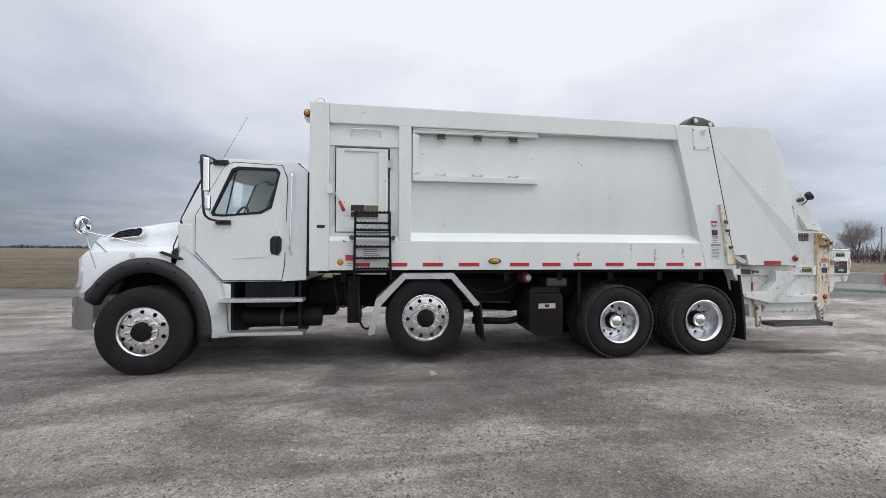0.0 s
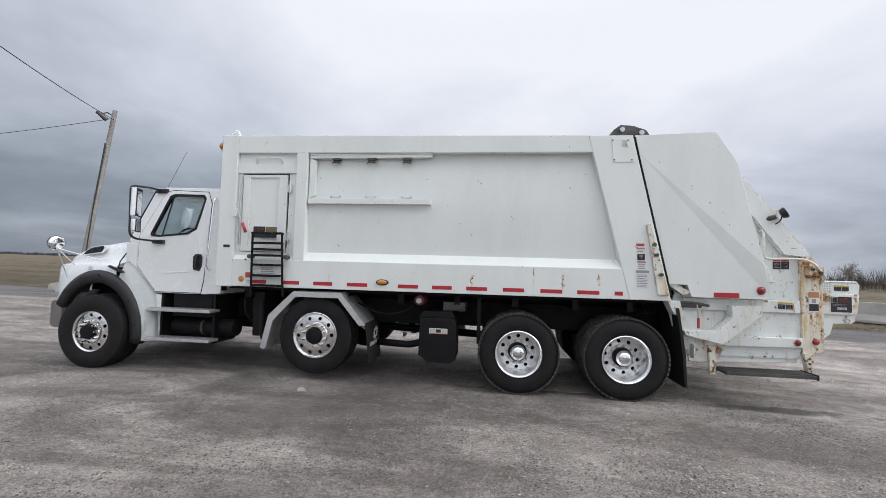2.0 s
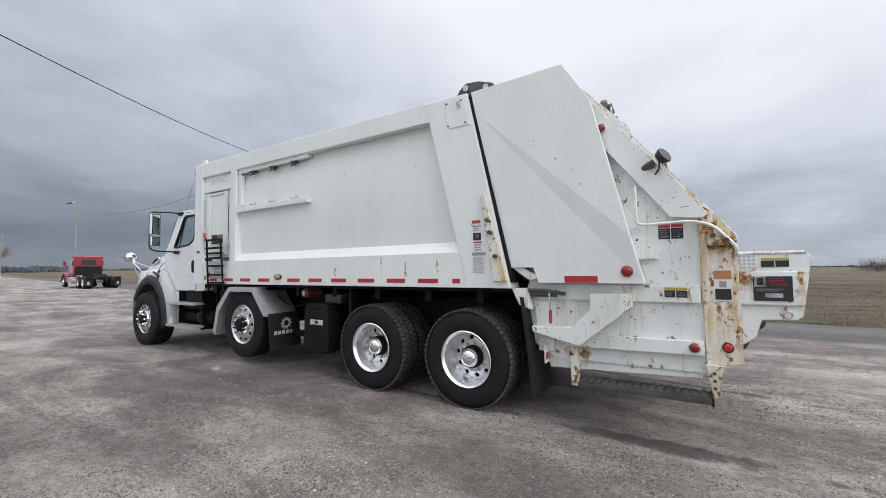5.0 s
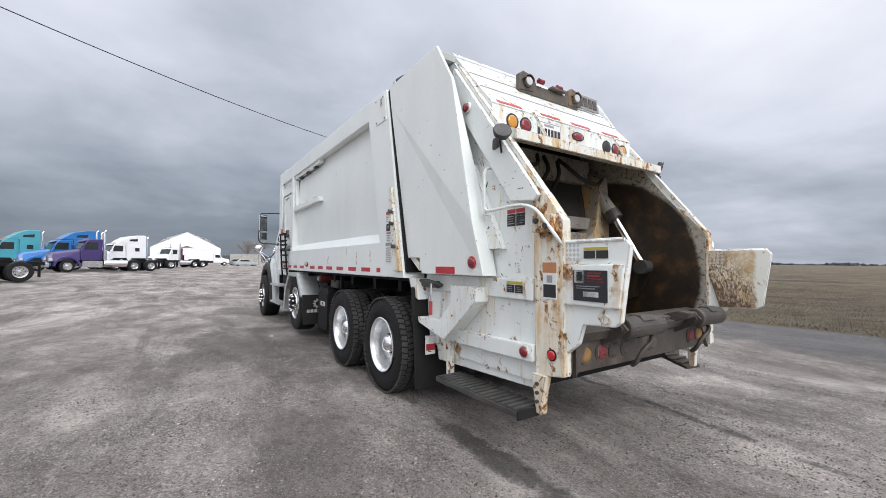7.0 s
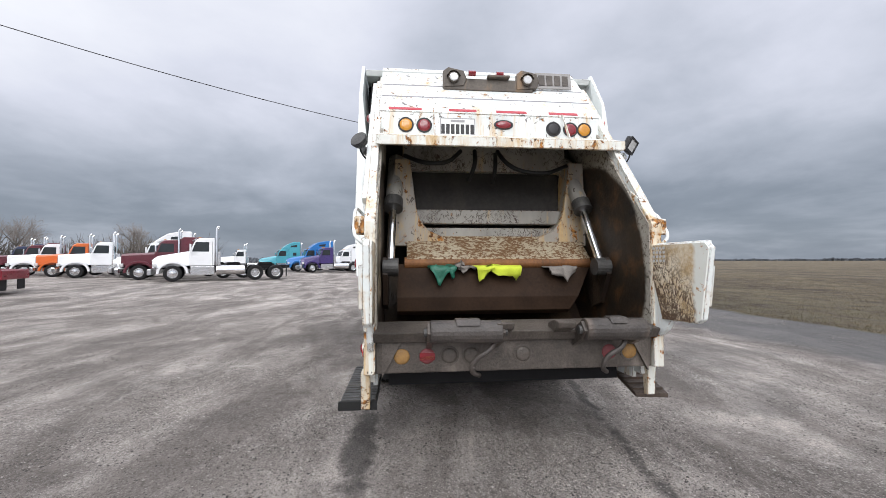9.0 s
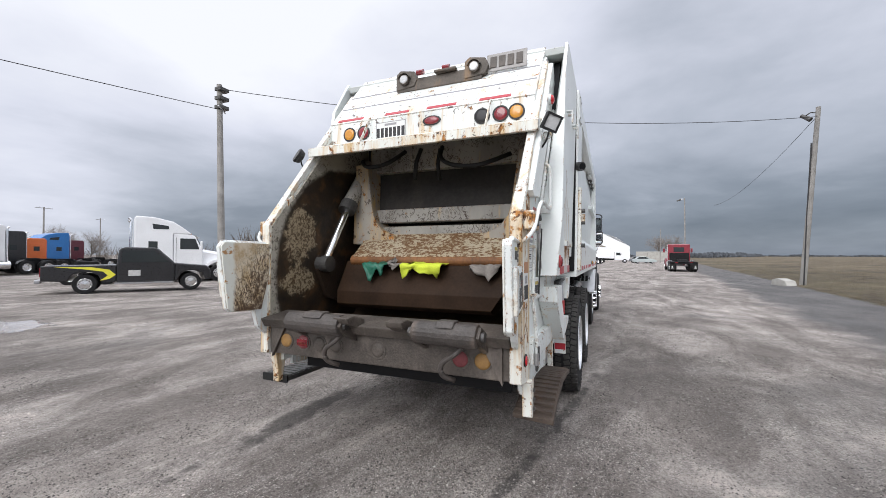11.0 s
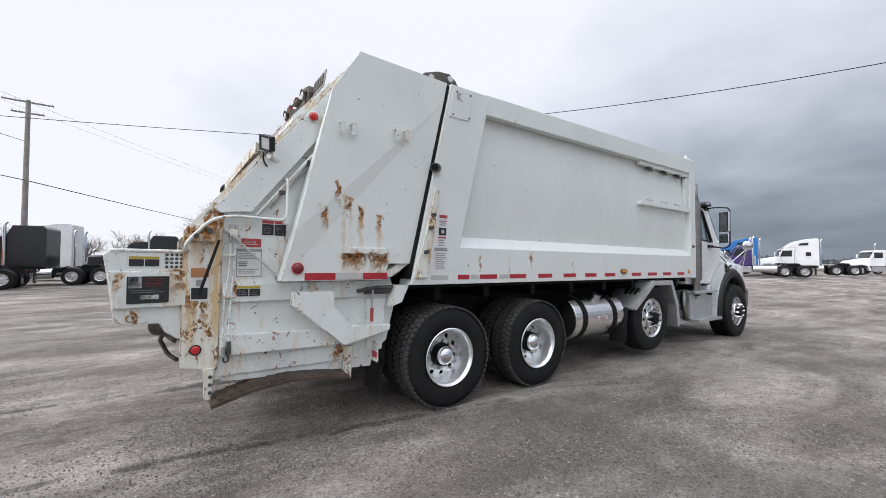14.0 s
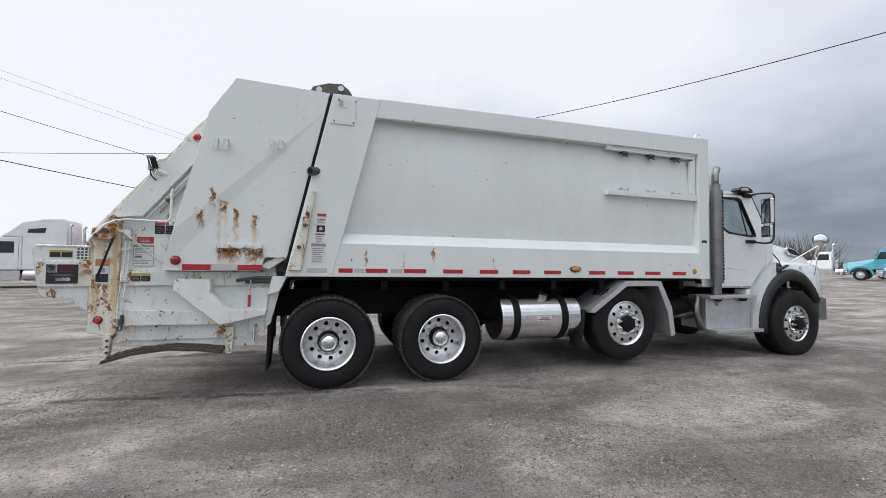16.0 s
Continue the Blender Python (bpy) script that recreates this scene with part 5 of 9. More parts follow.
def tail_side(s):
    Y = lambda a: s * a
    paint = M_BODY if s < 0 else M_PANEL_R
    # outer fairing with a crease
    o = 1.205
    A, B, C, D = (REAR(3.43) + 0.036, o, 3.445), (6.00, o, 3.480), (6.255, o, 3.07), (6.655, o - 0.03, 1.345)
    E1, F, G, H = (5.71, o - 0.03, 1.345), (5.66, o - 0.03, 1.50), (REAR(1.50) + 0.034, o - 0.03, 1.50), (REAR(3.20) + 0.036, o, 3.20)
    K = (6.55, o, 1.78)
    bm = bmesh.new()
    out = {k: bm.verts.new((v[0], Y(v[1]), v[2])) for k, v in dict(A=A, B=B, C=C, D=D, E=E1, F=F, G=G, H=H, K=K).items()}
    inn = {k: bm.verts.new((v[0], Y(v[1] - 0.03 if k in "ABCH" else 1.035), v[2])) for k, v in dict(A=A, B=B, C=C, D=D, E=E1, F=F, G=G, H=H, K=K).items()}
    for f in ("ABCKDH", "HDEFG"):
        bm.faces.new([out[c] for c in f])
        bm.faces.new([inn[c] for c in f[::-1]])
    for a, b in zip("ABCKDEFGH", "BCKDEFGHA"):
        bm.faces.new((out[a], out[b], inn[b], inn[a]))
    part("tailgate_side", bm, paint, TRUCK, "white creased tailgate side" + (" with rust streaks" if s > 0 else ""), bevel=0.006)
    # black block put in for the shade of the hollow behind the fairing
    part("cavity_shade", Prism([(5.35, 2.55), (5.10, 3.36), (5.87, 3.36), (6.09, 2.98), (6.17, 2.55)], Y(1.022), Y(1.12)), M_BLACK, TRUCK, "black block for the shade inside the tailgate side")
    part("side_rib", Prism([(5.62, 1.37), (5.40, 1.52), (5.12, 3.36), (5.20, 3.36), (5.52, 1.52), (5.72, 1.40)], Y(1.022), Y(1.15)), M_TAIL, TRUCK)
    # dark gap between body and tailgate with its seal
    part("seal", Prism([(REAR(3.42) + 0.004, 3.42), (REAR(3.42) + 0.035, 3.42), (REAR(1.35) + 0.034, 1.35), (REAR(1.35) + 0.004, 1.35)], Y(1.03), Y(1.205)), M_BLACK, TRUCK)
    # clamp bar along the gap
    cl = part("clamp_bar", Prism([(REAR(2.25) - 0.10, 2.26), (REAR(2.25) - 0.055, 2.27), (REAR(1.36) - 0.02, 1.36), (REAR(1.36) - 0.16, 1.36)], Y(1.228), Y(1.262)), M_COLUMN, TRUCK, "white steel clamp bar with rusty pins", bevel=0.006)
    for z in (2.0, 1.87, 1.62):
        part("pin", Rod((REAR(z) - 0.07, Y(1.255), z), (REAR(z) - 0.07, Y(1.30), z), 0.022), M_DKSTEEL, cl)
    part("pin_lug", Box(REAR(1.95) - 0.10, REAR(1.95) - 0.03, min(Y(1.262), Y(1.30)), max(Y(1.262), Y(1.30)), 1.88, 1.96), M_RUSTY, cl, bevel=0.006)
    # top pivot
    pv = part("pivot_bracket", Prism([(4.68, 3.43), (4.78, 3.58), (4.87, 3.645), (5.03, 3.63), (5.20, 3.57), (5.26, 3.47), (5.05, 3.44)], Y(0.86), Y(1.06)), M_DKSTEEL, TRUCK, "dark steel tailgate hinge", bevel=0.012)
    for x, z in ((4.88, 3.57), (5.13, 3.525)):
        part("pin", Rod((x, Y(0.80), z), (x, Y(1.09), z), 0.035), M_STEEL, pv)
    # lamps on the fairing
    lens(TRUCK, "tail_lamp", facing(6.52, Y(1.178), 1.455, s), 0.040, M_LRED, "round red side lamp", 0.02, ring=M_REDINK)
    x0, x1 = (5.97, 6.27) if s < 0 else (5.68, 6.46)
    part("reflector_tape", Box(x0, x1, min(Y(1.17), Y(1.179)), max(Y(1.17), Y(1.179)), 1.353, 1.415), M_RED, TRUCK, "red reflective tape")
    if s > 0:
        part("reflector_tape", Box(5.93, 6.19, 1.172, 1.1815, 1.355, 1.413), M_TAPEW, TRUCK, "grey reflective tape")
        part("patch_plate", Box(5.68, 6.14, 1.172, 1.205, 1.59, 1.645), M_PANEL_R, TRUCK, "white ledge plate", bevel=0.004)
        for x, z in ((6.12, 2.72), (5.57, 2.77)):
            for d in (-0.05, 0.05):
                part("bracket", Prism([(1.20, z + 0.05), (1.255, z + 0.05), (1.255, z - 0.06), (1.245, z - 0.06), (1.245, z + 0.04), (1.20, z + 0.04)], x + d - 0.022, x + d + 0.022, "x"), M_TAIL, TRUCK, "small white angle bracket")
        part("hose_outlet", Rod((5.12, 1.19, 2.51), (5.20, 1.27, 2.49), 0.05), M_DKSTEEL, TRUCK, "rusty pipe stub", smooth=False)
        part("hose_hole", Rod((5.197, 1.267, 2.491), (5.202, 1.272, 2.489), 0.038), M_BLACK, TRUCK)
    # hopper side plate
    side = [(5.50, 1.16), (5.62, 1.55), (5.86, 3.36), (6.02, 3.36), (6.12, 3.24), (6.72, 2.475), (7.14, 1.93), (7.14, 0.60), (5.80, 0.60), (5.60, 0.74)]
    part("hopper_side", Prism(side, Y(0.985), Y(1.02)), M_TAIL, TRUCK, "white hopper side with chipped paint")
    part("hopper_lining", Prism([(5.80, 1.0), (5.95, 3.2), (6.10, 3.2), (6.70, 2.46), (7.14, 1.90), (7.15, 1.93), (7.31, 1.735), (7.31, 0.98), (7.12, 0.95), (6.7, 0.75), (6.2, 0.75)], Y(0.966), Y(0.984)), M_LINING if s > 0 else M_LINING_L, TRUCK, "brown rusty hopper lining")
    # the edge flange
    bm = bmesh.new()
    (xa, za), (xb, zb), (xc, zc) = SLOPE
    loft(bm, [[(x, Y(0.985), z), (x + 0.028, Y(0.985), z + 0.022), (x + 0.028, Y(1.045), z + 0.022), (x, Y(1.045), z)] for x, z in SLOPE], True)
    bmesh.ops.holes_fill(bm, edges=bm.edges[:])
    part("edge_flange", bm, M_FLANGE, TRUCK, "rust-eaten white edge flange", bevel=0.004)
    along, inward = Vector((0.614, -0.789)), Vector((-0.789, -0.614))

    def slope_at(u, d):
        """x, z of a point u metres down the slope and d metres in from its edge."""
        p = Vector((6.12, 3.24)) + along * u + inward * d
        return p.x, p.y

    part("slope_band", Prism([slope_at(-0.02, 0.0), slope_at(1.66, 0.0), slope_at(1.66, 0.06), slope_at(1.50, 0.225), slope_at(0.06, 0.20)], Y(1.02), Y(1.085)), M_SLOPE, TRUCK, "white box-section edge band", bevel=0.006)
    if s > 0:
        px, pz = slope_at(0.10, 0.27)
        qx, qz = slope_at(1.50, 0.27)
        part("pipe", Tube([(px, 1.085, pz), (qx, 1.085, qz)], 0.014), M_TAIL, TRUCK, "white painted pipe", smooth=True)
        px, pz = slope_at(0.10, 0.31)
        qx, qz = slope_at(1.38, 0.31)
        part("conduit", Tube([(px, 1.06, pz), (qx, 1.06, qz)], 0.009), M_STEEL, TRUCK, smooth=True)
        for u in (0.42, 0.85, 1.22):
            cx, cz = slope_at(u, 0.29)
            part("pipe_clamp", Box(cx - 0.025, cx + 0.025, 1.03, 1.10, cz - 0.018, cz + 0.018), M_DKSTEEL, TRUCK, bevel=0.005)
    if s < 0:
        part("inner_return", Prism([(6.28, 2.30), (6.38, 2.30), (6.76, 1.56), (6.56, 1.56)], -1.02, -1.075), M_TAIL, TRUCK, "narrow chipped return plate", bevel=0.006)
    # rear column
    part("rear_column", Prism([(7.06, 2.03), (7.168, 1.95), (7.33, 1.74), (7.33, 0.70), (7.08, 0.66)], Y(0.974), Y(1.05)), M_COLUMN, TRUCK, "rusty white rear corner column", bevel=0.008)
    lug = part("lug_block", Box(7.12, 7.29, min(Y(1.05), Y(1.12)), max(Y(1.05), Y(1.12)), 1.66, 1.78), M_COLUMN, TRUCK, "rusty bolted block", bevel=0.01)
    for x, z in ((7.16, 1.74), (7.25, 1.70)):
        part("bolt", Rod((x, Y(1.12), z), (x, Y(1.14), z), 0.02, None, 6), M_DKSTEEL, lug)
    bm = Prism([(7.07, 0.68), (7.20, 0.68), (7.165, 0.52), (7.16, 0.415), (7.115, 0.42), (7.10, 0.52)] if s < 0 else [(7.10, 0.68), (7.185, 0.68), (7.17, 0.56), (7.165, 0.45), (7.12, 0.44), (7.11, 0.56)], Y(1.02), Y(1.082))
    leg = part("column_leg", bm, M_RUSTY if s < 0 else M_COLUMN, TRUCK, "rusty step hanger", bevel=0.004)
    for z in (0.62, 0.56, 0.50):
        part("bolt", Rod((7.13, Y(1.075), z), (7.13, Y(1.095), z), 0.014, None, 6), M_DKSTEEL, leg)
    sign(TRUCK, facing(7.215, Y(1.054), 1.33, s), 0.12, 0.25, [(0, 0.72, 1, 1, M_ORANGE), (0.05, 0.05, 0.95, 0.4, M_INK), (0.3, 0.45, 0.7, 0.65, M_INKG)], "warning_sign", "orange, white and black warning sign")
    # ledges of the lower hopper
    part("ledge", Prism([(5.66, 1.18), (7.06, 1.18), (7.06, 1.335), (5.66, 1.335)], Y(1.02), Y(1.055)), M_TAIL, TRUCK, bevel=0.008)
    part("ledge", Prism([(5.92, 0.73), (7.07, 0.75), (7.07, 0.87), (5.92, 0.85)] if s < 0 else [(6.10, 0.755), (7.07, 0.765), (7.07, 0.93), (6.10, 0.90)], Y(1.02), Y(1.075)), M_TAIL, TRUCK, bevel=0.008)
    part("lower_skin", Prism([(5.76, 0.50), (7.05, 0.55), (7.05, 0.75), (5.70, 0.74)], Y(0.975), Y(1.005)), M_TAIL, TRUCK, bevel=0.004)
    part("hanger", Prism([(5.98, 0.36 if s < 0 else 0.43), (6.05, 0.36 if s < 0 else 0.43), (6.05, 0.73), (5.96, 0.73)], Y(1.02), Y(1.06)), M_RUSTY if s < 0 else M_COLUMN, TRUCK, "rusty step hanger", bevel=0.004)
    part("stiffener", Prism([(5.66, 0.66), (5.82, 0.66), (5.84, 1.16), (5.62, 1.16)], Y(1.02), Y(1.045)), M_TAIL, TRUCK, bevel=0.004)
    # folded chute arm
    part("chute_arm", Prism([(6.192, 1.252), (6.54, 1.256), (6.54, 1.134), (6.085, 0.756), (5.635, 0.861), (5.626, 0.915), (6.013, 0.928), (6.19, 1.11)], Y(1.022), Y(1.165)), M_TAIL, TRUCK, "folded white steel chute arm", bevel=0.008)
    part("hydraulic_line", Tube([(5.45, Y(1.11), 1.27), (5.75, Y(1.11), 1.27), (5.95, Y(1.10), 1.24)], 0.018), M_DKSTEEL, TRUCK)
    part("valve", Rod((5.60, Y(1.08), 1.24), (5.86, Y(1.08), 1.24), 0.035), M_DKSTEEL, TRUCK, smooth=False)
    part("valve_lever", Tube([(5.80, Y(1.12), 1.25), (5.81, Y(1.13), 1.08)], 0.009), M_STEEL, TRUCK)
    part("grip", Tube([(5.81, Y(1.13), 1.08), (5.81, Y(1.13), 0.95)], 0.016), M_REDINK, TRUCK, "red lever grip")
    part("side_frame", Prism([(5.42, 1.29), (5.58, 1.29), (5.62, 1.08), (5.50, 1.12)], Y(1.0), Y(1.16)), M_TAIL, TRUCK, bevel=0.006)
    # step plate
    z0 = 0.45
    bm = bmesh.new()
    if s < 0:
        box(bm, 6.08, 7.10, -1.24, -0.98, z0 - 0.045, z0 - 0.005)
    else:
        loft(bm, [[(x, 0.95, z - 0.03), (x, 1.21, z - 0.045), (x, 1.21, z - 0.012), (x, 0.95, z)] for x, z in ((6.05, 0.508), (6.25, 0.540), (6.55, 0.562), (6.85, 0.530), (7.13, 0.452))], True)
        bmesh.ops.holes_fill(bm, edges=bm.edges[:])
    st = part("riding_step", bm, M_DKSTEEL if s < 0 else M_STEPR, TRUCK, "dark worn steel riding step" if s < 0 else "bent rusty steel riding step", bevel=0.006)
    if s < 0:
        for i in range(16):
            part("tread_bar", Box(6.10 + i * 0.062, 6.139 + i * 0.062, -1.23, -0.99, z0 - 0.006, z0 + 0.006), M_DKSTEEL, st)
        part("end_cap", Box(7.098, 7.115, -1.245, -0.975, z0 - 0.055, z0 + 0.008), M_FLAP, st)
    else:
        knots = ((6.05, 0.508), (6.25, 0.540), (6.55, 0.562), (6.85, 0.530), (7.13, 0.452))
        for i in range(14):
            x = 6.07 + i * 0.075
            z = float(np.interp(x, [k[0] for k in knots], [k[1] for k in knots]))
            part("tread_bar", Box(x, x + 0.04, 0.96, 1.195, z - 0.018, z + 0.0), M_STEPR, st)
    # handrails
    hr = part("handrail", Tube(bent([(6.60, Y(1.03), 2.22), (6.60, Y(1.12), 2.22), (6.60, Y(1.12), 1.86), (7.02, Y(1.13), 1.87), (7.16, Y(1.13), 1.83), (7.32, Y(1.12), 1.64), (7.31, Y(1.05), 1.58)], 0.07), 0.0125, 10), M_TAIL, TRUCK, "white bent grab rail", smooth=True)
    part("rail_foot", Box(6.585, 6.615, min(Y(1.02), Y(1.12)), max(Y(1.02), Y(1.12)), 1.83, 1.87), M_TAIL, hr)
    # conduit and hydraulic pipes on the slope
    if s > 0:
        part("hose", Tube(bent([(7.015, 1.07, 1.70), (7.01, 1.065, 1.5), (7.045, 1.065, 1.2), (7.055, 1.09, 0.94), (7.045, 1.09, 0.80)], 0.1), 0.008), M_TAIL, TRUCK, smooth=True)
        part("hose", Tube(bent([(6.975, 1.07, 1.70), (6.985, 1.065, 1.45), (7.0, 1.065, 1.2), (7.015, 1.09, 0.94), (7.01, 1.09, 0.84)], 0.1), 0.008), M_TAIL, TRUCK, smooth=True)
        part("rubber_strap", Prism([(7.09, 1.67), (7.11, 1.675), (7.235, 1.255), (7.213, 1.25)], 1.13, 1.137), M_FLAP, TRUCK, "black rubber strap")
        lv = part("control_lever", Tube([(6.667, 1.06, 1.405), (6.985, 1.09, 1.695)], 0.010), M_TAPEW, TRUCK, "white painted control lever")
        part("knob", Rod((6.95, 1.087, 1.665), (7.01, 1.093, 1.72), 0.020), M_STEEL, lv)
        sign(TRUCK, facing(6.855, 1.024, 1.665, 1), 0.15, 0.07, [(0, 0, 1, 1, M_REDINK)] + lines(0.1, 0.2, 0.9, 0.8, 3, M_PAPER), "warning_sign", "red sign with unreadable lines")
        sign(TRUCK, facing(6.868, 1.024, 1.50, 1), 0.19, 0.23, [(0, 0.9, 1, 1, M_INKG), (0, 0.03, 0.03, 1, M_INKG), (0.97, 0.03, 1, 1, M_INKG), (0, 0.0, 1, 0.03, M_INKG)] + lines(0.08, 0.62, 0.92, 0.86, 4, M_INKG) + lines(0.08, 0.36, 0.5, 0.56, 3, M_INK) + lines(0.08, 0.1, 0.92, 0.3, 3, M_INKG), "instruction_plate", "white operating instruction plate")
    if s > 0:
        vb = part("valve_block", Box(6.96, 7.035, 1.055, 1.10, 1.70, 1.77), M_COLUMN, TRUCK, "painted valve block with greasy unions", bevel=0.012)
        for x, z in ((6.975, 1.695), (7.015, 1.695), (6.975, 1.775), (7.015, 1.78)):
            part("union", Rod((x, 1.085, z - 0.025), (x, 1.085, z + 0.025), 0.014, None, 8), M_STEEL, vb)
        part("knob", Rod((7.035, 1.085, 1.74), (7.07, 1.10, 1.75), 0.018, None, 12), M_STEEL, vb)
        hu = part("hose_union", Rod((7.01, 1.09, 0.78), (7.01, 1.09, 0.88), 0.016, None, 10), M_DKSTEEL, TRUCK, "dark hose unions")
        part("union", Rod((7.045, 1.09, 0.76), (7.045, 1.09, 0.84), 0.015, None, 10), M_STEEL, hu)
        part("union", Tube(bent([(7.01, 1.09, 0.80), (7.01, 1.09, 0.72), (7.045, 1.09, 0.72), (7.045, 1.09, 0.78)], 0.025), 0.008), M_DKSTEEL, hu)
        for z in (1.55, 1.22):
            part("hose_clip", Box(6.97, 7.055, 1.05, 1.085, z, z + 0.018), M_COLUMN, TRUCK, bevel=0.005)
    sx = 6.86 if s < 0 else 6.68
    sign(TRUCK, facing(sx, Y(1.023), 1.80, s), 0.19, 0.13, [(0, 0, 0.48, 0.72, M_INK), (0.52, 0, 1, 0.72, M_INK), (0, 0.76, 0.48, 1, M_REDINK), (0.52, 0.76, 1, 1, M_REDINK)] + lines(0.05, 0.08, 0.44, 0.65, 4, M_INKG) + lines(0.57, 0.08, 0.96, 0.65, 4, M_INKG), "warning_sign", "black warning sign with a red heading")
    sx = 6.88 if s < 0 else 6.87
    sign(TRUCK, facing(sx, Y(1.058), 1.27, s), 0.17, 0.085, [(0, 0, 0.48, 0.7, M_INK), (0.52, 0, 1, 0.7, M_INK), (0, 0.74, 1, 1, M_YELLOW)] + lines(0.05, 0.08, 0.44, 0.62, 3, M_INKG) + lines(0.57, 0.08, 0.96, 0.62, 3, M_INKG), "warning_sign", "black warning sign with a yellow heading")
    # low red lamps
    lens(TRUCK, "tail_lamp", facing(7.23, Y(1.05), 0.83, s), 0.032, M_LREDON, "round red corner lamp, lit", 0.012, ring=M_FLAP)
    if s < 0:
        lens(TRUCK, "tail_lamp", facing(7.0, Y(1.075), 0.815, s), 0.036, M_LRED, "round dark red side lamp", 0.02, ring=M_RUSTY)
    # upper lamp and work lamp
    lx, lz = slope_at(0.47, 0.10)
    lens(TRUCK, "tail_lamp", facing(lx + (0.06 if s > 0 else 0.0), Y(1.085), lz, s), 0.038, M_LREDON if s > 0 else M_LRED, "round red upper side lamp", 0.03, ring=M_TAIL)
    arm = part("lamp_arm", Rod((6.66, Y(1.05), 2.37), (6.75, Y(1.12), 2.40), 0.032), M_TAIL if s > 0 else M_DKSTEEL, TRUCK, "short lamp bracket")
    if s > 0:
        turn = pose(6.79, 1.16, 2.48, 0, 0, 0) @ Matrix.Rotation(radians(118), 4, "Z") @ Matrix.Rotation(radians(20), 4, "X") @ Matrix.Rotation(radians(20), 4, "Y")
        hd = part("work_lamp", Box(-0.062, 0.062, 0.0, 0.045, -0.062, 0.062), M_PLASTIC, TRUCK, "square black work lamp on a bracket", bevel=0.012, at=turn)
        part("lens", Box(-0.052, 0.052, -0.004, 0.002, -0.052, 0.052), M_LCLEAR, hd)
        part("bezel", ring_plate(bmesh.new(), [(-0.062, -0.062), (0.062, -0.062), (0.062, 0.062), (-0.062, 0.062)], [(-0.046, -0.046), (0.046, -0.046), (0.046, 0.046), (-0.046, 0.046)], -0.010, -0.001), M_PLASTIC, hd)
    else:
        hd = part("work_lamp", Rod((6.80, -1.12, 2.43), (6.845, -1.145, 2.455), 0.055, 0.075, 22), M_PLASTIC, TRUCK, "black round work lamp on a bracket", bevel=0.012)
        part("lens", Rod((6.845, -1.145, 2.455), (6.850, -1.148, 2.458), 0.066, None, 20), M_DKSTEEL, hd)
    part("lamp_cable", Tube(bent([(6.80, Y(1.14), 2.41), (6.80, Y(1.12), 2.34), (6.74, Y(1.06), 2.29), (6.66, Y(1.03), 2.36)], 0.05), 0.007), M_FLAP, TRUCK)
    # ear plate beside the hopper mouth
    base = Matrix.Translation((7.30, Y(1.02), -0.02 if s > 0 else -0.01)) @ Matrix.Rotation(radians(8) if s > 0 else radians(1), 4, "Z") @ Matrix.Diagonal((1.03 if s > 0 else 1.0, 1, 1, 1)) @ Matrix.Translation((-7.30, -Y(1.02), 0))
    ear = part("ear_plate", Prism([(7.22, 1.60), (7.745, 1.60), (7.775, 1.565), (7.71, 1.11), (7.67, 1.08), (7.46, 1.07), (7.42, 1.0 if s > 0 else 0.94), (7.34, 0.94 if s > 0 else 0.87), (7.31, 0.95 if s > 0 else 0.90)], Y(0.985), Y(1.025)), M_EARP, TRUCK, "white side guard plate with chipped edges", bevel=0.008, at=base)
    part("inner_face", Prism([(7.26, 1.596), (7.742, 1.596), (7.768, 1.562), (7.705, 1.114), (7.665, 1.086), (7.40, 1.075)], Y(0.975), Y(0.984)), M_EARIN, ear, "scraped rusty inner face")
    part("raised_panel", Prism([(7.30, 1.455), (7.750, 1.455), (7.716, 1.19), (7.30, 1.19)], Y(1.025), Y(1.050)), M_EARP, ear, bevel=0.012)
    part("lip", Tube([(7.24, Y(1.02), 1.60), (7.74, Y(1.02), 1.60)], 0.014), M_EARP, ear)
    # discs for the vent holes; the pale ones copy daylight coming through
    for i in range(4):
        for j in range(4):
            part("vent_disc", Rod((7.335 + 0.03 * i, Y(1.0249), 1.485 + 0.03 * j), (7.335 + 0.03 * i, Y(1.0265), 1.485 + 0.03 * j), 0.0115, None, 8), M_LCLEAR if s < 0 else M_DKSTEEL, ear)
            if s > 0:
                part("vent_disc", Rod((7.335 + 0.03 * i, 0.9748, 1.485 + 0.03 * j), (7.335 + 0.03 * i, 0.973, 1.485 + 0.03 * j), 0.0105, None, 8), M_TAPEW, ear)
    sign(ear, facing(7.555, Y(1.029), 1.525, s), 0.17, 0.07, [(0, 0, 0.48, 0.7, M_INK), (0.52, 0, 1, 0.7, M_INK), (0, 0.74, 1, 1, M_YELLOW)], "warning_sign", "black warning sign with a yellow heading")
    u = [(0, 0, 1, 0.96, M_INK)] + [(0.03, 0.55, 0.34, 0.97, M_PAPER), (0.1, 0.62, 0.27, 0.9, M_INK)] + lines(0.42, 0.58, 0.95, 0.92, 4, M_REDINK) + [(0.3, 0.14, 0.75, 0.3, M_PAPER)] + lines(0.08, 0.36, 0.9, 0.5, 2, M_INKG)
    sign(ear, facing(7.53, Y(1.054), 1.325, s), 0.24, 0.20, u, "warning_sign", "black danger sign with a white pictogram")
    part("tow_ring", Tube([(7.62 + 0.025 * math.cos(a), Y(1.03), 1.12 + 0.025 * math.sin(a)) for a in (2 * math.pi * k / 12 for k in range(13))], 0.006), M_RUSTY, ear)


for side in (-1, 1):
    tail_side(side)


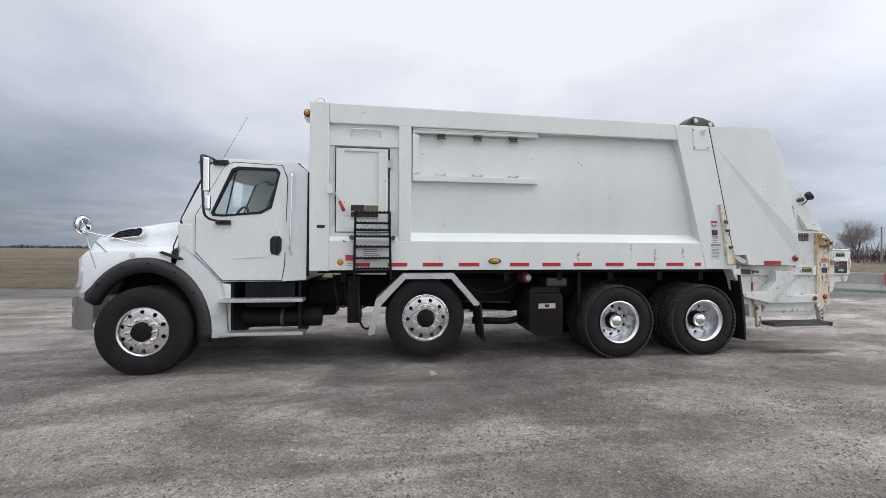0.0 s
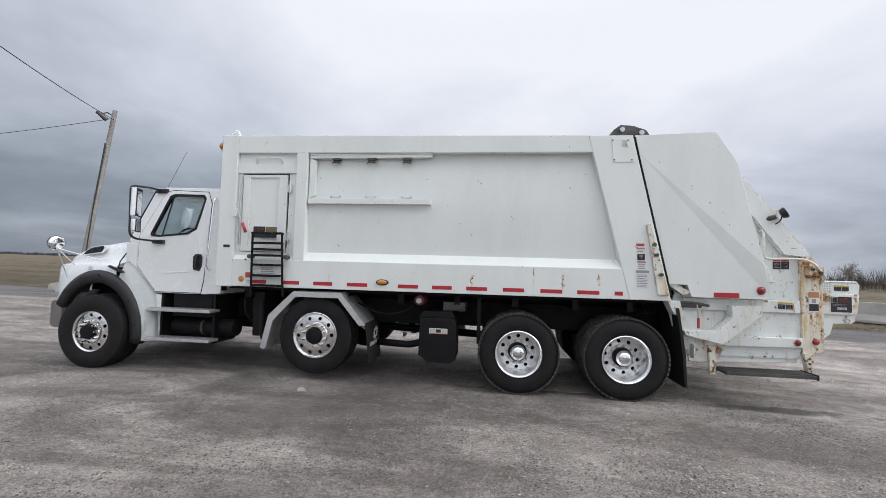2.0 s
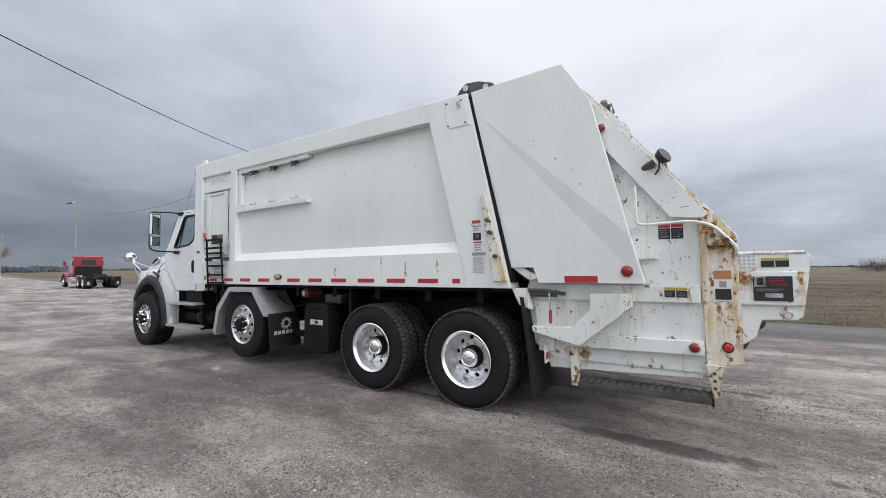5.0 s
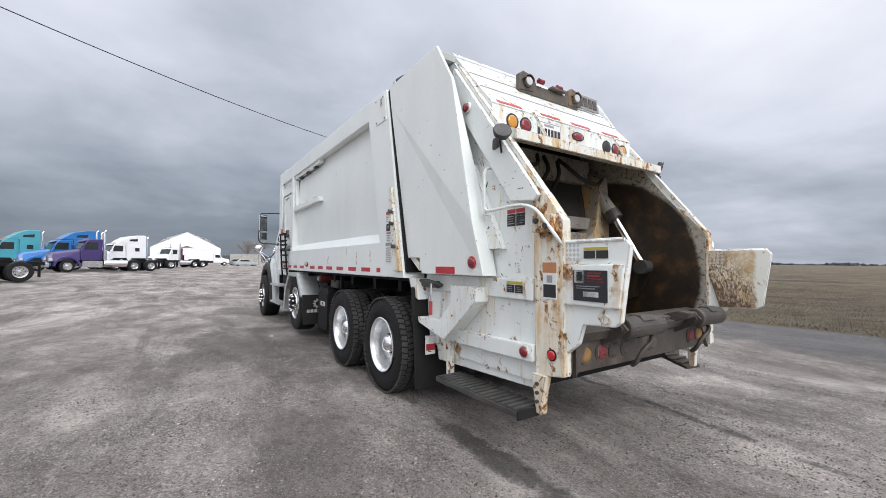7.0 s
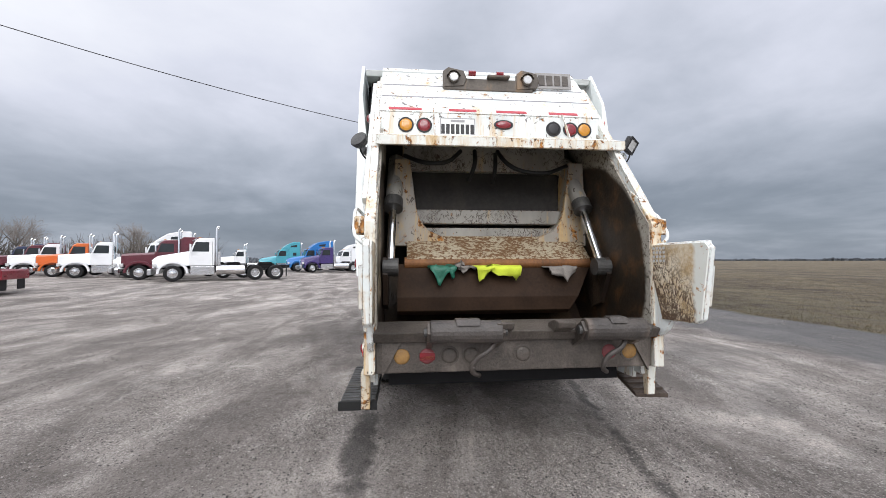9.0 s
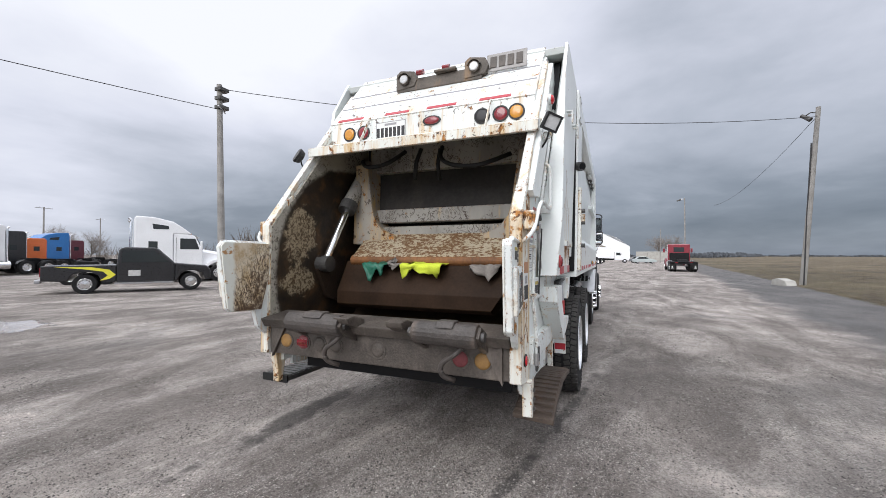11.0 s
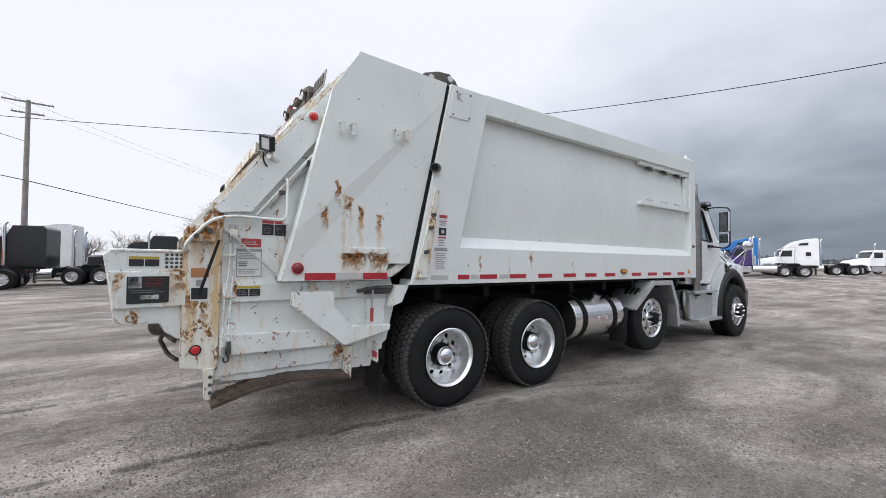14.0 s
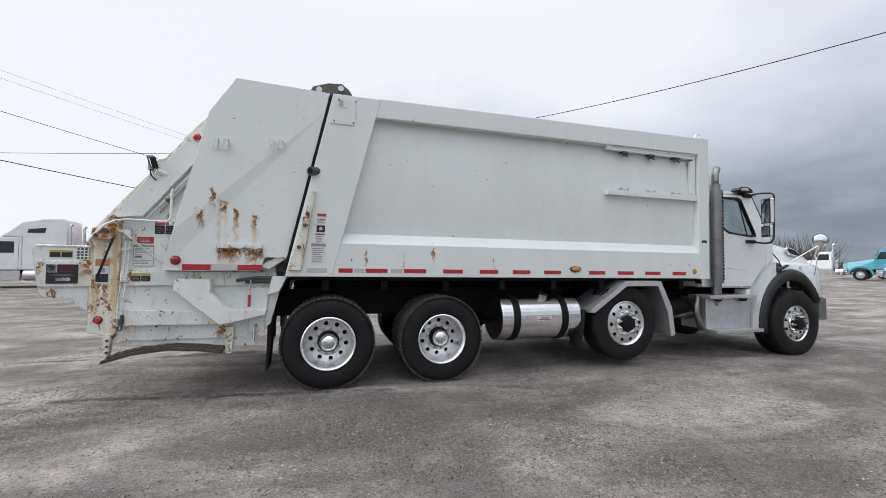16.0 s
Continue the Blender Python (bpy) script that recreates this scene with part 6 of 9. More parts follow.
# ---------------------------------------------------------------- rear face, hopper mouth and sweep
def on_face(y, z, off=0.0):
    """A pose on the sloping rear face, its -y looking backwards and up."""
    x = 6.02 + (3.42 - z) * 0.869
    return Matrix.Translation((x, y, z)) @ Matrix.Rotation(radians(90), 4, "Z") @ Matrix.Rotation(radians(-41.0), 4, "X") @ Matrix.Translation((0, -off, 0))


part("tailgate_top", Prism([(5.05, 3.38), (5.05, 3.43), (5.94, 3.462), (6.03, 3.43), (6.0, 3.38)], -1.165, 1.165), M_BODY, TRUCK, bevel=0.006)
face = part("rear_face", Prism([(5.955, 3.495), (6.55, 2.81), (6.50, 2.79), (5.91, 3.455)], -1.0, 1.0), M_FACE, TRUCK, "sloping white rear panel with rust spots", bevel=0.004)
part("lamp_panel", Prism([(6.51, 2.815), (6.545, 2.805), (6.545, 2.54), (6.51, 2.54)], -1.0, 1.0), M_FACE, TRUCK, "upright white lamp panel", bevel=0.003)
for y in (-0.53, 0.64):
    part("gusset", Prism([(6.546, 2.83), (6.575, 2.815), (6.745, 2.53), (6.71, 2.53)], y - 0.005, y + 0.005), M_COLUMN, TRUCK, "slanting flat steel gusset")
for z in (3.20, 3.02):
    x = 6.02 + (3.42 - z) * 0.869
    part("seam", Box(x - 0.006, x + 0.004, -0.985, 0.985, z - 0.006, z + 0.006), M_INKG, TRUCK)
# black plates that give the gaps beside the hopper their deep shade
part("gap_shade", Box(5.70, 5.74, -1.16, -1.02, 1.4, 3.38), M_BLACK, TRUCK)
part("gap_shade", Box(5.70, 5.74, 1.02, 1.16, 1.4, 3.38), M_BLACK, TRUCK)
part("hood_lip", Prism([(6.50, 2.63), (6.82, 2.51), (6.84, 2.465), (6.80, 2.425), (6.48, 2.545)], -1.005, 1.065), M_COLUMN, TRUCK, "white hood lip with chipped edge", bevel=0.008)
part("lip_edge", Box(6.825, 6.85, -1.01, 1.07, 2.42, 2.50), M_COLUMN, TRUCK, bevel=0.004)
for y, mat, lab in ((-0.77, M_LAMB, "round amber turn lamp"), (-0.61, M_LRED, "round red brake lamp"), (0.56, M_INK, "round blackened lamp"), (0.72, M_LRED, "round red brake lamp"), (0.85, M_LAMB, "round amber turn lamp")):
    lens(TRUCK, "rear_lamp", pose(6.546, y, 2.69, 0, 0, 90), 0.055, mat, lab, 0.010)
lens(TRUCK, "rear_lamp", pose(6.546, 0.10, 2.715, 0, 0, 90), 0.035, M_LRED, "oval red lamp in a black bezel", 0.012, oval=2.0)
sign(TRUCK, pose(6.551, -0.315, 2.68, 0, 0, 90), 0.31, 0.165, [(0, 0, 1, 0.035, M_INKG), (0, 0.965, 1, 1, M_INKG), (0, 0.035, 0.018, 0.965, M_INKG), (0.982, 0.035, 1, 0.965, M_INKG), (0.03, 0.12, 0.13, 0.66, M_INK), (0.17, 0.12, 0.27, 0.66, M_INK), (0.31, 0.12, 0.41, 0.66, M_INK), (0.45, 0.12, 0.55, 0.66, M_INK), (0.59, 0.12, 0.69, 0.66, M_INK), (0.73, 0.12, 0.83, 0.66, M_INK), (0.87, 0.12, 0.97, 0.66, M_INK), (0.3, 0.78, 0.7, 0.9, M_INKG)], "license_plate", "white licence plate with dark bars")
for y0, y1 in ((-0.92, -0.63), (-0.39, -0.14), (0.04, 0.32), (0.53, 0.80)):
    m = on_face((y0 + y1) / 2, 2.845, 0.003)
    part("reflector_tape", Box(-(y1 - y0) / 2, (y1 - y0) / 2, -0.001, 0.004, -0.02, 0.02), M_RED, TRUCK, "worn red reflective tape", at=m)
bm = Box(-0.44, 0.44, -0.02, 0.03, -0.09, 0.03)
lb = part("light_bar", bm, M_BARG, TRUCK, "grey work-light bar with two round lamps", bevel=0.01, at=pose(6.24, 0.03, 3.245, 0, 0, 90))
for y in (-0.345, 0.375):
    sh = part("lamp_shield", Prism([(y - 0.10, -0.07), (y - 0.10, 0.09), (y - 0.05, 0.13), (y + 0.10, 0.10), (y + 0.13, 0.02), (y + 0.10, -0.05)], -0.03, 0.03), M_BARG, lb, bevel=0.008)
    bm = bmesh.new()
    loft(bm, [[(y + r * math.cos(a), d, 0.02 + r * math.sin(a)) for a in (math.pi * (0.08 + 0.84 * k / 10) for k in range(11))] for r, d in ((0.056, 0.0), (0.059, -0.075), (0.068, -0.075), (0.066, 0.0))], False)
    part("hood", bm, M_BARG, lb)
    part("lamp", Rod((y, -0.03, 0.02), (y, -0.065, 0.02), 0.050, None, 20), M_BARG, lb, bevel=0.006)
    part("lens", Rod((y, -0.063, 0.02), (y, -0.072, 0.02), 0.044, 0.036, 20), M_LCLEAR, lb)
for y in (-0.17, 0.10):
    part("top_lamp", Rod((y - 0.035, -0.05, 0.065), (y + 0.035, -0.05, 0.065), 0.026), M_LRED, lb, "red marker lamp")
part("bracket", Box(-0.02, 0.20, -0.07, 0.0, 0.03, 0.055), M_BARG, lb, bevel=0.01)
bp = part("brand_plate", Box(-0.185, 0.185, -0.012, 0.0, -0.088, 0.088), M_BADGE, TRUCK, "grey cast badge plate with raised blocks", bevel=0.006, at=pose(6.21, 0.69, 3.30, 0, 0, 90) @ Matrix.Rotation(radians(-8), 4, "X"))
for k in range(4):
    part("block", Box(-0.15 + k * 0.08, -0.09 + k * 0.08, -0.020, -0.012, -0.055, 0.055), M_SILL, bp, bevel=0.004)

# hopper interior
bm = bmesh.new()
arc = [(7.20, 0.97), (7.05, 0.86), (6.85, 0.78), (6.6, 0.75), (6.35, 0.79), (6.15, 0.90), (6.0, 1.1), (5.9, 1.4)]
loft(bm, [[(x, y, z) for x, z in arc] for y in (-0.97, 0.97)])
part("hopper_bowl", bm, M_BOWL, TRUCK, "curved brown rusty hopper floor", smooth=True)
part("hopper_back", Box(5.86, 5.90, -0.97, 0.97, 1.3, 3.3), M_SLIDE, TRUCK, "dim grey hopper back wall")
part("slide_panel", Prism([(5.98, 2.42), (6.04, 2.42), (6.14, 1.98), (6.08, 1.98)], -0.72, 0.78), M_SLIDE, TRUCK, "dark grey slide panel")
cr = part("carriage", Box(6.06, 6.20, -0.72, 0.78, 1.84, 1.98), M_HOPPER, TRUCK, "worn white packer carriage", bevel=0.012)
part("beam", Box(6.10, 6.22, -0.72, 0.78, 1.68, 1.80), M_HOPPER, cr, bevel=0.012)
part("beam", Box(6.0, 6.12, -0.8, 0.84, 2.38, 2.66), M_HOPPER, cr, bevel=0.012)
ARM = [(0.0, 2.45), (0.14, 2.45), (0.20, 1.97), (0.235, 1.86), (0.31, 1.77), (0.46, 1.70), (0.46, 1.62), (-0.03, 1.62)]
for y0, k in ((-0.87, 1), (0.95, -1)):
    part("arm", Prism([(y0 + k * u, z) for u, z in ARM], 6.05, 6.29, "x"), M_ARM, cr, "worn white carriage arm", bevel=0.01)
part("sweep_blade", Prism([(6.14, 1.66), (6.22, 1.72), (6.49, 1.50), (6.48, 1.44), (6.30, 1.46)], -0.76, 0.92), M_BLADE, TRUCK, "rusty sweep blade", bevel=0.01)
part("sweep_tube", Rod((6.45, -0.78, 1.455), (6.45, 0.94, 1.455), 0.052, None, 20), M_DRUM, TRUCK, smooth=False)
bm = bmesh.new()
loft(bm, [[(x, y0, z), (x, y1, z)] for x, z, y0, y1 in ((6.40, 1.44, -0.84, 0.93), (6.46, 1.445, -0.84, 0.93), (6.62, 1.16, -0.84, 0.74), (6.62, 1.04, -0.84, 0.66), (6.55, 1.00, -0.84, 0.66), (6.45, 1.10, -0.84, 0.74))], False)
bmesh.ops.holes_fill(bm, edges=bm.edges[:])
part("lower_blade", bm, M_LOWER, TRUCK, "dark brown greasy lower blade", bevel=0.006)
for s in (-1, 1):
    cy = part("cylinder", Rod((6.05, s * 0.86, 2.50), (6.42, s * 0.88, 1.98), 0.075, None, 18), M_HOPPER, TRUCK, "worn hydraulic cylinder", bevel=0.01)
    part("collar", Rod((6.38, s * 0.878, 2.04), (6.44, s * 0.881, 1.95), 0.085, None, 18), M_DKSTEEL, cy)
    part("rod", Rod((6.42, s * 0.88, 1.98), (6.74, s * 0.90, 1.42), 0.036, None, 16), M_CHROME, cy, "bright chrome rod")
    part("rod_eye", Rod((6.74, s * 0.83, 1.42), (6.74, s * 0.955, 1.42), 0.075, None, 18), M_DKSTEEL, cy)
    part("end_plate", Prism([(6.40, 1.50), (6.78, 1.50), (6.80, 1.36), (6.66, 1.10), (6.50, 1.05), (6.42, 1.2)], s * 0.915, s * 0.955), M_BOWL, TRUCK)
for pts in ([(6.3, -0.78, 2.48), (6.5, -0.62, 2.36), (6.5, -0.40, 2.36), (6.35, -0.26, 2.52)], [(6.3, -0.12, 2.54), (6.4, -0.13, 2.38), (6.3, -0.18, 2.25)], [(6.3, 0.10, 2.54), (6.45, 0.13, 2.40), (6.48, 0.25, 2.31), (6.48, 0.50, 2.28), (6.35, 0.76, 2.40)], [(6.3, 0.08, 2.52), (6.35, 0.07, 2.36), (6.25, 0.06, 2.24)]):
    part("hydraulic_hose", Tube(bent(pts, 0.12, 5), 0.020), M_FLAP, TRUCK, "black hydraulic hose", smooth=True)

# sill with lamps and rubber rolls
sill = part("rear_sill", Prism([(6.95, 0.68), (7.30, 0.70), (7.31, 0.95), (7.20, 0.99), (6.95, 0.90)], -0.972, 0.972), M_SILL, TRUCK, "greasy grey rear sill", bevel=0.01)
part("sill_flange", Prism([(7.10, 0.97), (7.36, 0.92), (7.40, 0.99), (7.12, 1.03)], -0.985, 0.985), M_SILL, TRUCK, "greasy sill flange with pale scuffs", bevel=0.01)
for y, mat, lab in ((-0.80, M_DUSTA, "dusty amber lamp"), (-0.63, M_DUSTR, "round red lamp"), (-0.48, M_SILL, "blanked lamp hole"), (-0.33, M_SILL, "blanked lamp hole"), (0.03, M_SILL, "blanked lamp hole"), (0.65, M_DUSTR, "dusty red lamp"), (0.80, M_DUSTA, "dusty amber lamp")):
    lens(TRUCK, "sill_lamp", Matrix.Translation((7.303, y, 0.815)) @ Matrix.Rotation(radians(90), 4, "Z"), 0.053, mat, lab, 0.012, ring=M_SILL)
sign(TRUCK, Matrix.Translation((7.325, -0.63, 0.815)) @ Matrix.Rotation(radians(90), 4, "Z"), 0.10, 0.05, [(0, 0, 1, 1, M_LRED), (0.05, 0.1, 0.95, 0.55, M_ORANGE)], "decal", "small red and orange decal")
for y0, y1 in ((-0.62, -0.16), (0.40, 0.82)):
    rl = part("bumper_roll", Rod((7.46, y0, 1.005), (7.46, y1, 1.00), 0.075, None, 18), M_ROLL, TRUCK, "dark worn rubber container roll", bevel=0.012)
    part("roll_pin", Rod((7.46, y0 - 0.04, 1.0), (7.46, y1 + 0.04, 1.0), 0.03), M_DKSTEEL, rl)
    for y in (y0 - 0.02, y1 - 0.02):
        part("roll_bracket", Prism([(7.30, 0.98), (7.46, 1.06), (7.52, 1.0), (7.46, 0.94), (7.30, 0.86)], y, y + 0.04), M_SILL, rl, bevel=0.006)
    part("wrap", Prism([(7.40, 1.06), (7.42, 1.088), (7.50, 1.088), (7.53, 1.05)], y0 + 0.16, y1 - 0.14), M_ROLL, rl, "torn rusty wrap", bevel=0.01)
for y in (-0.14, 0.27):
    part("hook_horn", Prism([(7.30, 0.94), (7.50, 1.02), (7.52, 1.06), (7.42, 1.07), (7.30, 1.03)], y - 0.06, y + 0.06), M_SILL, TRUCK, "greasy steel container hook", bevel=0.012)
for y0 in (-0.30, 0.60):
    part("hose_loop", Tube(bent([(7.40, y0 + 0.12, 0.96), (7.46, y0 + 0.08, 0.88), (7.44, y0 - 0.03, 0.82), (7.40, y0 - 0.05, 0.72), (7.33, y0 + 0.02, 0.68)], 0.08, 5), 0.017), M_ROLL, TRUCK, "greasy hose loop", smooth=True)
for s in (-1, 1):
    part("corner_gusset", Prism([(s * 0.93, 0.68), (s * 0.93, 0.92), (s * 0.80, 0.92)], 7.30, 7.33, "x"), M_SILL, TRUCK)
part("tail_light_panel", Box(6.9, 6.95, -0.9, 0.9, 0.52, 0.70), M_BLACK, TRUCK)


def rag(name, label, material, cx, cy, cz, w, d, drop, seed):
    """A crumpled cloth that hangs over the blade."""
    bm = bmesh.new()
    n = 9
    rows = []
    for i in range(n):
        row = []
        for j in range(n):
            u, v = i / (n - 1) - 0.5, j / (n - 1)
            q = noise.noise((u * 4 + seed, v * 4, seed * 1.7))
            x = cx - d * 0.5 + d * min(v * 2, 1.0) + 0.03 * q
            z = cz - max(0.0, v - 0.45) * drop * 2 * (0.6 + 0.7 * noise.noise((u * 3 + seed, 0, 0))) + 0.03 * noise.noise((u * 6, v * 6, seed))
            row.append((x, cy + w * u * (1 - 0.25 * v) + 0.02 * q, z))
        rows.append(row)
    loft(bm, rows)
    m = Matrix.Translation((0.1, 6.455, 0.02))
    bmesh.ops.transform(bm, matrix=m, verts=bm.verts[:])
    bmesh.ops.solidify(bm, geom=bm.faces[:], thickness=0.006)
    ob = part(name, bm, material, None, label, smooth=True)
    return tagged(ob, category="rag" if "bag" not in name else "bag")


rag("plastic_bag", "crumpled dark green plastic bag on the sweep blade", M_CLOTHG, 6.52, -0.46, 1.43, 0.27, 0.18, 0.17, 1.0)
rag("safety_vest", "crumpled bright yellow safety vest on the sweep blade", M_CLOTHY, 6.53, 0.03, 1.43, 0.46, 0.18, 0.13, 2.0)
rag("grey_rag", "torn grey rag hanging from the sweep blade", M_CLOTHK, 6.53, 0.62, 1.42, 0.30, 0.14, 0.13, 3.0)
rag("grey_rag", "dirty grey rag bunched on the sweep blade", M_CLOTHK, 6.50, -0.24, 1.43, 0.20, 0.12, 0.05, 4.0)

# ---------------------------------------------------------------- cab
def tumble(bm):
    for v in bm.verts:
        t = min(max((v.co.z - 2.0) / 0.8, 0.0), 1.0)
        v.co.y *= 1 - 0.095 * t
    return bm


WIN = [(-2.075, 2.015), (-1.95, 2.01), (-1.50, 2.055), (-1.37, 2.13), (-1.275, 2.60), (-1.32, 2.655), (-1.80, 2.66), (-1.875, 2.625), (-2.10, 2.05)]
SHELL = [(-2.33, 1.50), (-1.98, 1.13), (-1.18, 1.13), (-0.90, 1.15), (-0.90, 2.64), (-1.06, 2.77), (-1.98, 2.79), (-2.16, 2.70), (-2.48, 1.95)]
DOOR = [(-2.30, 1.53), (-1.965, 1.15), (-1.22, 1.15), (-1.185, 1.35), (-1.165, 2.52), (-1.24, 2.71), (-1.86, 2.735), (-1.97, 2.69), (-2.30, 2.0)]


def grow(pts, d):
    cx, cz = sum(p[0] for p in pts) / len(pts), sum(p[1] for p in pts) / len(pts)
    out = []
    for x, z in pts:
        v = Vector((x - cx, z - cz))
        v = v.normalized() * (v.length + d)
        out.append((cx + v.x, cz + v.y))
    return out


def cab_side(s):
    Y = lambda a: s * a
    ax = -2.82 if s < 0 else -2.73      # middle of the wheel arch
    mx, my, mz = (-3.44, 1.26, 1.85) if s < 0 else (-3.32, 1.23, 1.97)      # hood mirror
    out = 0.0 if s < 0 else 0.125       # the mirror arm is folded in a little

    def arch(t, k=1.0):
        a = radians(t)
        return (ax + 0.78 * k * math.cos(a), 0.50 + 0.95 * k * math.sin(a))

    part("cab_side", tumble(ring_plate(bmesh.new(), SHELL, WIN, Y(0.95), Y(0.992))), M_CAB, TRUCK, "white cab side", bevel=0.01)
    d = part("cab_door", tumble(ring_plate(bmesh.new(), DOOR, WIN, Y(0.990), Y(1.004))), M_CAB, TRUCK, "white cab door with a black pull handle", bevel=0.004)
    part("door_gap", tumble(ring_plate(bmesh.new(), grow(DOOR, 0.011), DOOR, Y(0.990), Y(0.9955))), M_BLACK, d)
    part("gasket", tumble(ring_plate(bmesh.new(), grow(WIN, 0.022), grow(WIN, -0.018), Y(0.955), Y(1.008))), M_FLAP, d)
    pane = part("window_pane", tumble(Prism(WIN, Y(0.972), Y(0.978))), M_GLASS, d)
    pane.visible_shadow = False
    part("divider", tumble(Tube([(-1.93, Y(0.985), 2.02), (-1.83, Y(0.985), 2.66)], 0.010)), M_FLAP, d)
    part("door_crease", tumble(Prism([(-1.85, 1.43), (-1.42, 1.46), (-1.42, 1.475), (-1.85, 1.45)], Y(1.003), Y(1.010))), M_CAB, d, bevel=0.003)
    h = part("pull_handle", Prism([(-1.35, 1.50), (-1.26, 1.48), (-1.22, 1.55), (-1.215, 1.70), (-1.24, 1.74), (-1.33, 1.74), (-1.365, 1.70), (-1.365, 1.55)], Y(1.003), Y(1.012)), M_PLASTIC, d, "black plastic pull handle", bevel=0.004)
    part("grip", Tube(bent([(-1.29, Y(1.012), 1.53), (-1.29, Y(1.035), 1.58), (-1.29, Y(1.035), 1.70), (-1.29, Y(1.012), 1.72)], 0.03), 0.014), M_PLASTIC, h)
    gx = -1.10 if s < 0 else -1.21
    part("grab_rail", tumble(Tube(bent([(gx, Y(1.0), 2.62), (gx + 0.01, Y(1.06), 2.58), (gx, Y(1.06), 1.55), (gx, Y(1.0), 1.50)], 0.05), 0.014, 10)), M_CHROME, TRUCK, "chrome grab rail", smooth=True)
    part("rear_trim", tumble(Prism([(-0.905, 1.2), (-0.88, 1.2), (-0.88, 2.62), (-1.02, 2.76), (-1.05, 2.75), (-0.905, 2.60)], Y(0.88), Y(0.985))), M_FLAP, TRUCK)
    # fender behind the wheel, below the door
    pts = [(-2.52, 1.90), (-2.34, 1.88), (-2.335, 1.49), (-1.975, 1.11), (-1.86, 1.10), (-1.84, 0.44), (ax + 0.78, 0.42)] + [arch(a) for a in (0, 12, 24, 36, 48, 60)] + [(-2.50, 1.40)]
    part("rear_fender", Prism(pts, Y(0.80), Y(1.00)), M_CAB, TRUCK, "white fender skirt", bevel=0.012)
    bm = bmesh.new()
    loft(bm, [[(x, Y(1.0), z), (x + 0.02, Y(1.10), z - 0.03), (arch(a)[0], Y(1.13), arch(a)[1])] for (x, z), a in zip([(-2.44, 1.60), (-2.30, 1.46), (-2.12, 1.28), (-1.96, 1.10), (-1.90, 0.80), (-1.88, 0.44)], [64, 50, 38, 24, 12, -5])])
    bmesh.ops.solidify(bm, geom=bm.faces[:], thickness=0.02)
    part("fender_blend", bm, M_CAB, TRUCK, smooth=True)
    # hood half
    sec = []
    for x, zt, wt, zs, ws in ((-3.70, 1.52, 0.66, 1.36, 0.92), (-3.67, 1.64, 0.74, 1.46, 1.0), (-3.57, 1.735, 0.78, 1.52, 1.06), (-3.30, 1.82, 0.80, 1.545, 1.10), (-3.05, 1.875, 0.815, 1.555, 1.12), (-2.80, 1.915, 0.825, 1.56, 1.125), (-2.62, 1.94, 0.835, 1.56, 1.125), (-2.53, 1.95, 0.84, 1.55, 1.12)):
        c = max(-1.0, min(1.0, (x - ax) / 0.78))
        zb = 0.50 + 0.95 * math.sqrt(max(0.0, 1 - c * c))
        zb = max(zb, 1.0)
        zb = min(zb, zs - 0.03)
        sec.append([(x, Y(ws * 1.005), zb), (x, Y(ws), zs - 0.03), (x, Y(ws - 0.05), zs + 0.01), (x, Y(wt + 0.13), zs + 0.035), (x, Y(wt + 0.09), (zs + zt) / 2 + 0.01), (x, Y(wt + 0.03), zt - 0.03), (x, Y(wt * 0.8), zt + 0.01), (x, Y(wt * 0.4), zt + 0.03), (x, 0.0, zt + 0.035)])
    bm = bmesh.new()
    loft(bm, sec)
    part("hood", bm, M_CAB, TRUCK, "white sloping hood", smooth=True)
    part("hood_seam", Tube([(-2.525, Y(0.845), 1.88), (-2.525, Y(0.99), 1.72), (-2.525, Y(1.08), 1.60), (-2.50, Y(1.125), 1.50)], 0.008), M_BLACK, TRUCK)
    # black flare
    bm = bmesh.new()
    loft(bm, [[(*[arch(t, 0.80)[0]], Y(1.06), arch(t, 0.80)[1]), (arch(t, 0.81)[0], Y(1.175), arch(t, 0.81)[1]), (arch(t, 0.93)[0], Y(1.185), arch(t, 0.93)[1]), (arch(t, 1.005)[0], Y(1.14), arch(t, 1.005)[1]), (arch(t, 1.0)[0], Y(1.06), arch(t, 1.0)[1])] for t in range(-8, 153, 8)], True)
    bmesh.ops.holes_fill(bm, edges=bm.edges[:])
    fl = part("wheel_flare", bm, M_PLASTIC, TRUCK, "matte black wheel arch flare", smooth=True)
    for t in (10, 35, 60, 85, 110, 135):
        x, z = arch(t, 0.93)
        part("bolt", Rod((x, Y(1.183), z), (x, Y(1.191), z), 0.012, None, 8), M_BLACK, fl)
    part("wheel_well", Prism([arch(t, 0.99) for t in range(0, 181, 15)] + [(-3.6, 0.75), (-2.1, 0.6)], Y(0.55), Y(0.58)), M_BLACK, TRUCK)
    # louvred vent
    m = Matrix.Translation((-3.18, Y(0.906), 1.755)) @ Matrix.Rotation(radians(s * 9), 4, "Z") @ Matrix.Rotation(radians(-7.0), 4, "Y") @ Matrix.Rotation(radians(s * 20), 4, "X")
    ov = [(-0.235, -0.035), (-0.12, 0.055), (0.0, 0.075), (0.20, 0.075), (0.235, 0.04), (0.235, -0.03), (0.20, -0.065), (-0.20, -0.06)]
    v = part("hood_vent", ring_plate(bmesh.new(), ov, [(x * 0.92, z * 0.78) for x, z in ov], -0.012, 0.012), M_CHROME, TRUCK, "black louvred vent in a bright frame", bevel=0.003, at=m)
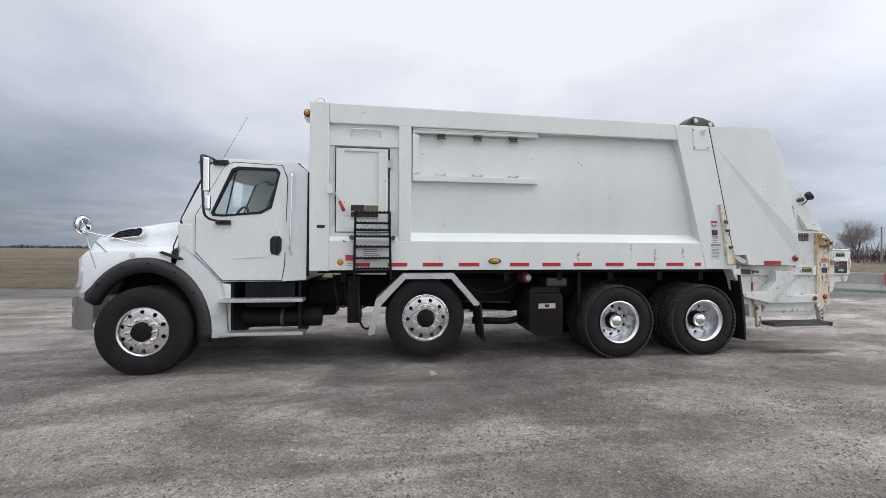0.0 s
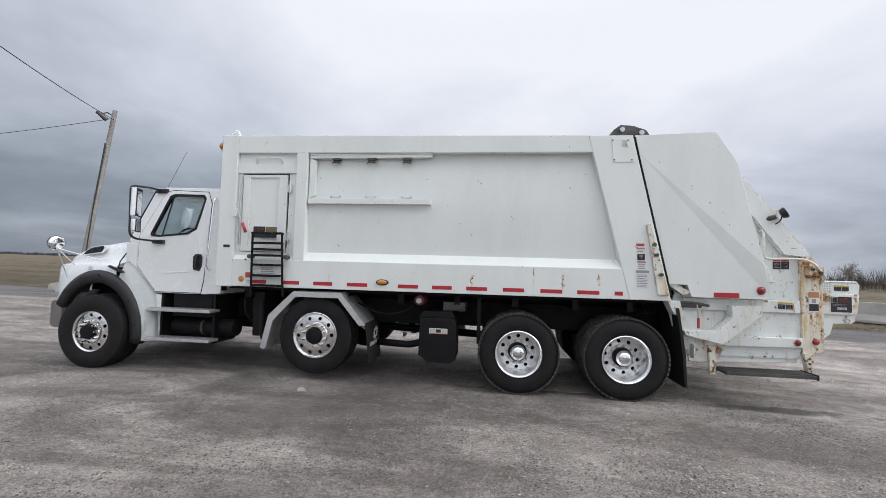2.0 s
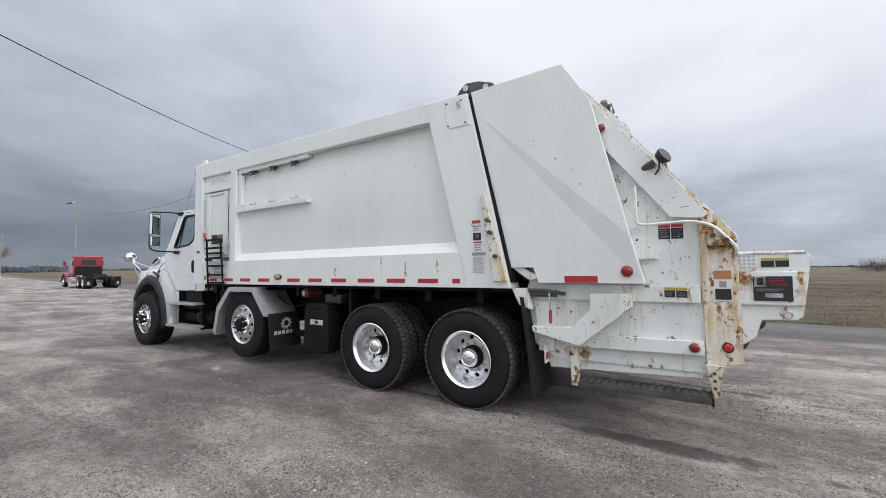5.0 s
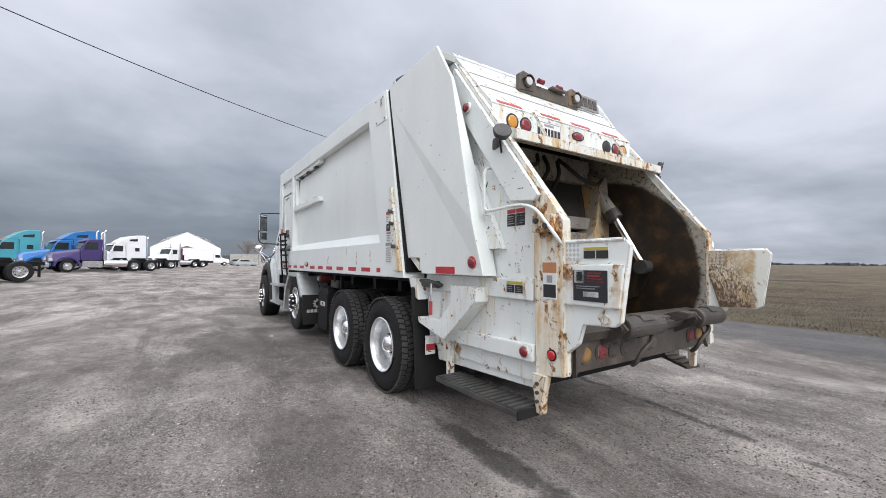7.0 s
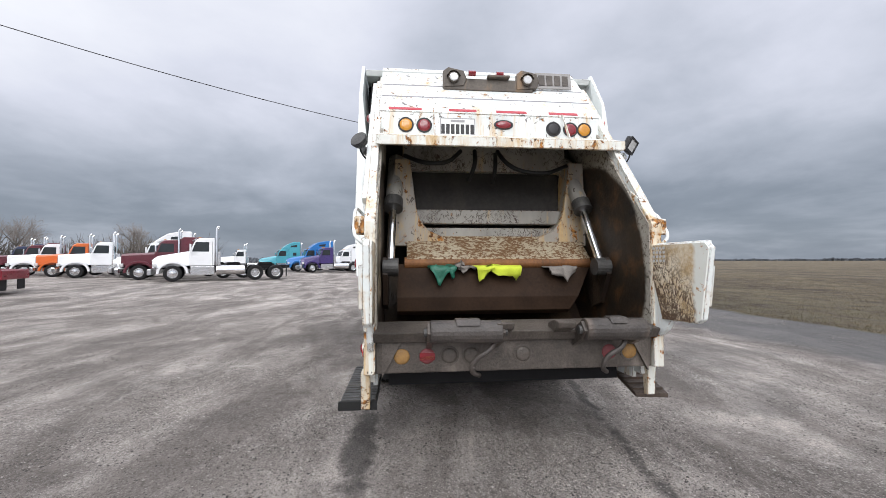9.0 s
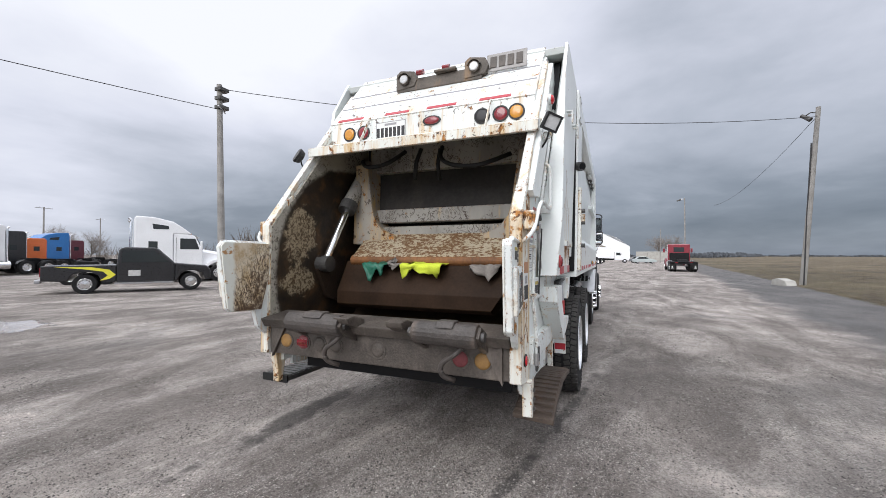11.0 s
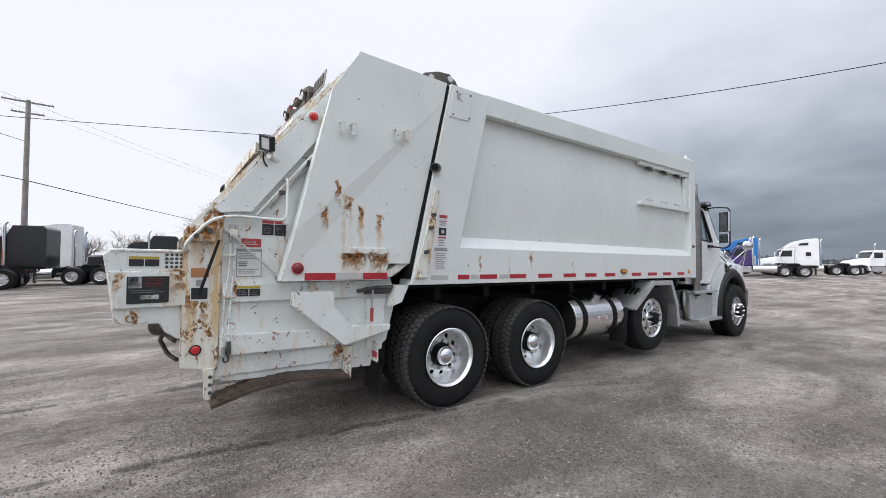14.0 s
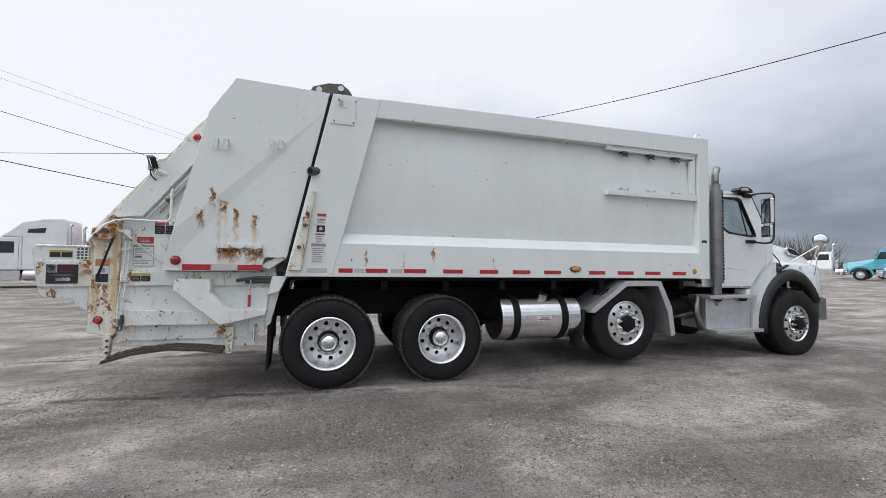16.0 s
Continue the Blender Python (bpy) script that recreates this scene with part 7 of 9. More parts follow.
    part("vent_back", Prism([(x * 0.93, z * 0.8) for x, z in ov], -0.004, 0.004), M_BLACK, v)
    for k in range(5):
        z = -0.045 + 0.022 * k
        part("louvre", Box(-0.20 + 0.03 * k, 0.215, -0.010, 0.010, z, z + 0.007), M_PLASTIC, v)
    for x in (-0.05, 0.1):
        part("bar", Box(x, x + 0.007, -0.011, 0.011, -0.05, 0.06), M_PLASTIC, v)
    # latch, lamp, small side lamp
    part("hood_latch", Prism([(-2.66, 1.515), (-2.62, 1.535), (-2.40, 1.455), (-2.37, 1.425), (-2.43, 1.42)], Y(1.13), Y(1.165)), M_PLASTIC, TRUCK, "black rubber hood latch", bevel=0.008)
    part("side_lamp", Rod((-2.98, Y(1.10), 1.48), (-2.98, Y(1.13), 1.49), 0.035, None, 14), M_LCLEAR, TRUCK)
    hl = part("headlight", Prism([(-3.68, 1.06), (-3.55, 1.06), (-3.45, 1.32), (-3.50, 1.38), (-3.60, 1.30)], Y(0.62), Y(1.045)), M_STEEL, TRUCK, "clear wrap-round headlight", bevel=0.02)
    part("lens", Prism([(-3.675, 1.08), (-3.56, 1.08), (-3.47, 1.31), (-3.51, 1.35), (-3.60, 1.28)], Y(0.64), Y(1.052)), M_LCLEAR, hl, bevel=0.01)
    # hood mirror
    hm = part("hood_mirror", lathe(bmesh.new(), [(0.03, 0.001), (0.028, 0.07), (0.0, 0.105), (-0.01, 0.10), (-0.02, 0.07), (-0.03, 0.001)], 24), M_CHROME, TRUCK, "round convex hood mirror on a tripod", smooth=True, at=pose(mx, Y(my), mz, 0, 0, 90 + (s * 12 if s < 0 else 42)))
    part("housing", lathe(bmesh.new(), [(0.0, 0.112), (0.02, 0.108), (0.045, 0.06), (0.05, 0.001)], 24), M_CHROME, hm, smooth=True)
    for p in ((-3.42, 1.06, 1.27), (-3.28, 1.08, 1.50), (-2.82, 1.10, 1.60)):
        part("stay", Tube([(mx, Y(my - 0.01), mz - 0.08), (p[0], Y(p[1]), p[2])], 0.008), M_CHROME, TRUCK)
    # side mirrors
    arm = part("mirror_arm", Tube(bent([(-2.06, Y(0.90), 2.73), (-2.06, Y(1.10), 2.74), (-2.03, Y(1.47 - out), 2.70), (-1.99, Y(1.48 - out), 1.98 - out * 0.5), (-1.97, Y(1.40 - out), 1.93 - out * 0.5), (-1.96, Y(1.0), 1.92)], 0.07), 0.015), M_PLASTIC, TRUCK, "black looped mirror arm", smooth=True)
    part("arm_foot", Box(-2.04, -1.86, min(Y(0.99), Y(1.05)), max(Y(0.99), Y(1.05)), 1.885, 1.945), M_PLASTIC, arm, bevel=0.012)
    part("arm_foot", Box(-2.12, -1.93, min(Y(0.88), Y(0.95)), max(Y(0.88), Y(0.95)), 2.69, 2.76), M_PLASTIC, arm, bevel=0.015)
    mm = pose(-1.99, Y(1.385 - out), 2.46 - out * 0.4, 0, 0, -s * (26 - out * 50))
    mir = part("mirror", Box(-0.055, 0.02, -0.095, 0.095, -0.21, 0.21), M_CHROME, arm, "tall chrome-backed mirror", bevel=0.02, at=mm)
    part("mirror_glass", Box(0.0205, 0.024, -0.078, 0.078, -0.19, 0.19), M_MIRROR, mir)
    part("mirror_rim", Box(0.012, 0.022, -0.093, 0.093, -0.205, 0.205), M_PLASTIC, mir)
    mm = pose(-1.98, Y(1.385 - out), 2.12 - out * 0.4, 0, 0, -s * (26 - out * 50))
    mir = part("mirror", Box(-0.05, 0.02, -0.09, 0.09, -0.095, 0.095), M_CHROME, arm, "small chrome-backed convex mirror", bevel=0.03, at=mm)
    part("mirror_glass", Box(0.0205, 0.026, -0.07, 0.07, -0.075, 0.075), M_MIRROR, mir, bevel=0.003)
    part("mirror_rim", Box(0.012, 0.022, -0.088, 0.088, -0.09, 0.09), M_PLASTIC, mir)


for side in (-1, 1):
    cab_side(side)

# windscreen, roof, back and inside
bm = bmesh.new()
loft(bm, [[(xs - bulge * (1 - (k / 5 - 1) ** 2), w * (k / 5 - 1), z) for k in range(11)] for xs, bulge, w, z in ((-2.49, 0.20, 0.96, 1.95), (-2.33, 0.16, 0.925, 2.33), (-2.16, 0.10, 0.88, 2.72))])
w = part("windscreen", bm, M_GLASS, TRUCK, "curved windscreen", smooth=True)
w.visible_shadow = False
for s in (-1, 1):
    part("screen_pillar", Tube([(-2.485, s * 0.965, 1.94), (-2.32, s * 0.93, 2.35), (-2.155, s * 0.885, 2.73)], 0.022), M_FLAP, TRUCK)
bm = bmesh.new()
loft(bm, [[(x, w * (k / 5 - 1), z + c * (1 - (k / 5 - 1) ** 4)) for k in range(11)] for x, w, z, c in ((-2.27, 0.86, 2.70, 0.05), (-2.16, 0.89, 2.715, 0.085), (-1.98, 0.90, 2.78, 0.07), (-1.06, 0.90, 2.76, 0.08), (-0.93, 0.895, 2.66, 0.09), (-0.90, 0.89, 2.60, 0.05))])
part("cab_roof", bm, M_CAB, TRUCK, smooth=True)
bm = bmesh.new()
loft(bm, [[(x - 0.10 * (1 - (k / 5 - 1) ** 2), 0.86 * (k / 5 - 1), z) for k in range(11)] for x, z in ((-2.14, 2.80), (-2.34, 2.74), (-2.34, 2.725), (-2.14, 2.785))], False)
part("sun_visor", bm, M_CAB, TRUCK, "white outside sun visor")
part("cab_back", tumble(Box(-0.93, -0.90, -0.95, 0.95, 1.15, 2.66)), M_CAB, TRUCK)
part("cab_floor", Box(-2.4, -0.92, -0.95, 0.95, 1.13, 1.20), M_INTER, TRUCK)
part("dashboard", Prism([(-2.46, 1.3), (-2.46, 1.93), (-2.30, 1.97), (-2.08, 1.90), (-2.05, 1.55), (-2.2, 1.3)], -0.92, 0.92), M_INTER, TRUCK, bevel=0.02)
part("firewall", Box(-2.52, -2.46, -0.94, 0.94, 0.95, 1.94), M_BLACK, TRUCK)
for y in (-0.5, 0.5):
    seat = part("seat", Box(-1.72, -1.20, y - 0.25, y + 0.25, 1.45, 1.62), M_INTER, TRUCK, "dark grey cab seat", bevel=0.04)
    part("backrest", Prism([(-1.32, 1.58), (-1.18, 1.58), (-1.06, 2.36), (-1.18, 2.38)], y - 0.24, y + 0.24), M_INTER, seat, bevel=0.03)
    part("headrest", Box(-1.16, -1.06, y - 0.13, y + 0.13, 2.36, 2.52), M_INTER, seat, bevel=0.03)
st = part("steering_wheel", Tube([(-1.93 + 0.08 * math.sin(a), -0.5 + 0.22 * math.cos(a), 1.98 + 0.20 * math.sin(a)) for a in (2 * math.pi * k / 24 for k in range(25))], 0.017), M_PLASTIC, TRUCK, smooth=True)
part("column", Tube([(-1.93, -0.5, 1.98), (-2.20, -0.5, 1.75)], 0.035), M_PLASTIC, st)
part("spoke", Tube([(-1.93, -0.70, 1.98), (-1.93, -0.30, 1.98)], 0.016), M_PLASTIC, st)
part("aerial", Tube([(-2.05, -0.82, 2.78), (-1.72, -0.84, 3.38)], 0.0022, 6), M_BLACK, TRUCK, "thin whip aerial")
part("grille", Prism([(-3.68, 0.98), (-3.68, 1.34), (-3.63, 1.50), (-3.60, 1.48), (-3.62, 0.98)], -0.52, 0.52), M_CHROME, TRUCK, "bright front grille", bevel=0.01)
for k in range(8):
    part("grille_bar", Box(-3.695, -3.675, -0.48, 0.48, 1.02 + k * 0.045, 1.035 + k * 0.045), M_PLASTIC, TRUCK)
part("front_panel", Box(-3.66, -3.60, -1.0, 1.0, 0.92, 1.10), M_CAB, TRUCK)
bm = bmesh.new()
plan = [(-3.40, 1.15), (-3.58, 1.15), (-3.70, 1.06), (-3.78, 0.6), (-3.80, 0.0), (-3.78, -0.6), (-3.70, -1.06), (-3.58, -1.15), (-3.40, -1.15)]
loft(bm, [[(x + dx, y, z) for x, y in plan] for dx, z in ((0.03, 0.56), (0, 0.60), (0, 0.92), (0.02, 0.95))])
bmesh.ops.solidify(bm, geom=bm.faces[:], thickness=0.03)
part("front_bumper", bm, M_STEEL, TRUCK, "grey steel front bumper", bevel=0.004)
txt = bpy.data.curves.new("unit_number", "FONT")
txt.body, txt.size, txt.extrude, txt.align_x, txt.align_y = "01", 0.11, 0.001, "CENTER", "CENTER"
txt.materials.append(M_PAPER)
tx = new("unit_number", txt)
tx.matrix_basis = Matrix.Translation((-3.655, -1.108, 0.80)) @ Matrix.Rotation(radians(-38), 4, "Z") @ Matrix.Rotation(radians(90), 4, "X")
tx.parent = TRUCK

# ---------------------------------------------------------------- chassis
for s in (-1, 1):
    part("frame_rail", Box(-3.5, 5.6, s * 0.43 - 0.04, s * 0.43 + 0.04, 0.76, 1.05), M_BLACK, TRUCK, bevel=0.008)
for x, kind, y, z in ((-2.80, "steer", 1.05, 0.535), (0.715, "lift", 1.03, 0.635), (3.54, "dual", 1.088, 0.524), (4.90, "dual", 1.088, 0.522)):
    part("axle", Rod((x, -0.9, z), (x, 0.9, z), 0.075 if kind != "dual" else 0.10, None, 16), M_BLACK, TRUCK)
    if kind == "dual":
        part("differential", lathe(bmesh.new(), [(-0.18, 0.08), (-0.10, 0.20), (0.10, 0.20), (0.18, 0.08)], 20), M_BLACK, TRUCK, smooth=True, at=Matrix.Translation((x, 0, z)))
    for s in (-1, 1):
        back = {"steer": 0.10, "lift": 0.08, "dual": 0.05}[kind] if s > 0 else 0.0      # the right-hand wheels stand a little further back
        truck_wheel(TRUCK, x + back, s * y, z, s, kind, turn=x * 1.7)
        part("spring_pack", Box(x - 0.5, x + 0.5, s * 0.43 - 0.05, s * 0.43 + 0.05, z + 0.08, z + 0.17), M_BLACK, TRUCK)
        part("air_bag", Rod((x + 0.25, s * 0.62, z + 0.02), (x + 0.25, s * 0.62, z + 0.35), 0.10, None, 14), M_FLAP, TRUCK)
part("drive_shaft", Rod((-1.4, 0, 0.75), (3.4, 0, 0.55), 0.06), M_BLACK, TRUCK)
part("engine_block", Box(-3.3, -1.5, -0.36, 0.36, 0.60, 1.4), M_BLACK, TRUCK, bevel=0.03)
part("gearbox", Box(-1.5, -0.6, -0.30, 0.30, 0.55, 1.1), M_BLACK, TRUCK, bevel=0.04)
# black filler block standing in for the shade under the body
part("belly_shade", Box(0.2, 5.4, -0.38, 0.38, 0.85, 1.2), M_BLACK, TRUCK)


def fender(s):
    """The angular tread-plate wing over the lifted axle."""
    Y = lambda a: s * a
    line = [(-0.06, 0.44), (0.045, 0.90), (0.40, 1.245), (1.09, 1.245), (1.46, 0.82)] if s < 0 else [(-0.04, 0.45), (0.02, 0.86), (0.22, 1.25), (0.84, 1.25), (1.47, 0.83)]
    inner = [(x + (0.745 - x) * 0.05, z - 0.03) for x, z in line]
    bm = bmesh.new()
    loft(bm, [[(a[0], Y(0.72), a[1]), (a[0], Y(1.245), a[1]), (b[0], Y(1.245), b[1]), (b[0], Y(0.72), b[1])] for a, b in zip(line, inner)], True)
    bmesh.ops.holes_fill(bm, edges=bm.edges[:])
    f = part("axle_fender", bm, M_TREAD, TRUCK, "angular tread-plate fender")
    bm = bmesh.new()
    inn = [(x + (0.745 - x) * 0.10, z - 0.075) for x, z in line]
    inn[0] = (line[0][0] + 0.085, 0.44)
    inn[-1] = (line[-1][0] - 0.085, 0.80)
    loft(bm, [[(a[0], Y(1.246), a[1]), (a[0], Y(1.262), a[1]), (b[0], Y(1.262), b[1]), (b[0], Y(1.246), b[1])] for a, b in zip(line, inn)], True)
    bmesh.ops.holes_fill(bm, edges=bm.edges[:])
    part("edge_trim", bm, M_TREAD, f, "bright tread-plate edge")
    x = line[-1][0]
    fl = part("mud_flap", Prism([(x - 0.01, 0.84), (x + 0.02, 0.84), (x + 0.075, 0.30), (x + 0.06, 0.30)], Y(0.70 if s < 0 else 0.90), Y(1.24 if s < 0 else 1.17)), M_FLAP, TRUCK, "black rubber mud flap with a grey emblem")
    if s < 0:
        m = Matrix.Translation((x + 0.058, -0.97, 0.60)) @ Matrix.Rotation(radians(90), 4, "Z") @ Matrix.Rotation(radians(5), 4, "X")
        bm = bmesh.new()
        ring = [(0.075 * math.cos(a), 0.08 + 0.075 * math.sin(a)) for a in (2 * math.pi * k / 12 for k in range(12))]
        ring_plate(bm, ring, [(p[0] * 0.62, 0.08 + (p[1] - 0.08) * 0.62) for p in ring], -0.003, 0.0)
        for k in range(10):
            a = 2 * math.pi * k / 10
            bmesh.ops.create_cube(bm, size=1.0, matrix=Matrix.Translation((0.083 * math.cos(a), -0.0015, 0.08 + 0.083 * math.sin(a))) @ Matrix.Rotation(-a, 4, "Y") @ Matrix.Diagonal((0.028, 0.003, 0.022, 1)))
        for k in range(6):
            box(bm, -0.20 + k * 0.068, -0.148 + k * 0.068, -0.003, 0.0, -0.10, -0.03)
        box(bm, -0.17, 0.17, -0.003, 0.0, -0.145, -0.12)
        part("emblem", bm, M_TAPEW, fl, at=m)


for side in (-1, 1):
    fender(side)
    Y = lambda a: side * a
    fl = part("mud_flap", Prism([(5.52, 1.20), (5.55, 1.20), (5.63, 0.62), (5.645, 0.20), (5.62, 0.20), (5.59, 0.62)], Y(0.62), Y(1.19 if side < 0 else 0.97)), M_FLAP, TRUCK, "black rubber rear mud flap")
    part("flap_hanger", Rod((5.53, Y(0.5), 1.19), (5.53, Y(1.0), 1.19), 0.02), M_BLACK, fl)
    part("hopper_apron", Box(5.60, 5.63, min(Y(0.4), Y(1.0)), max(Y(0.4), Y(1.0)), 0.50, 1.2), M_BLACK, TRUCK)
    ap = part("apron_bracket", Box(5.745, 5.76, min(Y(1.046), Y(1.15)), max(Y(1.046), Y(1.15)), 0.56, 0.74), M_TAIL, TRUCK, bevel=0.003)
    part("apron_tape", Box(5.76, 5.763, min(Y(1.05), Y(1.148)), max(Y(1.05), Y(1.148)), 0.60, 0.66), M_RED, ap, "red reflective tape")

# left: steps, tanks, tool box
for z in (0.895, 0.465):
    st = part("cab_step", Box(-1.93, -0.90, -1.20, -0.98, z - 0.02, z + 0.02), M_TREAD, TRUCK, "aluminium tread-plate cab step", bevel=0.006)
    for i in range(14):
        part("grip_bar", Box(-1.90 + i * 0.071, -1.875 + i * 0.071, -1.19, -0.99, z + 0.019, z + 0.026), M_TREAD, st)
part("step_bracket", Box(-1.86, -1.82, -1.0, -0.5, 0.40, 1.13), M_BLACK, TRUCK)
part("step_bracket", Box(-1.0, -0.96, -1.0, -0.5, 0.40, 1.13), M_BLACK, TRUCK)
part("air_tank", Rod((-1.75, -0.80, 0.62), (-0.72, -0.80, 0.62), 0.13, None, 20), M_BLACK, TRUCK, "black air tank", bevel=0.02)
part("strap", Rod((-1.25, -0.80, 0.62), (-1.21, -0.80, 0.62), 0.137, None, 20), M_DKSTEEL, TRUCK)
part("battery_box", Box(-1.70, -1.05, -0.95, -0.50, 0.78, 1.12), M_BLACK, TRUCK, bevel=0.015)
part("hanger_bracket", Box(-0.35, -0.18, -1.0, -0.6, 0.55, 1.2), M_BLACK, TRUCK, bevel=0.01)
for k in range(3):
    x = -0.55 + 0.14 * k
    part("air_line", Tube(bent([(x, -0.9, 1.22), (x + 0.05, -0.98, 0.9 - 0.06 * k), (x + 0.1, -0.85, 0.72), (x + 0.25, -0.7, 0.8)], 0.12, 5), 0.012), M_FLAP, TRUCK, smooth=True)
part("hose_loop", Tube(bent([(-0.20, -1.05, 1.1), (-0.17, -1.08, 0.55), (-0.10, -1.05, 0.46), (0.0, -0.95, 0.5)], 0.08, 4), 0.015), M_FLAP, TRUCK, smooth=True)
tb = part("tool_box", Prism([(2.20, 0.94), (2.66, 0.94), (2.70, 0.90), (2.70, 0.38), (2.62, 0.335), (2.33, 0.335), (2.19, 0.43)], -1.16, -0.62), M_BLACK, TRUCK, "black steel tool box", bevel=0.012)
part("lid", Prism([(2.18, 0.94), (2.68, 0.94), (2.64, 1.03), (2.24, 1.03)], -1.14, -0.62), M_BLACK, tb, bevel=0.01)
sign(tb, facing(2.46, -1.162, 0.765, -1), 0.25, 0.075, [(0.03, 0.1, 0.34, 0.9, M_TAPEW), (0.36, 0.25, 0.64, 0.85, M_INK), (0.66, 0.1, 0.97, 0.9, M_TAPEW), (0.03, 0.0, 0.97, 0.12, M_REDINK)], "decal", "white and red rectangular decal")
vl = part("valve_head", Rod((2.18, -0.88, 1.17), (2.18, -1.14, 1.17), 0.085, 0.07, 16), M_DULLRED, TRUCK, "dull red round valve head", bevel=0.01)
part("valve_cap", Rod((2.18, -1.14, 1.17), (2.18, -1.165, 1.17), 0.04, None, 8), M_STEEL, vl)
part("pump", Box(2.50, 2.82, -1.05, -0.70, 1.03, 1.16), M_DKSTEEL, TRUCK, bevel=0.03)
part("pipe", Tube(bent([(1.45, -0.80, 0.52), (2.0, -0.82, 0.50), (2.2, -0.8, 0.55)], 0.08), 0.05, 10), M_BLACK, TRUCK, smooth=True)
part("cable_drop", Tube(bent([(1.2, -0.9, 1.1), (1.6, -0.95, 0.92), (2.0, -0.9, 1.0), (2.15, -0.9, 1.15)], 0.2, 5), 0.010), M_FLAP, TRUCK, smooth=True)
part("upright", Box(2.98, 3.03, -1.05, -1.0, 0.6, 1.24), M_BLACK, TRUCK)

# right: fuel tank, stack, battery steps
tk = part("fuel_tank", Rod((1.50, 0.82, 0.725), (2.73, 0.82, 0.725), 0.325, None, 40), M_ALU, TRUCK, "polished aluminium fuel tank with black straps", bevel=0.02)
for x in (1.72, 2.46):
    part("strap", Rod((x, 0.82, 0.725), (x + 0.10, 0.82, 0.725), 0.332, None, 40), M_BLACK, tk)
part("filler_cap", Rod((2.05, 0.98, 0.99), (2.05, 1.02, 1.06), 0.06, None, 14), M_STEEL, tk)
sign(tk, pose(2.1, 1.149, 0.73, 0, 0, 180), 0.22, 0.05, [(0.05, 0.1, 0.95, 0.35, M_REDINK), (0.2, 0.45, 0.8, 0.9, M_INKG)], "decal", "white decal with red edge")
sk = part("exhaust_stack", Rod((-1.08, 1.09, 0.95), (-1.08, 1.09, 2.82), 0.075, None, 20), M_STACK, TRUCK, "vertical steel exhaust stack with a heat shield")
part("tip", Tube(bent([(-1.08, 1.09, 2.80), (-1.08, 1.09, 2.97), (-1.17, 1.05, 3.10)], 0.10, 5), 0.055, 14), M_STACK, sk, smooth=True)
bm = bmesh.new()
loft(bm, [[(-1.09 + 0.10 * math.cos(a), 1.09 + 0.10 * math.sin(a), z) for a in (math.pi * (k / 12 - 0.05) for k in range(14))] for z in np.linspace(1.22, 2.72, 31)])
hs = part("heat_shield", bm, M_STACK, sk, "perforated grey heat shield", smooth=True)
for i in range(26):
    for a in (1.75, 2.05, 2.35):
        x, y, z = -1.09 + 0.101 * math.cos(a), 1.09 + 0.101 * math.sin(a), 1.28 + i * 0.055
        part("slot", Rod((x, y, z - 0.015), (x, y, z + 0.015), 0.005, None, 6), M_BLACK, hs)
part("elbow", Tube(bent([(-1.10, 1.09, 1.0), (-1.10, 0.95, 0.72), (-0.6, 0.80, 0.68), (-0.1, 0.7, 0.70)], 0.18, 6), 0.065, 12), M_STACK, TRUCK, smooth=True)
bb = part("battery_box", Box(-1.83, -0.87, 0.62, 1.08, 0.47, 0.97), M_TREAD, TRUCK, "aluminium battery box with steps", bevel=0.012)
part("top_step", Box(-1.83, -0.82, 0.80, 1.19, 0.97, 1.02), M_TREAD, bb, bevel=0.005)
part("low_step", Box(-1.95, -0.93, 0.95, 1.21, 0.42, 0.47), M_TREAD, bb, bevel=0.005)
for x in (-1.62, -1.08):
    part("step_bracket", Prism([(x - 0.06, 0.97), (x + 0.06, 0.97), (x + 0.03, 0.92), (x - 0.03, 0.92)], 1.08, 1.15), M_BLACK, bb)
wl = part("work_lamp", Prism([(-2.05, 2.765), (-2.02, 2.82), (-1.92, 2.86), (-1.76, 2.845), (-1.70, 2.79), (-1.74, 2.765)], 0.86, 1.02), M_PLASTIC, TRUCK, "black flood lamp on the cab roof", bevel=0.015)
part("bracket", Box(-1.95, -1.85, 0.84, 0.92, 2.72, 2.78), M_PLASTIC, wl)
part("lens", Prism([(-1.93, 2.79), (-1.91, 2.838), (-1.78, 2.828), (-1.74, 2.79)], 1.016, 1.024), M_LCLEAR, wl)
part("muffler", Rod((-0.75, 0.75, 0.80), (-0.25, 0.75, 0.80), 0.16, None, 18), M_BLACK, TRUCK, bevel=0.02)
part("down_pipe", Tube(bent([(-0.80, 0.98, 1.0), (-0.72, 1.02, 0.72), (-0.84, 1.02, 0.52), (-0.90, 0.95, 0.48)], 0.12, 6), 0.05, 14), M_STACK, TRUCK, "bare steel exhaust pipe", smooth=True)

# ---------------------------------------------------------------- parked tractors
PAINTS = {}


def coach_paint(name, col):
    if name not in PAINTS:
        PAINTS[name] = surface(name + "_truck_paint", col, 0.3, 0, 0.06, 1.5, coat=0.5)
    return PAINTS[name]


M_DARKGLASS = surface("dark_window_glass", (0.025, 0.03, 0.032), 0.1, 0, 0.1, 3.0)
S_TYRE = soften(mesh_of(lathe(bmesh.new(), [(0.12, 0.29), (0.14, 0.38), (0.12, 0.49), (0.06, 0.51), (-0.06, 0.51), (-0.12, 0.49), (-0.14, 0.38), (-0.12, 0.29)], 32), "tyre", M_RUBBER))


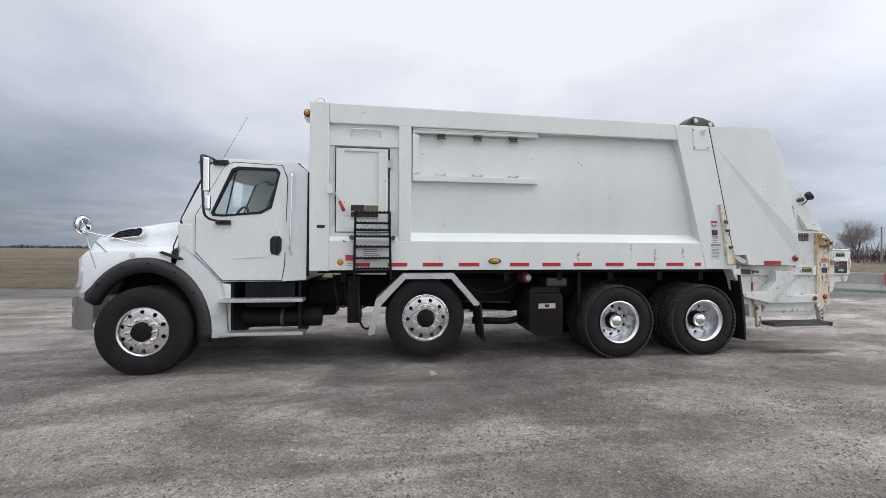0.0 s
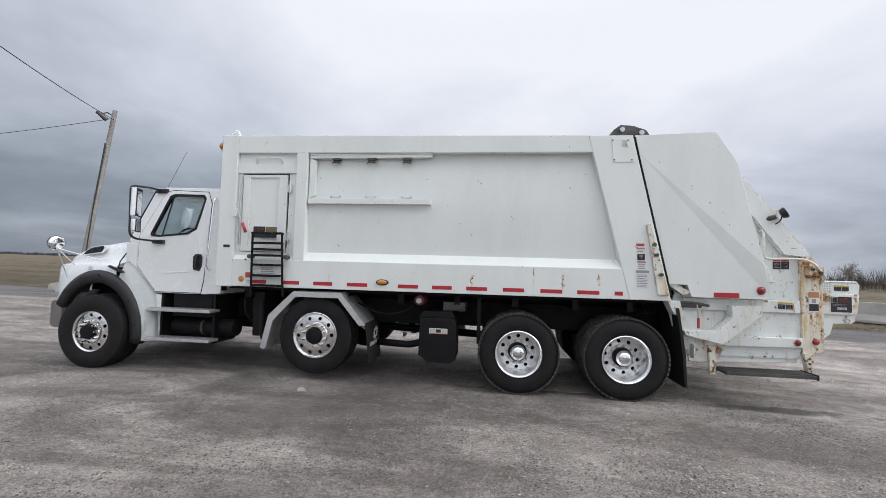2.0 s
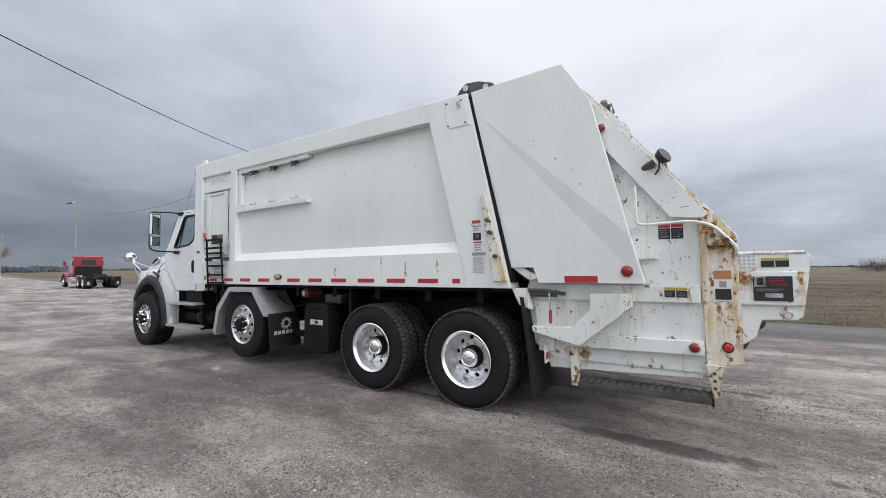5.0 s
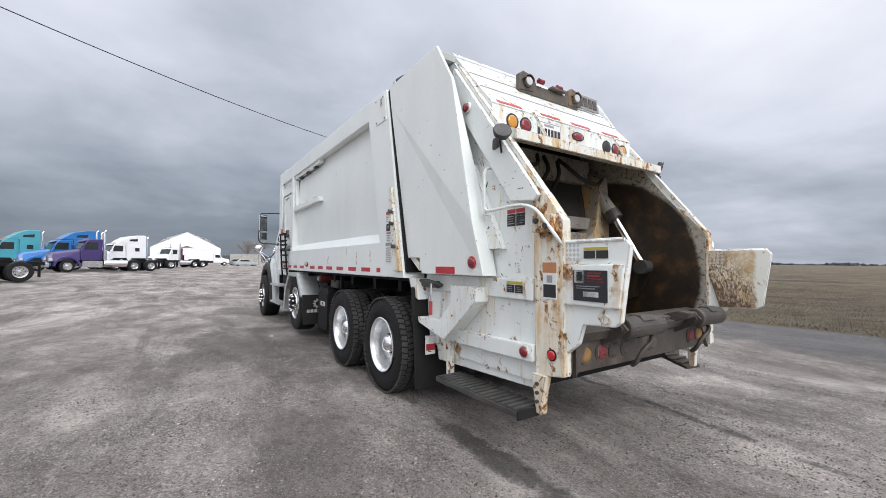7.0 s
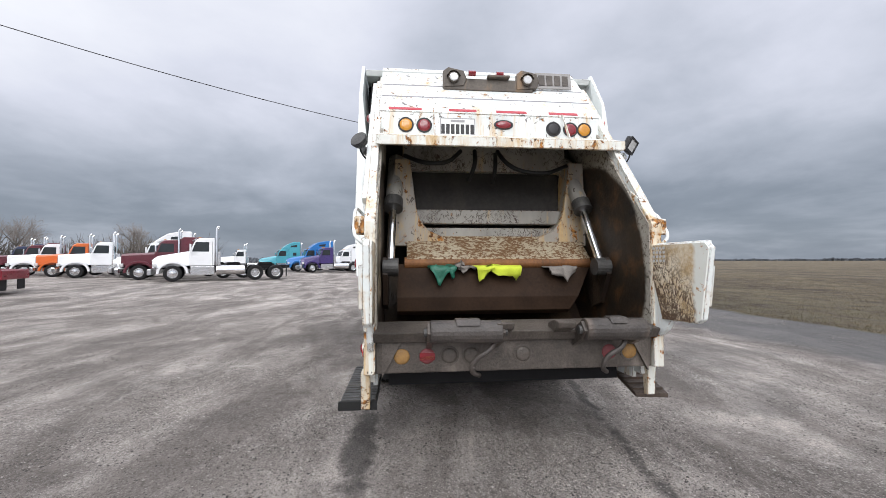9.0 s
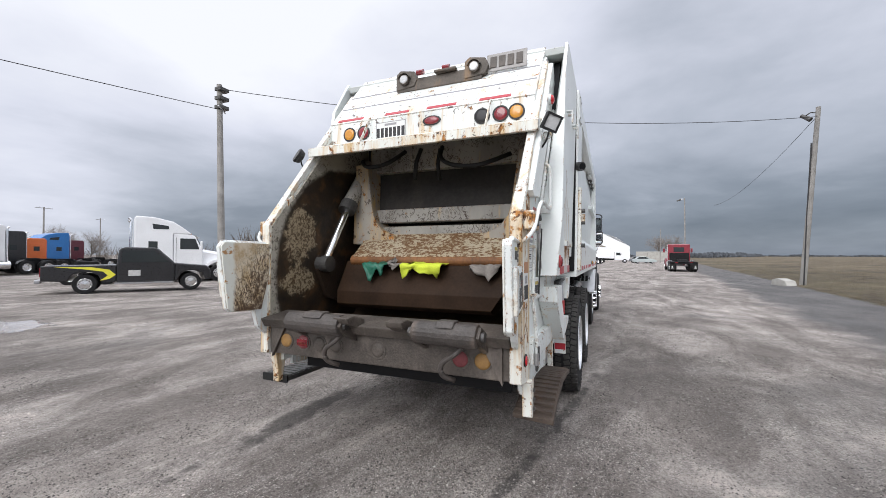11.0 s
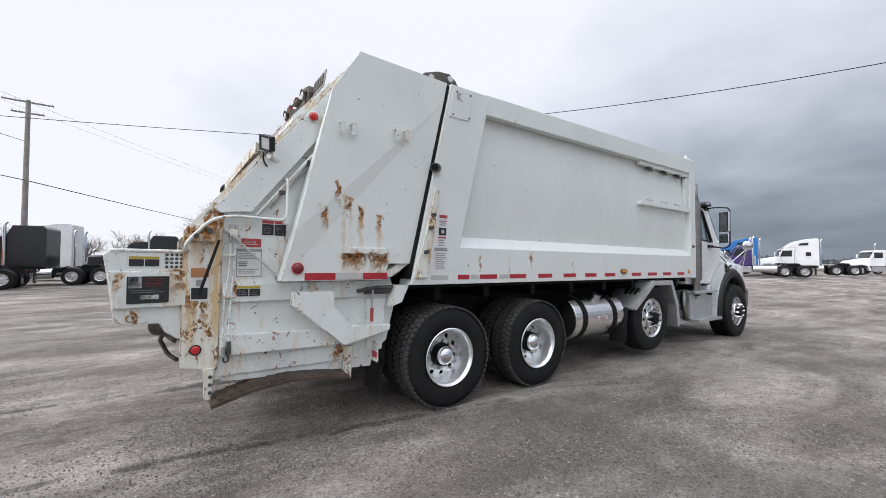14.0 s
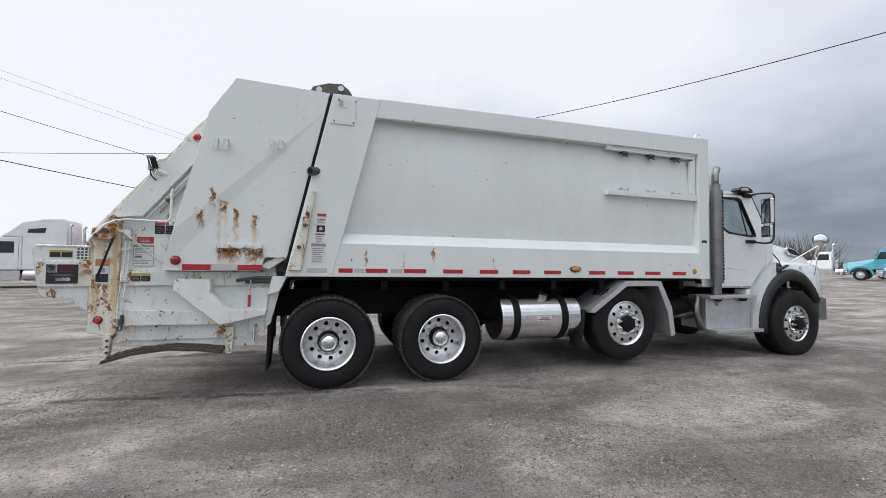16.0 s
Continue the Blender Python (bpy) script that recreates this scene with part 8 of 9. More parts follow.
def far_rim(deep):
    bm = bmesh.new()
    if deep:
        lathe(bm, [(-0.125, 0.295), (-0.10, 0.27), (0.02, 0.26)], 24)
        disc_with_holes(bm, lambda r: 0.02, 0.001, 0.26, 8, 0.20, 0.03)
        lathe(bm, [(0.02, 0.09), (-0.10, 0.08), (-0.11, 0.001)], 16)
    else:
        lathe(bm, [(-0.10, 0.29), (-0.135, 0.30), (-0.115, 0.275)], 24)
        disc_with_holes(bm, lambda r: -0.125 - (0.03 if r < 0.18 else 0.0), 0.001, 0.275, 10, 0.228, 0.025)
        lathe(bm, [(-0.13, 0.09), (-0.20, 0.08), (-0.21, 0.001)], 16)
    return bm


S_RIMF = soften(mesh_of(far_rim(False), "rim", M_ALU))
S_RIMR = soften(mesh_of(far_rim(True), "rim", M_ALU))
# black disc that darkens the openings of the parked trucks' wheels like shade
S_BACK = mesh_of(Rod((0, 0.05, 0), (0, 0.12, 0), 0.27, None, 24), "drum_backing", M_BLACK)


def small_wheel(parent, x, y, left, rear, r=0.51, z=0.51):
    k = r / 0.51
    m = Matrix.Translation((x, y, z)) @ Matrix.Rotation(math.pi if left else 0.0, 4, "Z") @ Matrix.Scale(k, 4)
    w = shared("wheel", S_RIMR if rear else S_RIMF, parent, m)
    shared("tyre", S_TYRE, w)
    shared("drum_backing", S_BACK, w)
    if rear and r > 0.45:
        shared("inner_tyre", S_TYRE, w, Matrix.Translation((0, 0.33, 0)))


def tractor(label, x, y, heading, paint, sleeper=0.0, high=False, square=False, stacks=2, rear_first=4.6, z=None, top=None):
    """A highway tractor: origin under the front axle, nose along +x, its left towards +y. sleeper: length of the sleeper in metres."""
    t = thing("tractor_truck", pose(x, y, land(x, y) if z is None else z, 0, 0, heading), label, "truck", "parked tractor trucks")
    p = paint
    cw = 1.02
    c0, c1 = -0.85, -2.30          # cab front and back
    s1 = c1 - sleeper
    rear = max(rear_first, -s1 + 1.2)
    part("chassis_frame", Box(-rear - 2.2, 0.9, -0.42, 0.42, 0.78, 1.02), M_BLACK, t)
    # hood
    if square:
        hood = [[(1.05, 0.58, 0.95), (1.05, 0.58, 1.70), (1.05, 0.40, 1.80), (1.05, -0.40, 1.80), (1.05, -0.58, 1.70), (1.05, -0.58, 0.95)], [(c0, 0.72, 1.0), (c0, 0.72, 1.82), (c0, 0.5, 1.93), (c0, -0.5, 1.93), (c0, -0.72, 1.82), (c0, -0.72, 1.0)]]
    else:
        hood = [[(1.12, 0.70, 0.85), (1.12, 0.62, 1.30), (1.10, 0.42, 1.42), (1.10, -0.42, 1.42), (1.12, -0.62, 1.30), (1.12, -0.70, 0.85)], [(0.85, 0.80, 0.85), (0.85, 0.68, 1.50), (0.85, 0.48, 1.62), (0.85, -0.48, 1.62), (0.85, -0.68, 1.50), (0.85, -0.80, 0.85)], [(c0, 0.92, 1.0), (c0, 0.86, 1.78), (c0, 0.6, 1.95), (c0, -0.6, 1.95), (c0, -0.86, 1.78), (c0, -0.92, 1.0)]]
    bm = bmesh.new()
    loft(bm, hood, True)
    bmesh.ops.holes_fill(bm, edges=bm.edges[:])
    part("hood", bm, p, t, bevel=0.04)
    part("grille", Box(1.06 if square else 1.10, 1.10 if square else 1.15, -0.42, 0.42, 0.85, 1.66 if square else 1.36), M_CHROME, t, "bright grille", bevel=0.02)
    part("bumper", Box(1.10, 1.32, -1.18, 1.18, 0.42, 0.80), M_CHROME if square else M_STEEL, t, bevel=0.05)
    for s in (-1, 1):
        Y = lambda a: s * a
        arc = [(0.72 * math.cos(a), 0.50 + 0.66 * math.sin(a)) for a in (math.pi * k / 12 for k in range(13))]
        out = [(0.86 * math.cos(a), 0.50 + 0.82 * math.sin(a)) for a in (math.pi * k / 12 for k in range(13))]
        bm = bmesh.new()
        loft(bm, [[(a[0], Y(0.72), a[1]), (b[0], Y(0.72), b[1]), (b[0], Y(1.17), b[1]), (a[0], Y(1.17), a[1])] for a, b in zip(arc, out)], True)
        bmesh.ops.holes_fill(bm, edges=bm.edges[:])
        part("front_fender", bm, p, t, bevel=0.01)
        part("headlight", Box(0.88, 1.08, min(Y(0.72), Y(1.05)), max(Y(0.72), Y(1.05)), 0.92, 1.14), M_LCLEAR, t, bevel=0.04)
        part("side_window", Prism([(-1.02, 1.92), (-1.22, 2.55), (-1.98, 2.55), (-1.98, 1.92)], Y(cw - 0.004), Y(cw + 0.006)), M_DARKGLASS, t, bevel=0.003)
        part("door_line", Box(c1 + 0.12, c1 + 0.135, min(Y(cw - 0.003), Y(cw + 0.004)), max(Y(cw - 0.003), Y(cw + 0.004)), 1.0, 2.6), M_BLACK, t)
        part("cab_step", Box(c1, c0 - 0.1, min(Y(0.9), Y(1.12)), max(Y(0.9), Y(1.12)), 0.40, 0.95), M_ALU, t, bevel=0.02)
        part("fuel_tank", Rod((c1 - 0.1, Y(0.84), 0.70), (min(s1, c1 - 1.5) - 0.3, Y(0.84), 0.70), 0.31, None, 20), M_ALU, t, bevel=0.02)
        part("mirror", Box(-1.0, -0.90, min(Y(1.22), Y(1.42)), max(Y(1.22), Y(1.42)), 1.95, 2.40), M_CHROME if square else p, t, bevel=0.03)
        part("mirror_arm", Tube([(-0.95, Y(1.0), 2.30), (-0.95, Y(1.3), 2.34)], 0.02), M_STEEL, t)
        if stacks == 2 or (stacks == 1 and s > 0):
            sx = s1 - 0.12 if not square else c1 + 0.02
            sy = 0.95 if not square else 1.12
            k = part("exhaust_pipe", Rod((sx, Y(sy), 1.0), (sx, Y(sy), 3.35), 0.075, None, 14), M_CHROME, t, "chrome exhaust stack")
            part("pipe_tip", Tube(bent([(sx, Y(sy), 3.33), (sx, Y(sy), 3.5), (sx - 0.12, Y(sy), 3.62)], 0.1), 0.065, 12), M_CHROME, k)
        small_wheel(t, 0.0, Y(1.03), s > 0, False)
        for a in (rear, rear + 1.32):
            small_wheel(t, -a, Y(1.05), s > 0, True)
        wing = [(0.62 * math.cos(a), 0.50 + 0.62 * math.sin(a)) for a in (math.pi * (0.15 + 0.5 * k / 6) for k in range(7))]
        bm = bmesh.new()
        loft(bm, [[(a[0] - rear + 0.02, Y(0.80), a[1]), (a[0] - rear + 0.02, Y(1.20), a[1]), (a[0] - rear + 0.02, Y(1.20), a[1] + 0.03), (a[0] - rear + 0.02, Y(0.80), a[1] + 0.03)] for a in wing[:4]], True)
        bmesh.ops.holes_fill(bm, edges=bm.edges[:])
        part("quarter_fender", bm, M_ALU if not square else M_BLACK, t)
        fl = part("mud_flap", Box(-rear - 2.05, -rear - 2.02, min(Y(0.75), Y(1.20)), max(Y(0.75), Y(1.20)), 0.22, 0.92), M_FLAP, t)
        bm = Box(-rear - 2.054, -rear - 2.05, min(Y(0.86), Y(1.10)), max(Y(0.86), Y(1.10)), 0.34, 0.38)
        box(bm, -rear - 2.054, -rear - 2.05, min(Y(0.92), Y(1.04)), max(Y(0.92), Y(1.04)), 0.42, 0.58)
        part("emblem", bm, M_TAPEW, fl)
    # cab and sleeper
    cab = [(c0, 1.0), (c0 + 0.02, 1.85), (c0 - 0.35, 2.66), (c0 - 0.55, 2.80), (c1, 2.84), (c1, 1.0)]
    part("cab", Prism(cab, -cw, cw), p, t, bevel=0.07)
    part("windscreen", Prism([(c0 + 0.035, 1.92), (c0 - 0.28, 2.60), (c0 - 0.32, 2.60), (c0 - 0.02, 1.90)], -0.90, 0.90), M_DARKGLASS, t)
    part("visor", Prism([(c0 - 0.22, 2.66), (c0 - 0.14, 2.60), (c0 - 0.42, 2.78)], -0.95, 0.95), M_CHROME if square else p, t)
    for k in range(5):
        part("roof_lamp", Box(c0 - 0.62, c0 - 0.52, -0.66 + 0.31 * k, -0.58 + 0.31 * k, 2.81, 2.87), M_LAMB, t)
    if sleeper:
        top = top or (3.75 if high else 3.05)
        if high:
            sl = [(c1 + 0.9, 2.82), (c1 + 0.5, 3.15), (c1, top - 0.25), (s1 + 0.9, top - 0.03), (s1 + 0.1, top), (s1, top - 0.1), (s1, 1.0), (c1 - 0.01, 1.0), (c1 - 0.01, 2.80)]
        else:
            sl = [(c1 - 0.01, 1.0), (c1 - 0.01, 2.86), (c1 - 0.25, top), (s1 + 0.15, top), (s1, top - 0.15), (s1, 1.0)]
        part("sleeper", Prism(sl, -cw - 0.02, cw + 0.02), p, t, bevel=0.06)
        for s in (-1, 1):
            part("sleeper_window", Box(s1 + sleeper * 0.35, s1 + sleeper * 0.35 + 0.42, min(s * (cw + 0.012), s * (cw + 0.027)), max(s * (cw + 0.012), s * (cw + 0.027)), 1.95, 2.35), M_DARKGLASS, t)
            part("locker_door", Box(s1 + 0.2, s1 + sleeper * 0.3 + 0.25, min(s * (cw + 0.015), s * (cw + 0.026)), max(s * (cw + 0.015), s * (cw + 0.026)), 1.15, 1.55), p, t, bevel=0.004)
            if high:
                part("roof_window", Prism([(c1 - 0.2, 3.05), (c1 - 0.25, 3.25), (c1 - 1.0, 3.35), (c1 - 0.95, 3.05)], s * (cw + 0.01), s * (cw + 0.027)), M_DARKGLASS, t)
    else:
        part("rear_window", Box(c1 - 0.005, c1 + 0.01, -0.5, 0.5, 2.0, 2.5), M_DARKGLASS, t)
        part("head_rack", Box(c1 - 0.35, c1 - 0.10, -0.9, 0.9, 1.02, 1.9), M_ALU if stacks else M_BLACK, t, bevel=0.02)
    part("fifth_wheel", Prism([(-rear - 0.2, 1.02), (-rear - 1.2, 1.02), (-rear - 1.1, 1.22), (-rear - 0.3, 1.22)], -0.45, 0.45), M_BLACK, t, bevel=0.03)
    part("cross_tail", Box(-rear - 2.2, -rear - 2.1, -1.15, 1.15, 0.85, 1.0), M_BLACK, t)
    part("tail_lamp", Box(-rear - 2.21, -rear - 2.195, 0.5, 0.75, 0.88, 0.97), M_LRED, t)
    part("tail_lamp", Box(-rear - 2.21, -rear - 2.195, -0.75, -0.5, 0.88, 0.97), M_LRED, t)
    return t


WHITEP = coach_paint("white", (0.80, 0.81, 0.82))
MAROON = coach_paint("maroon", (0.10, 0.012, 0.022))
CRIMSON = coach_paint("crimson", (0.17, 0.014, 0.026))
REDP = coach_paint("red", (0.22, 0.014, 0.026))
ORANGEP = coach_paint("orange", (0.62, 0.13, 0.02))
TEAL = coach_paint("teal", (0.07, 0.33, 0.40))
BLUEP = coach_paint("blue", (0.02, 0.16, 0.45))
PURPLE = coach_paint("purple", (0.05, 0.03, 0.14))
BLACKP = coach_paint("black", (0.012, 0.012, 0.014))
NAVY = coach_paint("navy", (0.02, 0.03, 0.08))

# the near row, side by side
tractor("white day-cab tractor truck with chrome stacks, on the gravel", -17.5, -9.5, -66, WHITEP, rear_first=4.75)
tractor("maroon sleeper tractor truck with a tall chrome stack", -20.0, -13.1, -65, MAROON, 1.6, high=False, square=True)
tractor("white high-roof sleeper tractor truck beside a maroon one", -23.6, -16.0, -63, WHITEP, 1.7, high=True)
tractor("white day-cab tractor truck with a square hood", -23.8, -20.2, -60, WHITEP, square=True)
tractor("orange day-cab tractor truck in the row", -26.2, -23.8, -58, ORANGEP, square=True)
tractor("white square-hooded tractor truck at the row's far end", -28.0, -27.6, -56, WHITEP, square=True)
tractor("dark red sleeper tractor truck at the row's far end", -30.4, -31.0, -54, MAROON, 1.4, square=True)
tractor("navy tractor truck partly hidden in the row", -33.0, -34.4, -54, NAVY, 1.4, square=True)
# the second row, further off
tractor("purple day-cab tractor truck with chrome tanks", -36.0, -5.1, -66, PURPLE, 0.0, square=False)
tractor("bright blue high-roof sleeper tractor truck", -39.4, -7.6, -66, BLUEP, 1.9, high=True)
tractor("teal high-roof sleeper tractor truck", -42.4, -11.8, -66, TEAL, 1.4, high=True)
tractor("white day-cab tractor truck with dark bare frame", -58.0, 0.4, -52, WHITEP)
tractor("white sleeper tractor truck behind a purple one", -46.0, -4.4, -66, WHITEP, 1.8, high=True)
tractor("white dump-bodied tractor truck far back in the yard", -46.0, -18.5, -62, WHITEP, square=True)
tractor("red day-cab tractor truck seen from behind, with white mud-flap marks", -41.5, 14.7, 178, REDP, stacks=0, rear_first=4.3)
tractor("red day-cab tractor truck beside the white shed", -64.5, 0.8, -52, REDP, stacks=0)
# the southern row
for lab, x, y, h, p, sl, top, sq in (
    ("white sleeper tractor truck with dark windows", 23.6, -15.7, 8, WHITEP, 1.9, 3.9, False),
    ("orange sleeper tractor truck with a black stack", 20.9, -19.2, -2, ORANGEP, 1.7, 3.5, False),
    ("black long-hood sleeper tractor truck", 17.2, -22.4, -8, BLACKP, 1.7, 3.45, True),
    ("white high-roof sleeper tractor truck behind a black one", 17.2, -29.0, -10, WHITEP, 1.9, 4.1, False),
    ("black sleeper tractor truck with polished wheels", 11.1, -26.0, 4, BLACKP, 1.8, 3.3, True),
    ("dark red sleeper tractor truck with polished wheels", 8.8, -28.2, 4, CRIMSON, 1.6, 3.05, True),
    ("blue high-roof sleeper tractor truck", 6.8, -30.2, 4, BLUEP, 1.9, 3.8, False),
    ("red sleeper tractor truck", 4.0, -32.4, 4, CRIMSON, 1.7, 3.15, True),
    ("white high-roof sleeper tractor truck with a small roof window", -0.4, -34.8, 4, WHITEP, 1.9, 3.75, False),
    ("black flat-backed sleeper tractor truck", -2.8, -37.6, 4, BLACKP, 1.7, 3.5, True),
    ("orange sleeper tractor truck with dark windows", -5.5, -40.6, 4, ORANGEP, 1.5, 3.1, True),
    ("blue high-roof sleeper tractor truck behind an orange one", -8.1, -43.5, 4, BLUEP, 1.8, 3.8, False),
    ("maroon sleeper tractor truck at the end of the southern row", -10.8, -46.0, 4, MAROON, 1.5, 3.05, True),
    ("white sleeper tractor truck with two chrome stacks", -7.6, -15.1, 152, WHITEP, 1.8, 3.75, False),
):
    tractor(lab, x, y, h, p, sl, not sq, sq, top=top)


# ---------------------------------------------------------------- pickup, cars, box truck, trailer
def pickup():
    t = thing("pickup_truck", pose(0.55, -11.9, land(0.5, -12), 0, 0, 150), "black pickup truck with a yellow sweep on its side", "truck")
    part("bed", Prism([(-1.25, 0.55), (-1.25, 1.12), (0.95, 1.14), (0.95, 0.45), (0.52, 0.45), (0.42, 0.72), (0.2, 0.86), (-0.2, 0.86), (-0.42, 0.72), (-0.5, 0.5)], -0.98, 0.98), BLACKP, t, bevel=0.04)
    part("cab", Prism([(0.96, 0.42), (0.96, 1.14), (1.05, 1.80), (1.25, 1.88), (2.30, 1.86), (2.95, 1.20), (2.95, 0.42)], -0.96, 0.96), BLACKP, t, bevel=0.06)
    part("hood", Prism([(2.96, 0.42), (2.96, 1.20), (4.15, 1.08), (4.30, 0.9), (4.30, 0.45), (4.1, 0.45), (4.0, 0.72), (3.7, 0.86), (3.4, 0.86), (3.15, 0.72), (3.05, 0.45)], -0.97, 0.97), BLACKP, t, bevel=0.05)
    sweep = coach_paint("yellow", (0.70, 0.66, 0.05))
    for s in (-1, 1):
        part("side_window", Prism([(1.12, 1.24), (1.16, 1.74), (2.20, 1.74), (2.75, 1.24)], s * 0.955, s * 0.968), M_DARKGLASS, t)
        part("yellow_sweep", Prism([(-0.9, 1.08), (0.2, 1.06), (0.75, 0.95), (0.95, 0.75), (0.75, 0.58), (0.45, 0.52), (0.7, 0.72), (0.55, 0.88), (0.0, 0.98)], s * 0.978, s * 0.986), sweep, t, "yellow painted sweep")
        part("door_mark", Box(1.35, 1.75, min(s * 0.955, s * 0.966), max(s * 0.955, s * 0.966), 0.68, 0.92), M_TAPEW, t)
        part("running_board", Box(0.9, 2.9, min(s * 0.9, s * 1.05), max(s * 0.9, s * 1.05), 0.36, 0.42), M_STEEL, t)
        for x in (0.0, 3.55):
            small_wheel(t, x, s * 0.82, s > 0, False, 0.39, 0.39)
    part("tail_lamp", Box(-1.27, -1.245, -0.96, -0.82, 0.72, 1.05), M_LRED, t)
    part("tail_lamp", Box(-1.27, -1.245, 0.82, 0.96, 0.72, 1.05), M_LRED, t)
    part("rear_bumper", Box(-1.42, -1.25, -0.95, 0.95, 0.45, 0.60), M_STEEL, t, bevel=0.03)
    part("windscreen", Prism([(2.32, 1.82), (2.36, 1.82), (2.93, 1.24), (2.89, 1.22)], -0.85, 0.85), M_DARKGLASS, t)


def car(label, x, y, heading, paint):
    t = thing("car", pose(x, y, land(x, y), 0, 0, heading), label, "car", "parked cars")
    part("body", Prism([(-2.15, 0.32), (-2.2, 0.75), (-1.9, 0.92), (1.0, 0.92), (2.0, 0.78), (2.15, 0.5), (2.1, 0.3)], -0.85, 0.85), paint, t, bevel=0.08)
    part("roof", Prism([(-1.7, 0.92), (-1.2, 1.36), (0.1, 1.42), (1.0, 0.92)], -0.72, 0.72), paint, t, bevel=0.07)
    for s in (-1, 1):
        part("side_window", Prism([(-1.45, 0.96), (-1.1, 1.28), (0.08, 1.33), (0.75, 0.96)], s * 0.715, s * 0.726), M_DARKGLASS, t)
        for a in (-1.35, 1.35):
            small_wheel(t, a, s * 0.74, s > 0, False, 0.32, 0.32)
    part("windscreen", Prism([(0.16, 1.38), (0.20, 1.38), (0.98, 0.95), (0.94, 0.93)], -0.62, 0.62), M_DARKGLASS, t)


def box_truck(x, y, heading):
    t = thing("box_truck", pose(x, y, land(x, y), 0, 0, heading), "white box truck parked in front of the fabric shed", "truck")
    part("box", Box(-6.3, -1.0, -1.22, 1.22, 1.0, 3.5), WHITEP, t, bevel=0.03)
    part("cab", Prism([(-0.95, 0.6), (-0.95, 2.4), (0.2, 2.4), (0.7, 1.6), (1.9, 1.35), (2.0, 0.6)], -1.0, 1.0), WHITEP, t, bevel=0.08)
    part("windscreen", Prism([(0.23, 2.34), (0.27, 2.34), (0.72, 1.64), (0.68, 1.62)], -0.9, 0.9), M_DARKGLASS, t)
    for s in (-1, 1):
        part("side_window", Prism([(-0.6, 1.65), (-0.6, 2.25), (0.15, 2.25), (0.45, 1.65)], s * 0.995, s * 1.006), M_DARKGLASS, t)
        for a, r in ((1.1, False), (-4.2, True)):
            small_wheel(t, a, s * 0.95, s > 0, r, 0.42, 0.42)
    part("chassis_frame", Box(-6.2, 1.0, -0.4, 0.4, 0.6, 0.95), M_BLACK, t)


SILVER = coach_paint("silver", (0.38, 0.42, 0.42))
GREY = coach_paint("grey", (0.16, 0.17, 0.18))
pickup()
car("silver hatchback parked near the shed", -80.0, 14.0, 96, SILVER)
car("grey car parked behind a silver one", -89.0, 13.6, 92, GREY)
box_truck(-86.0, 9.4, 92)


def flatbed(x, y, heading):
    """The end of a red drop-deck trailer."""
    t = thing("flatbed_trailer", pose(x, y, land(x, y), 0, 0, heading), "red flatbed trailer end standing on the gravel", "trailer")
    part("deck", Box(-9.0, 0.0, -1.25, 1.25, 0.98, 1.12), REDP, t, bevel=0.02)
    part("side_rail", Box(-9.0, 0.02, -1.29, -1.25, 0.90, 1.14), REDP, t)
    part("side_rail", Box(-9.0, 0.02, 1.25, 1.29, 0.90, 1.14), REDP, t)
    part("tail_board", Box(-0.02, 0.06, -1.25, 1.25, 0.70, 1.10), REDP, t, bevel=0.02)
    for s in (-1, 1):
        part("mud_flap", Box(-0.10, -0.07, min(s * 0.5, s * 1.2), max(s * 0.5, s * 1.2), 0.22, 0.80), M_FLAP, t)
        part("tail_lamp", Box(0.06, 0.07, min(s * 0.9, s * 1.1), max(s * 0.9, s * 1.1), 0.8, 0.9), M_LRED, t)
        for a in (-1.2, -2.5):
            small_wheel(t, a, s * 1.02, s > 0, True)


flatbed(-9.6, -12.0, 112)


# ---------------------------------------------------------------- fabric shed and hut
def shed():
    t = thing("fabric_shed", pose(-141, 4.2, 0.1, 0, 0, 0), "white fabric-covered gable shed with an open brown doorway", "building")
    w, e, top, ln = 9.4, 4.6, 9.6, 30.0
    gab = [(-w, 0), (-w, e), (-w * 0.55, e + 3.2), (0, top), (w * 0.55, e + 3.2), (w, e), (w, 0)]
    n = len(gab)
    bm = bmesh.new()
    a = [bm.verts.new((0, y, z)) for y, z in gab]
    b = [bm.verts.new((-ln, y, z)) for y, z in gab]
    for i in range(n - 1):
        bm.faces.new((a[i], a[i + 1], b[i + 1], b[i]))
    bm.faces.new(b)
    bmesh.ops.solidify(bm, geom=bm.faces[:], thickness=0.15)
    part("roof", bm, M_FABRIC, t)
    bm = bmesh.new()
    ring_plate(bm, [(-w, 0), (-w, e), (0, top), (w, e), (w, 0)], [(-2.9, 0.0), (-2.9, 4.2), (0, 5.2), (2.9, 4.2), (2.9, 0.0)], -0.05, 0.05)
    bmesh.ops.rotate(bm, matrix=Matrix.Rotation(radians(90), 3, "Z"), verts=bm.verts[:])
    part("front_wall", bm, M_FABRIC, t)
    part("door", Box(-0.6, -0.4, -2.9, 2.9, 0.0, 5.2), M_DOORB, t, "brown slatted door")
    part("door_opening", Box(-0.5, -0.3, -2.2, 1.4, 0.0, 3.4), M_BLACK, t)


shed()


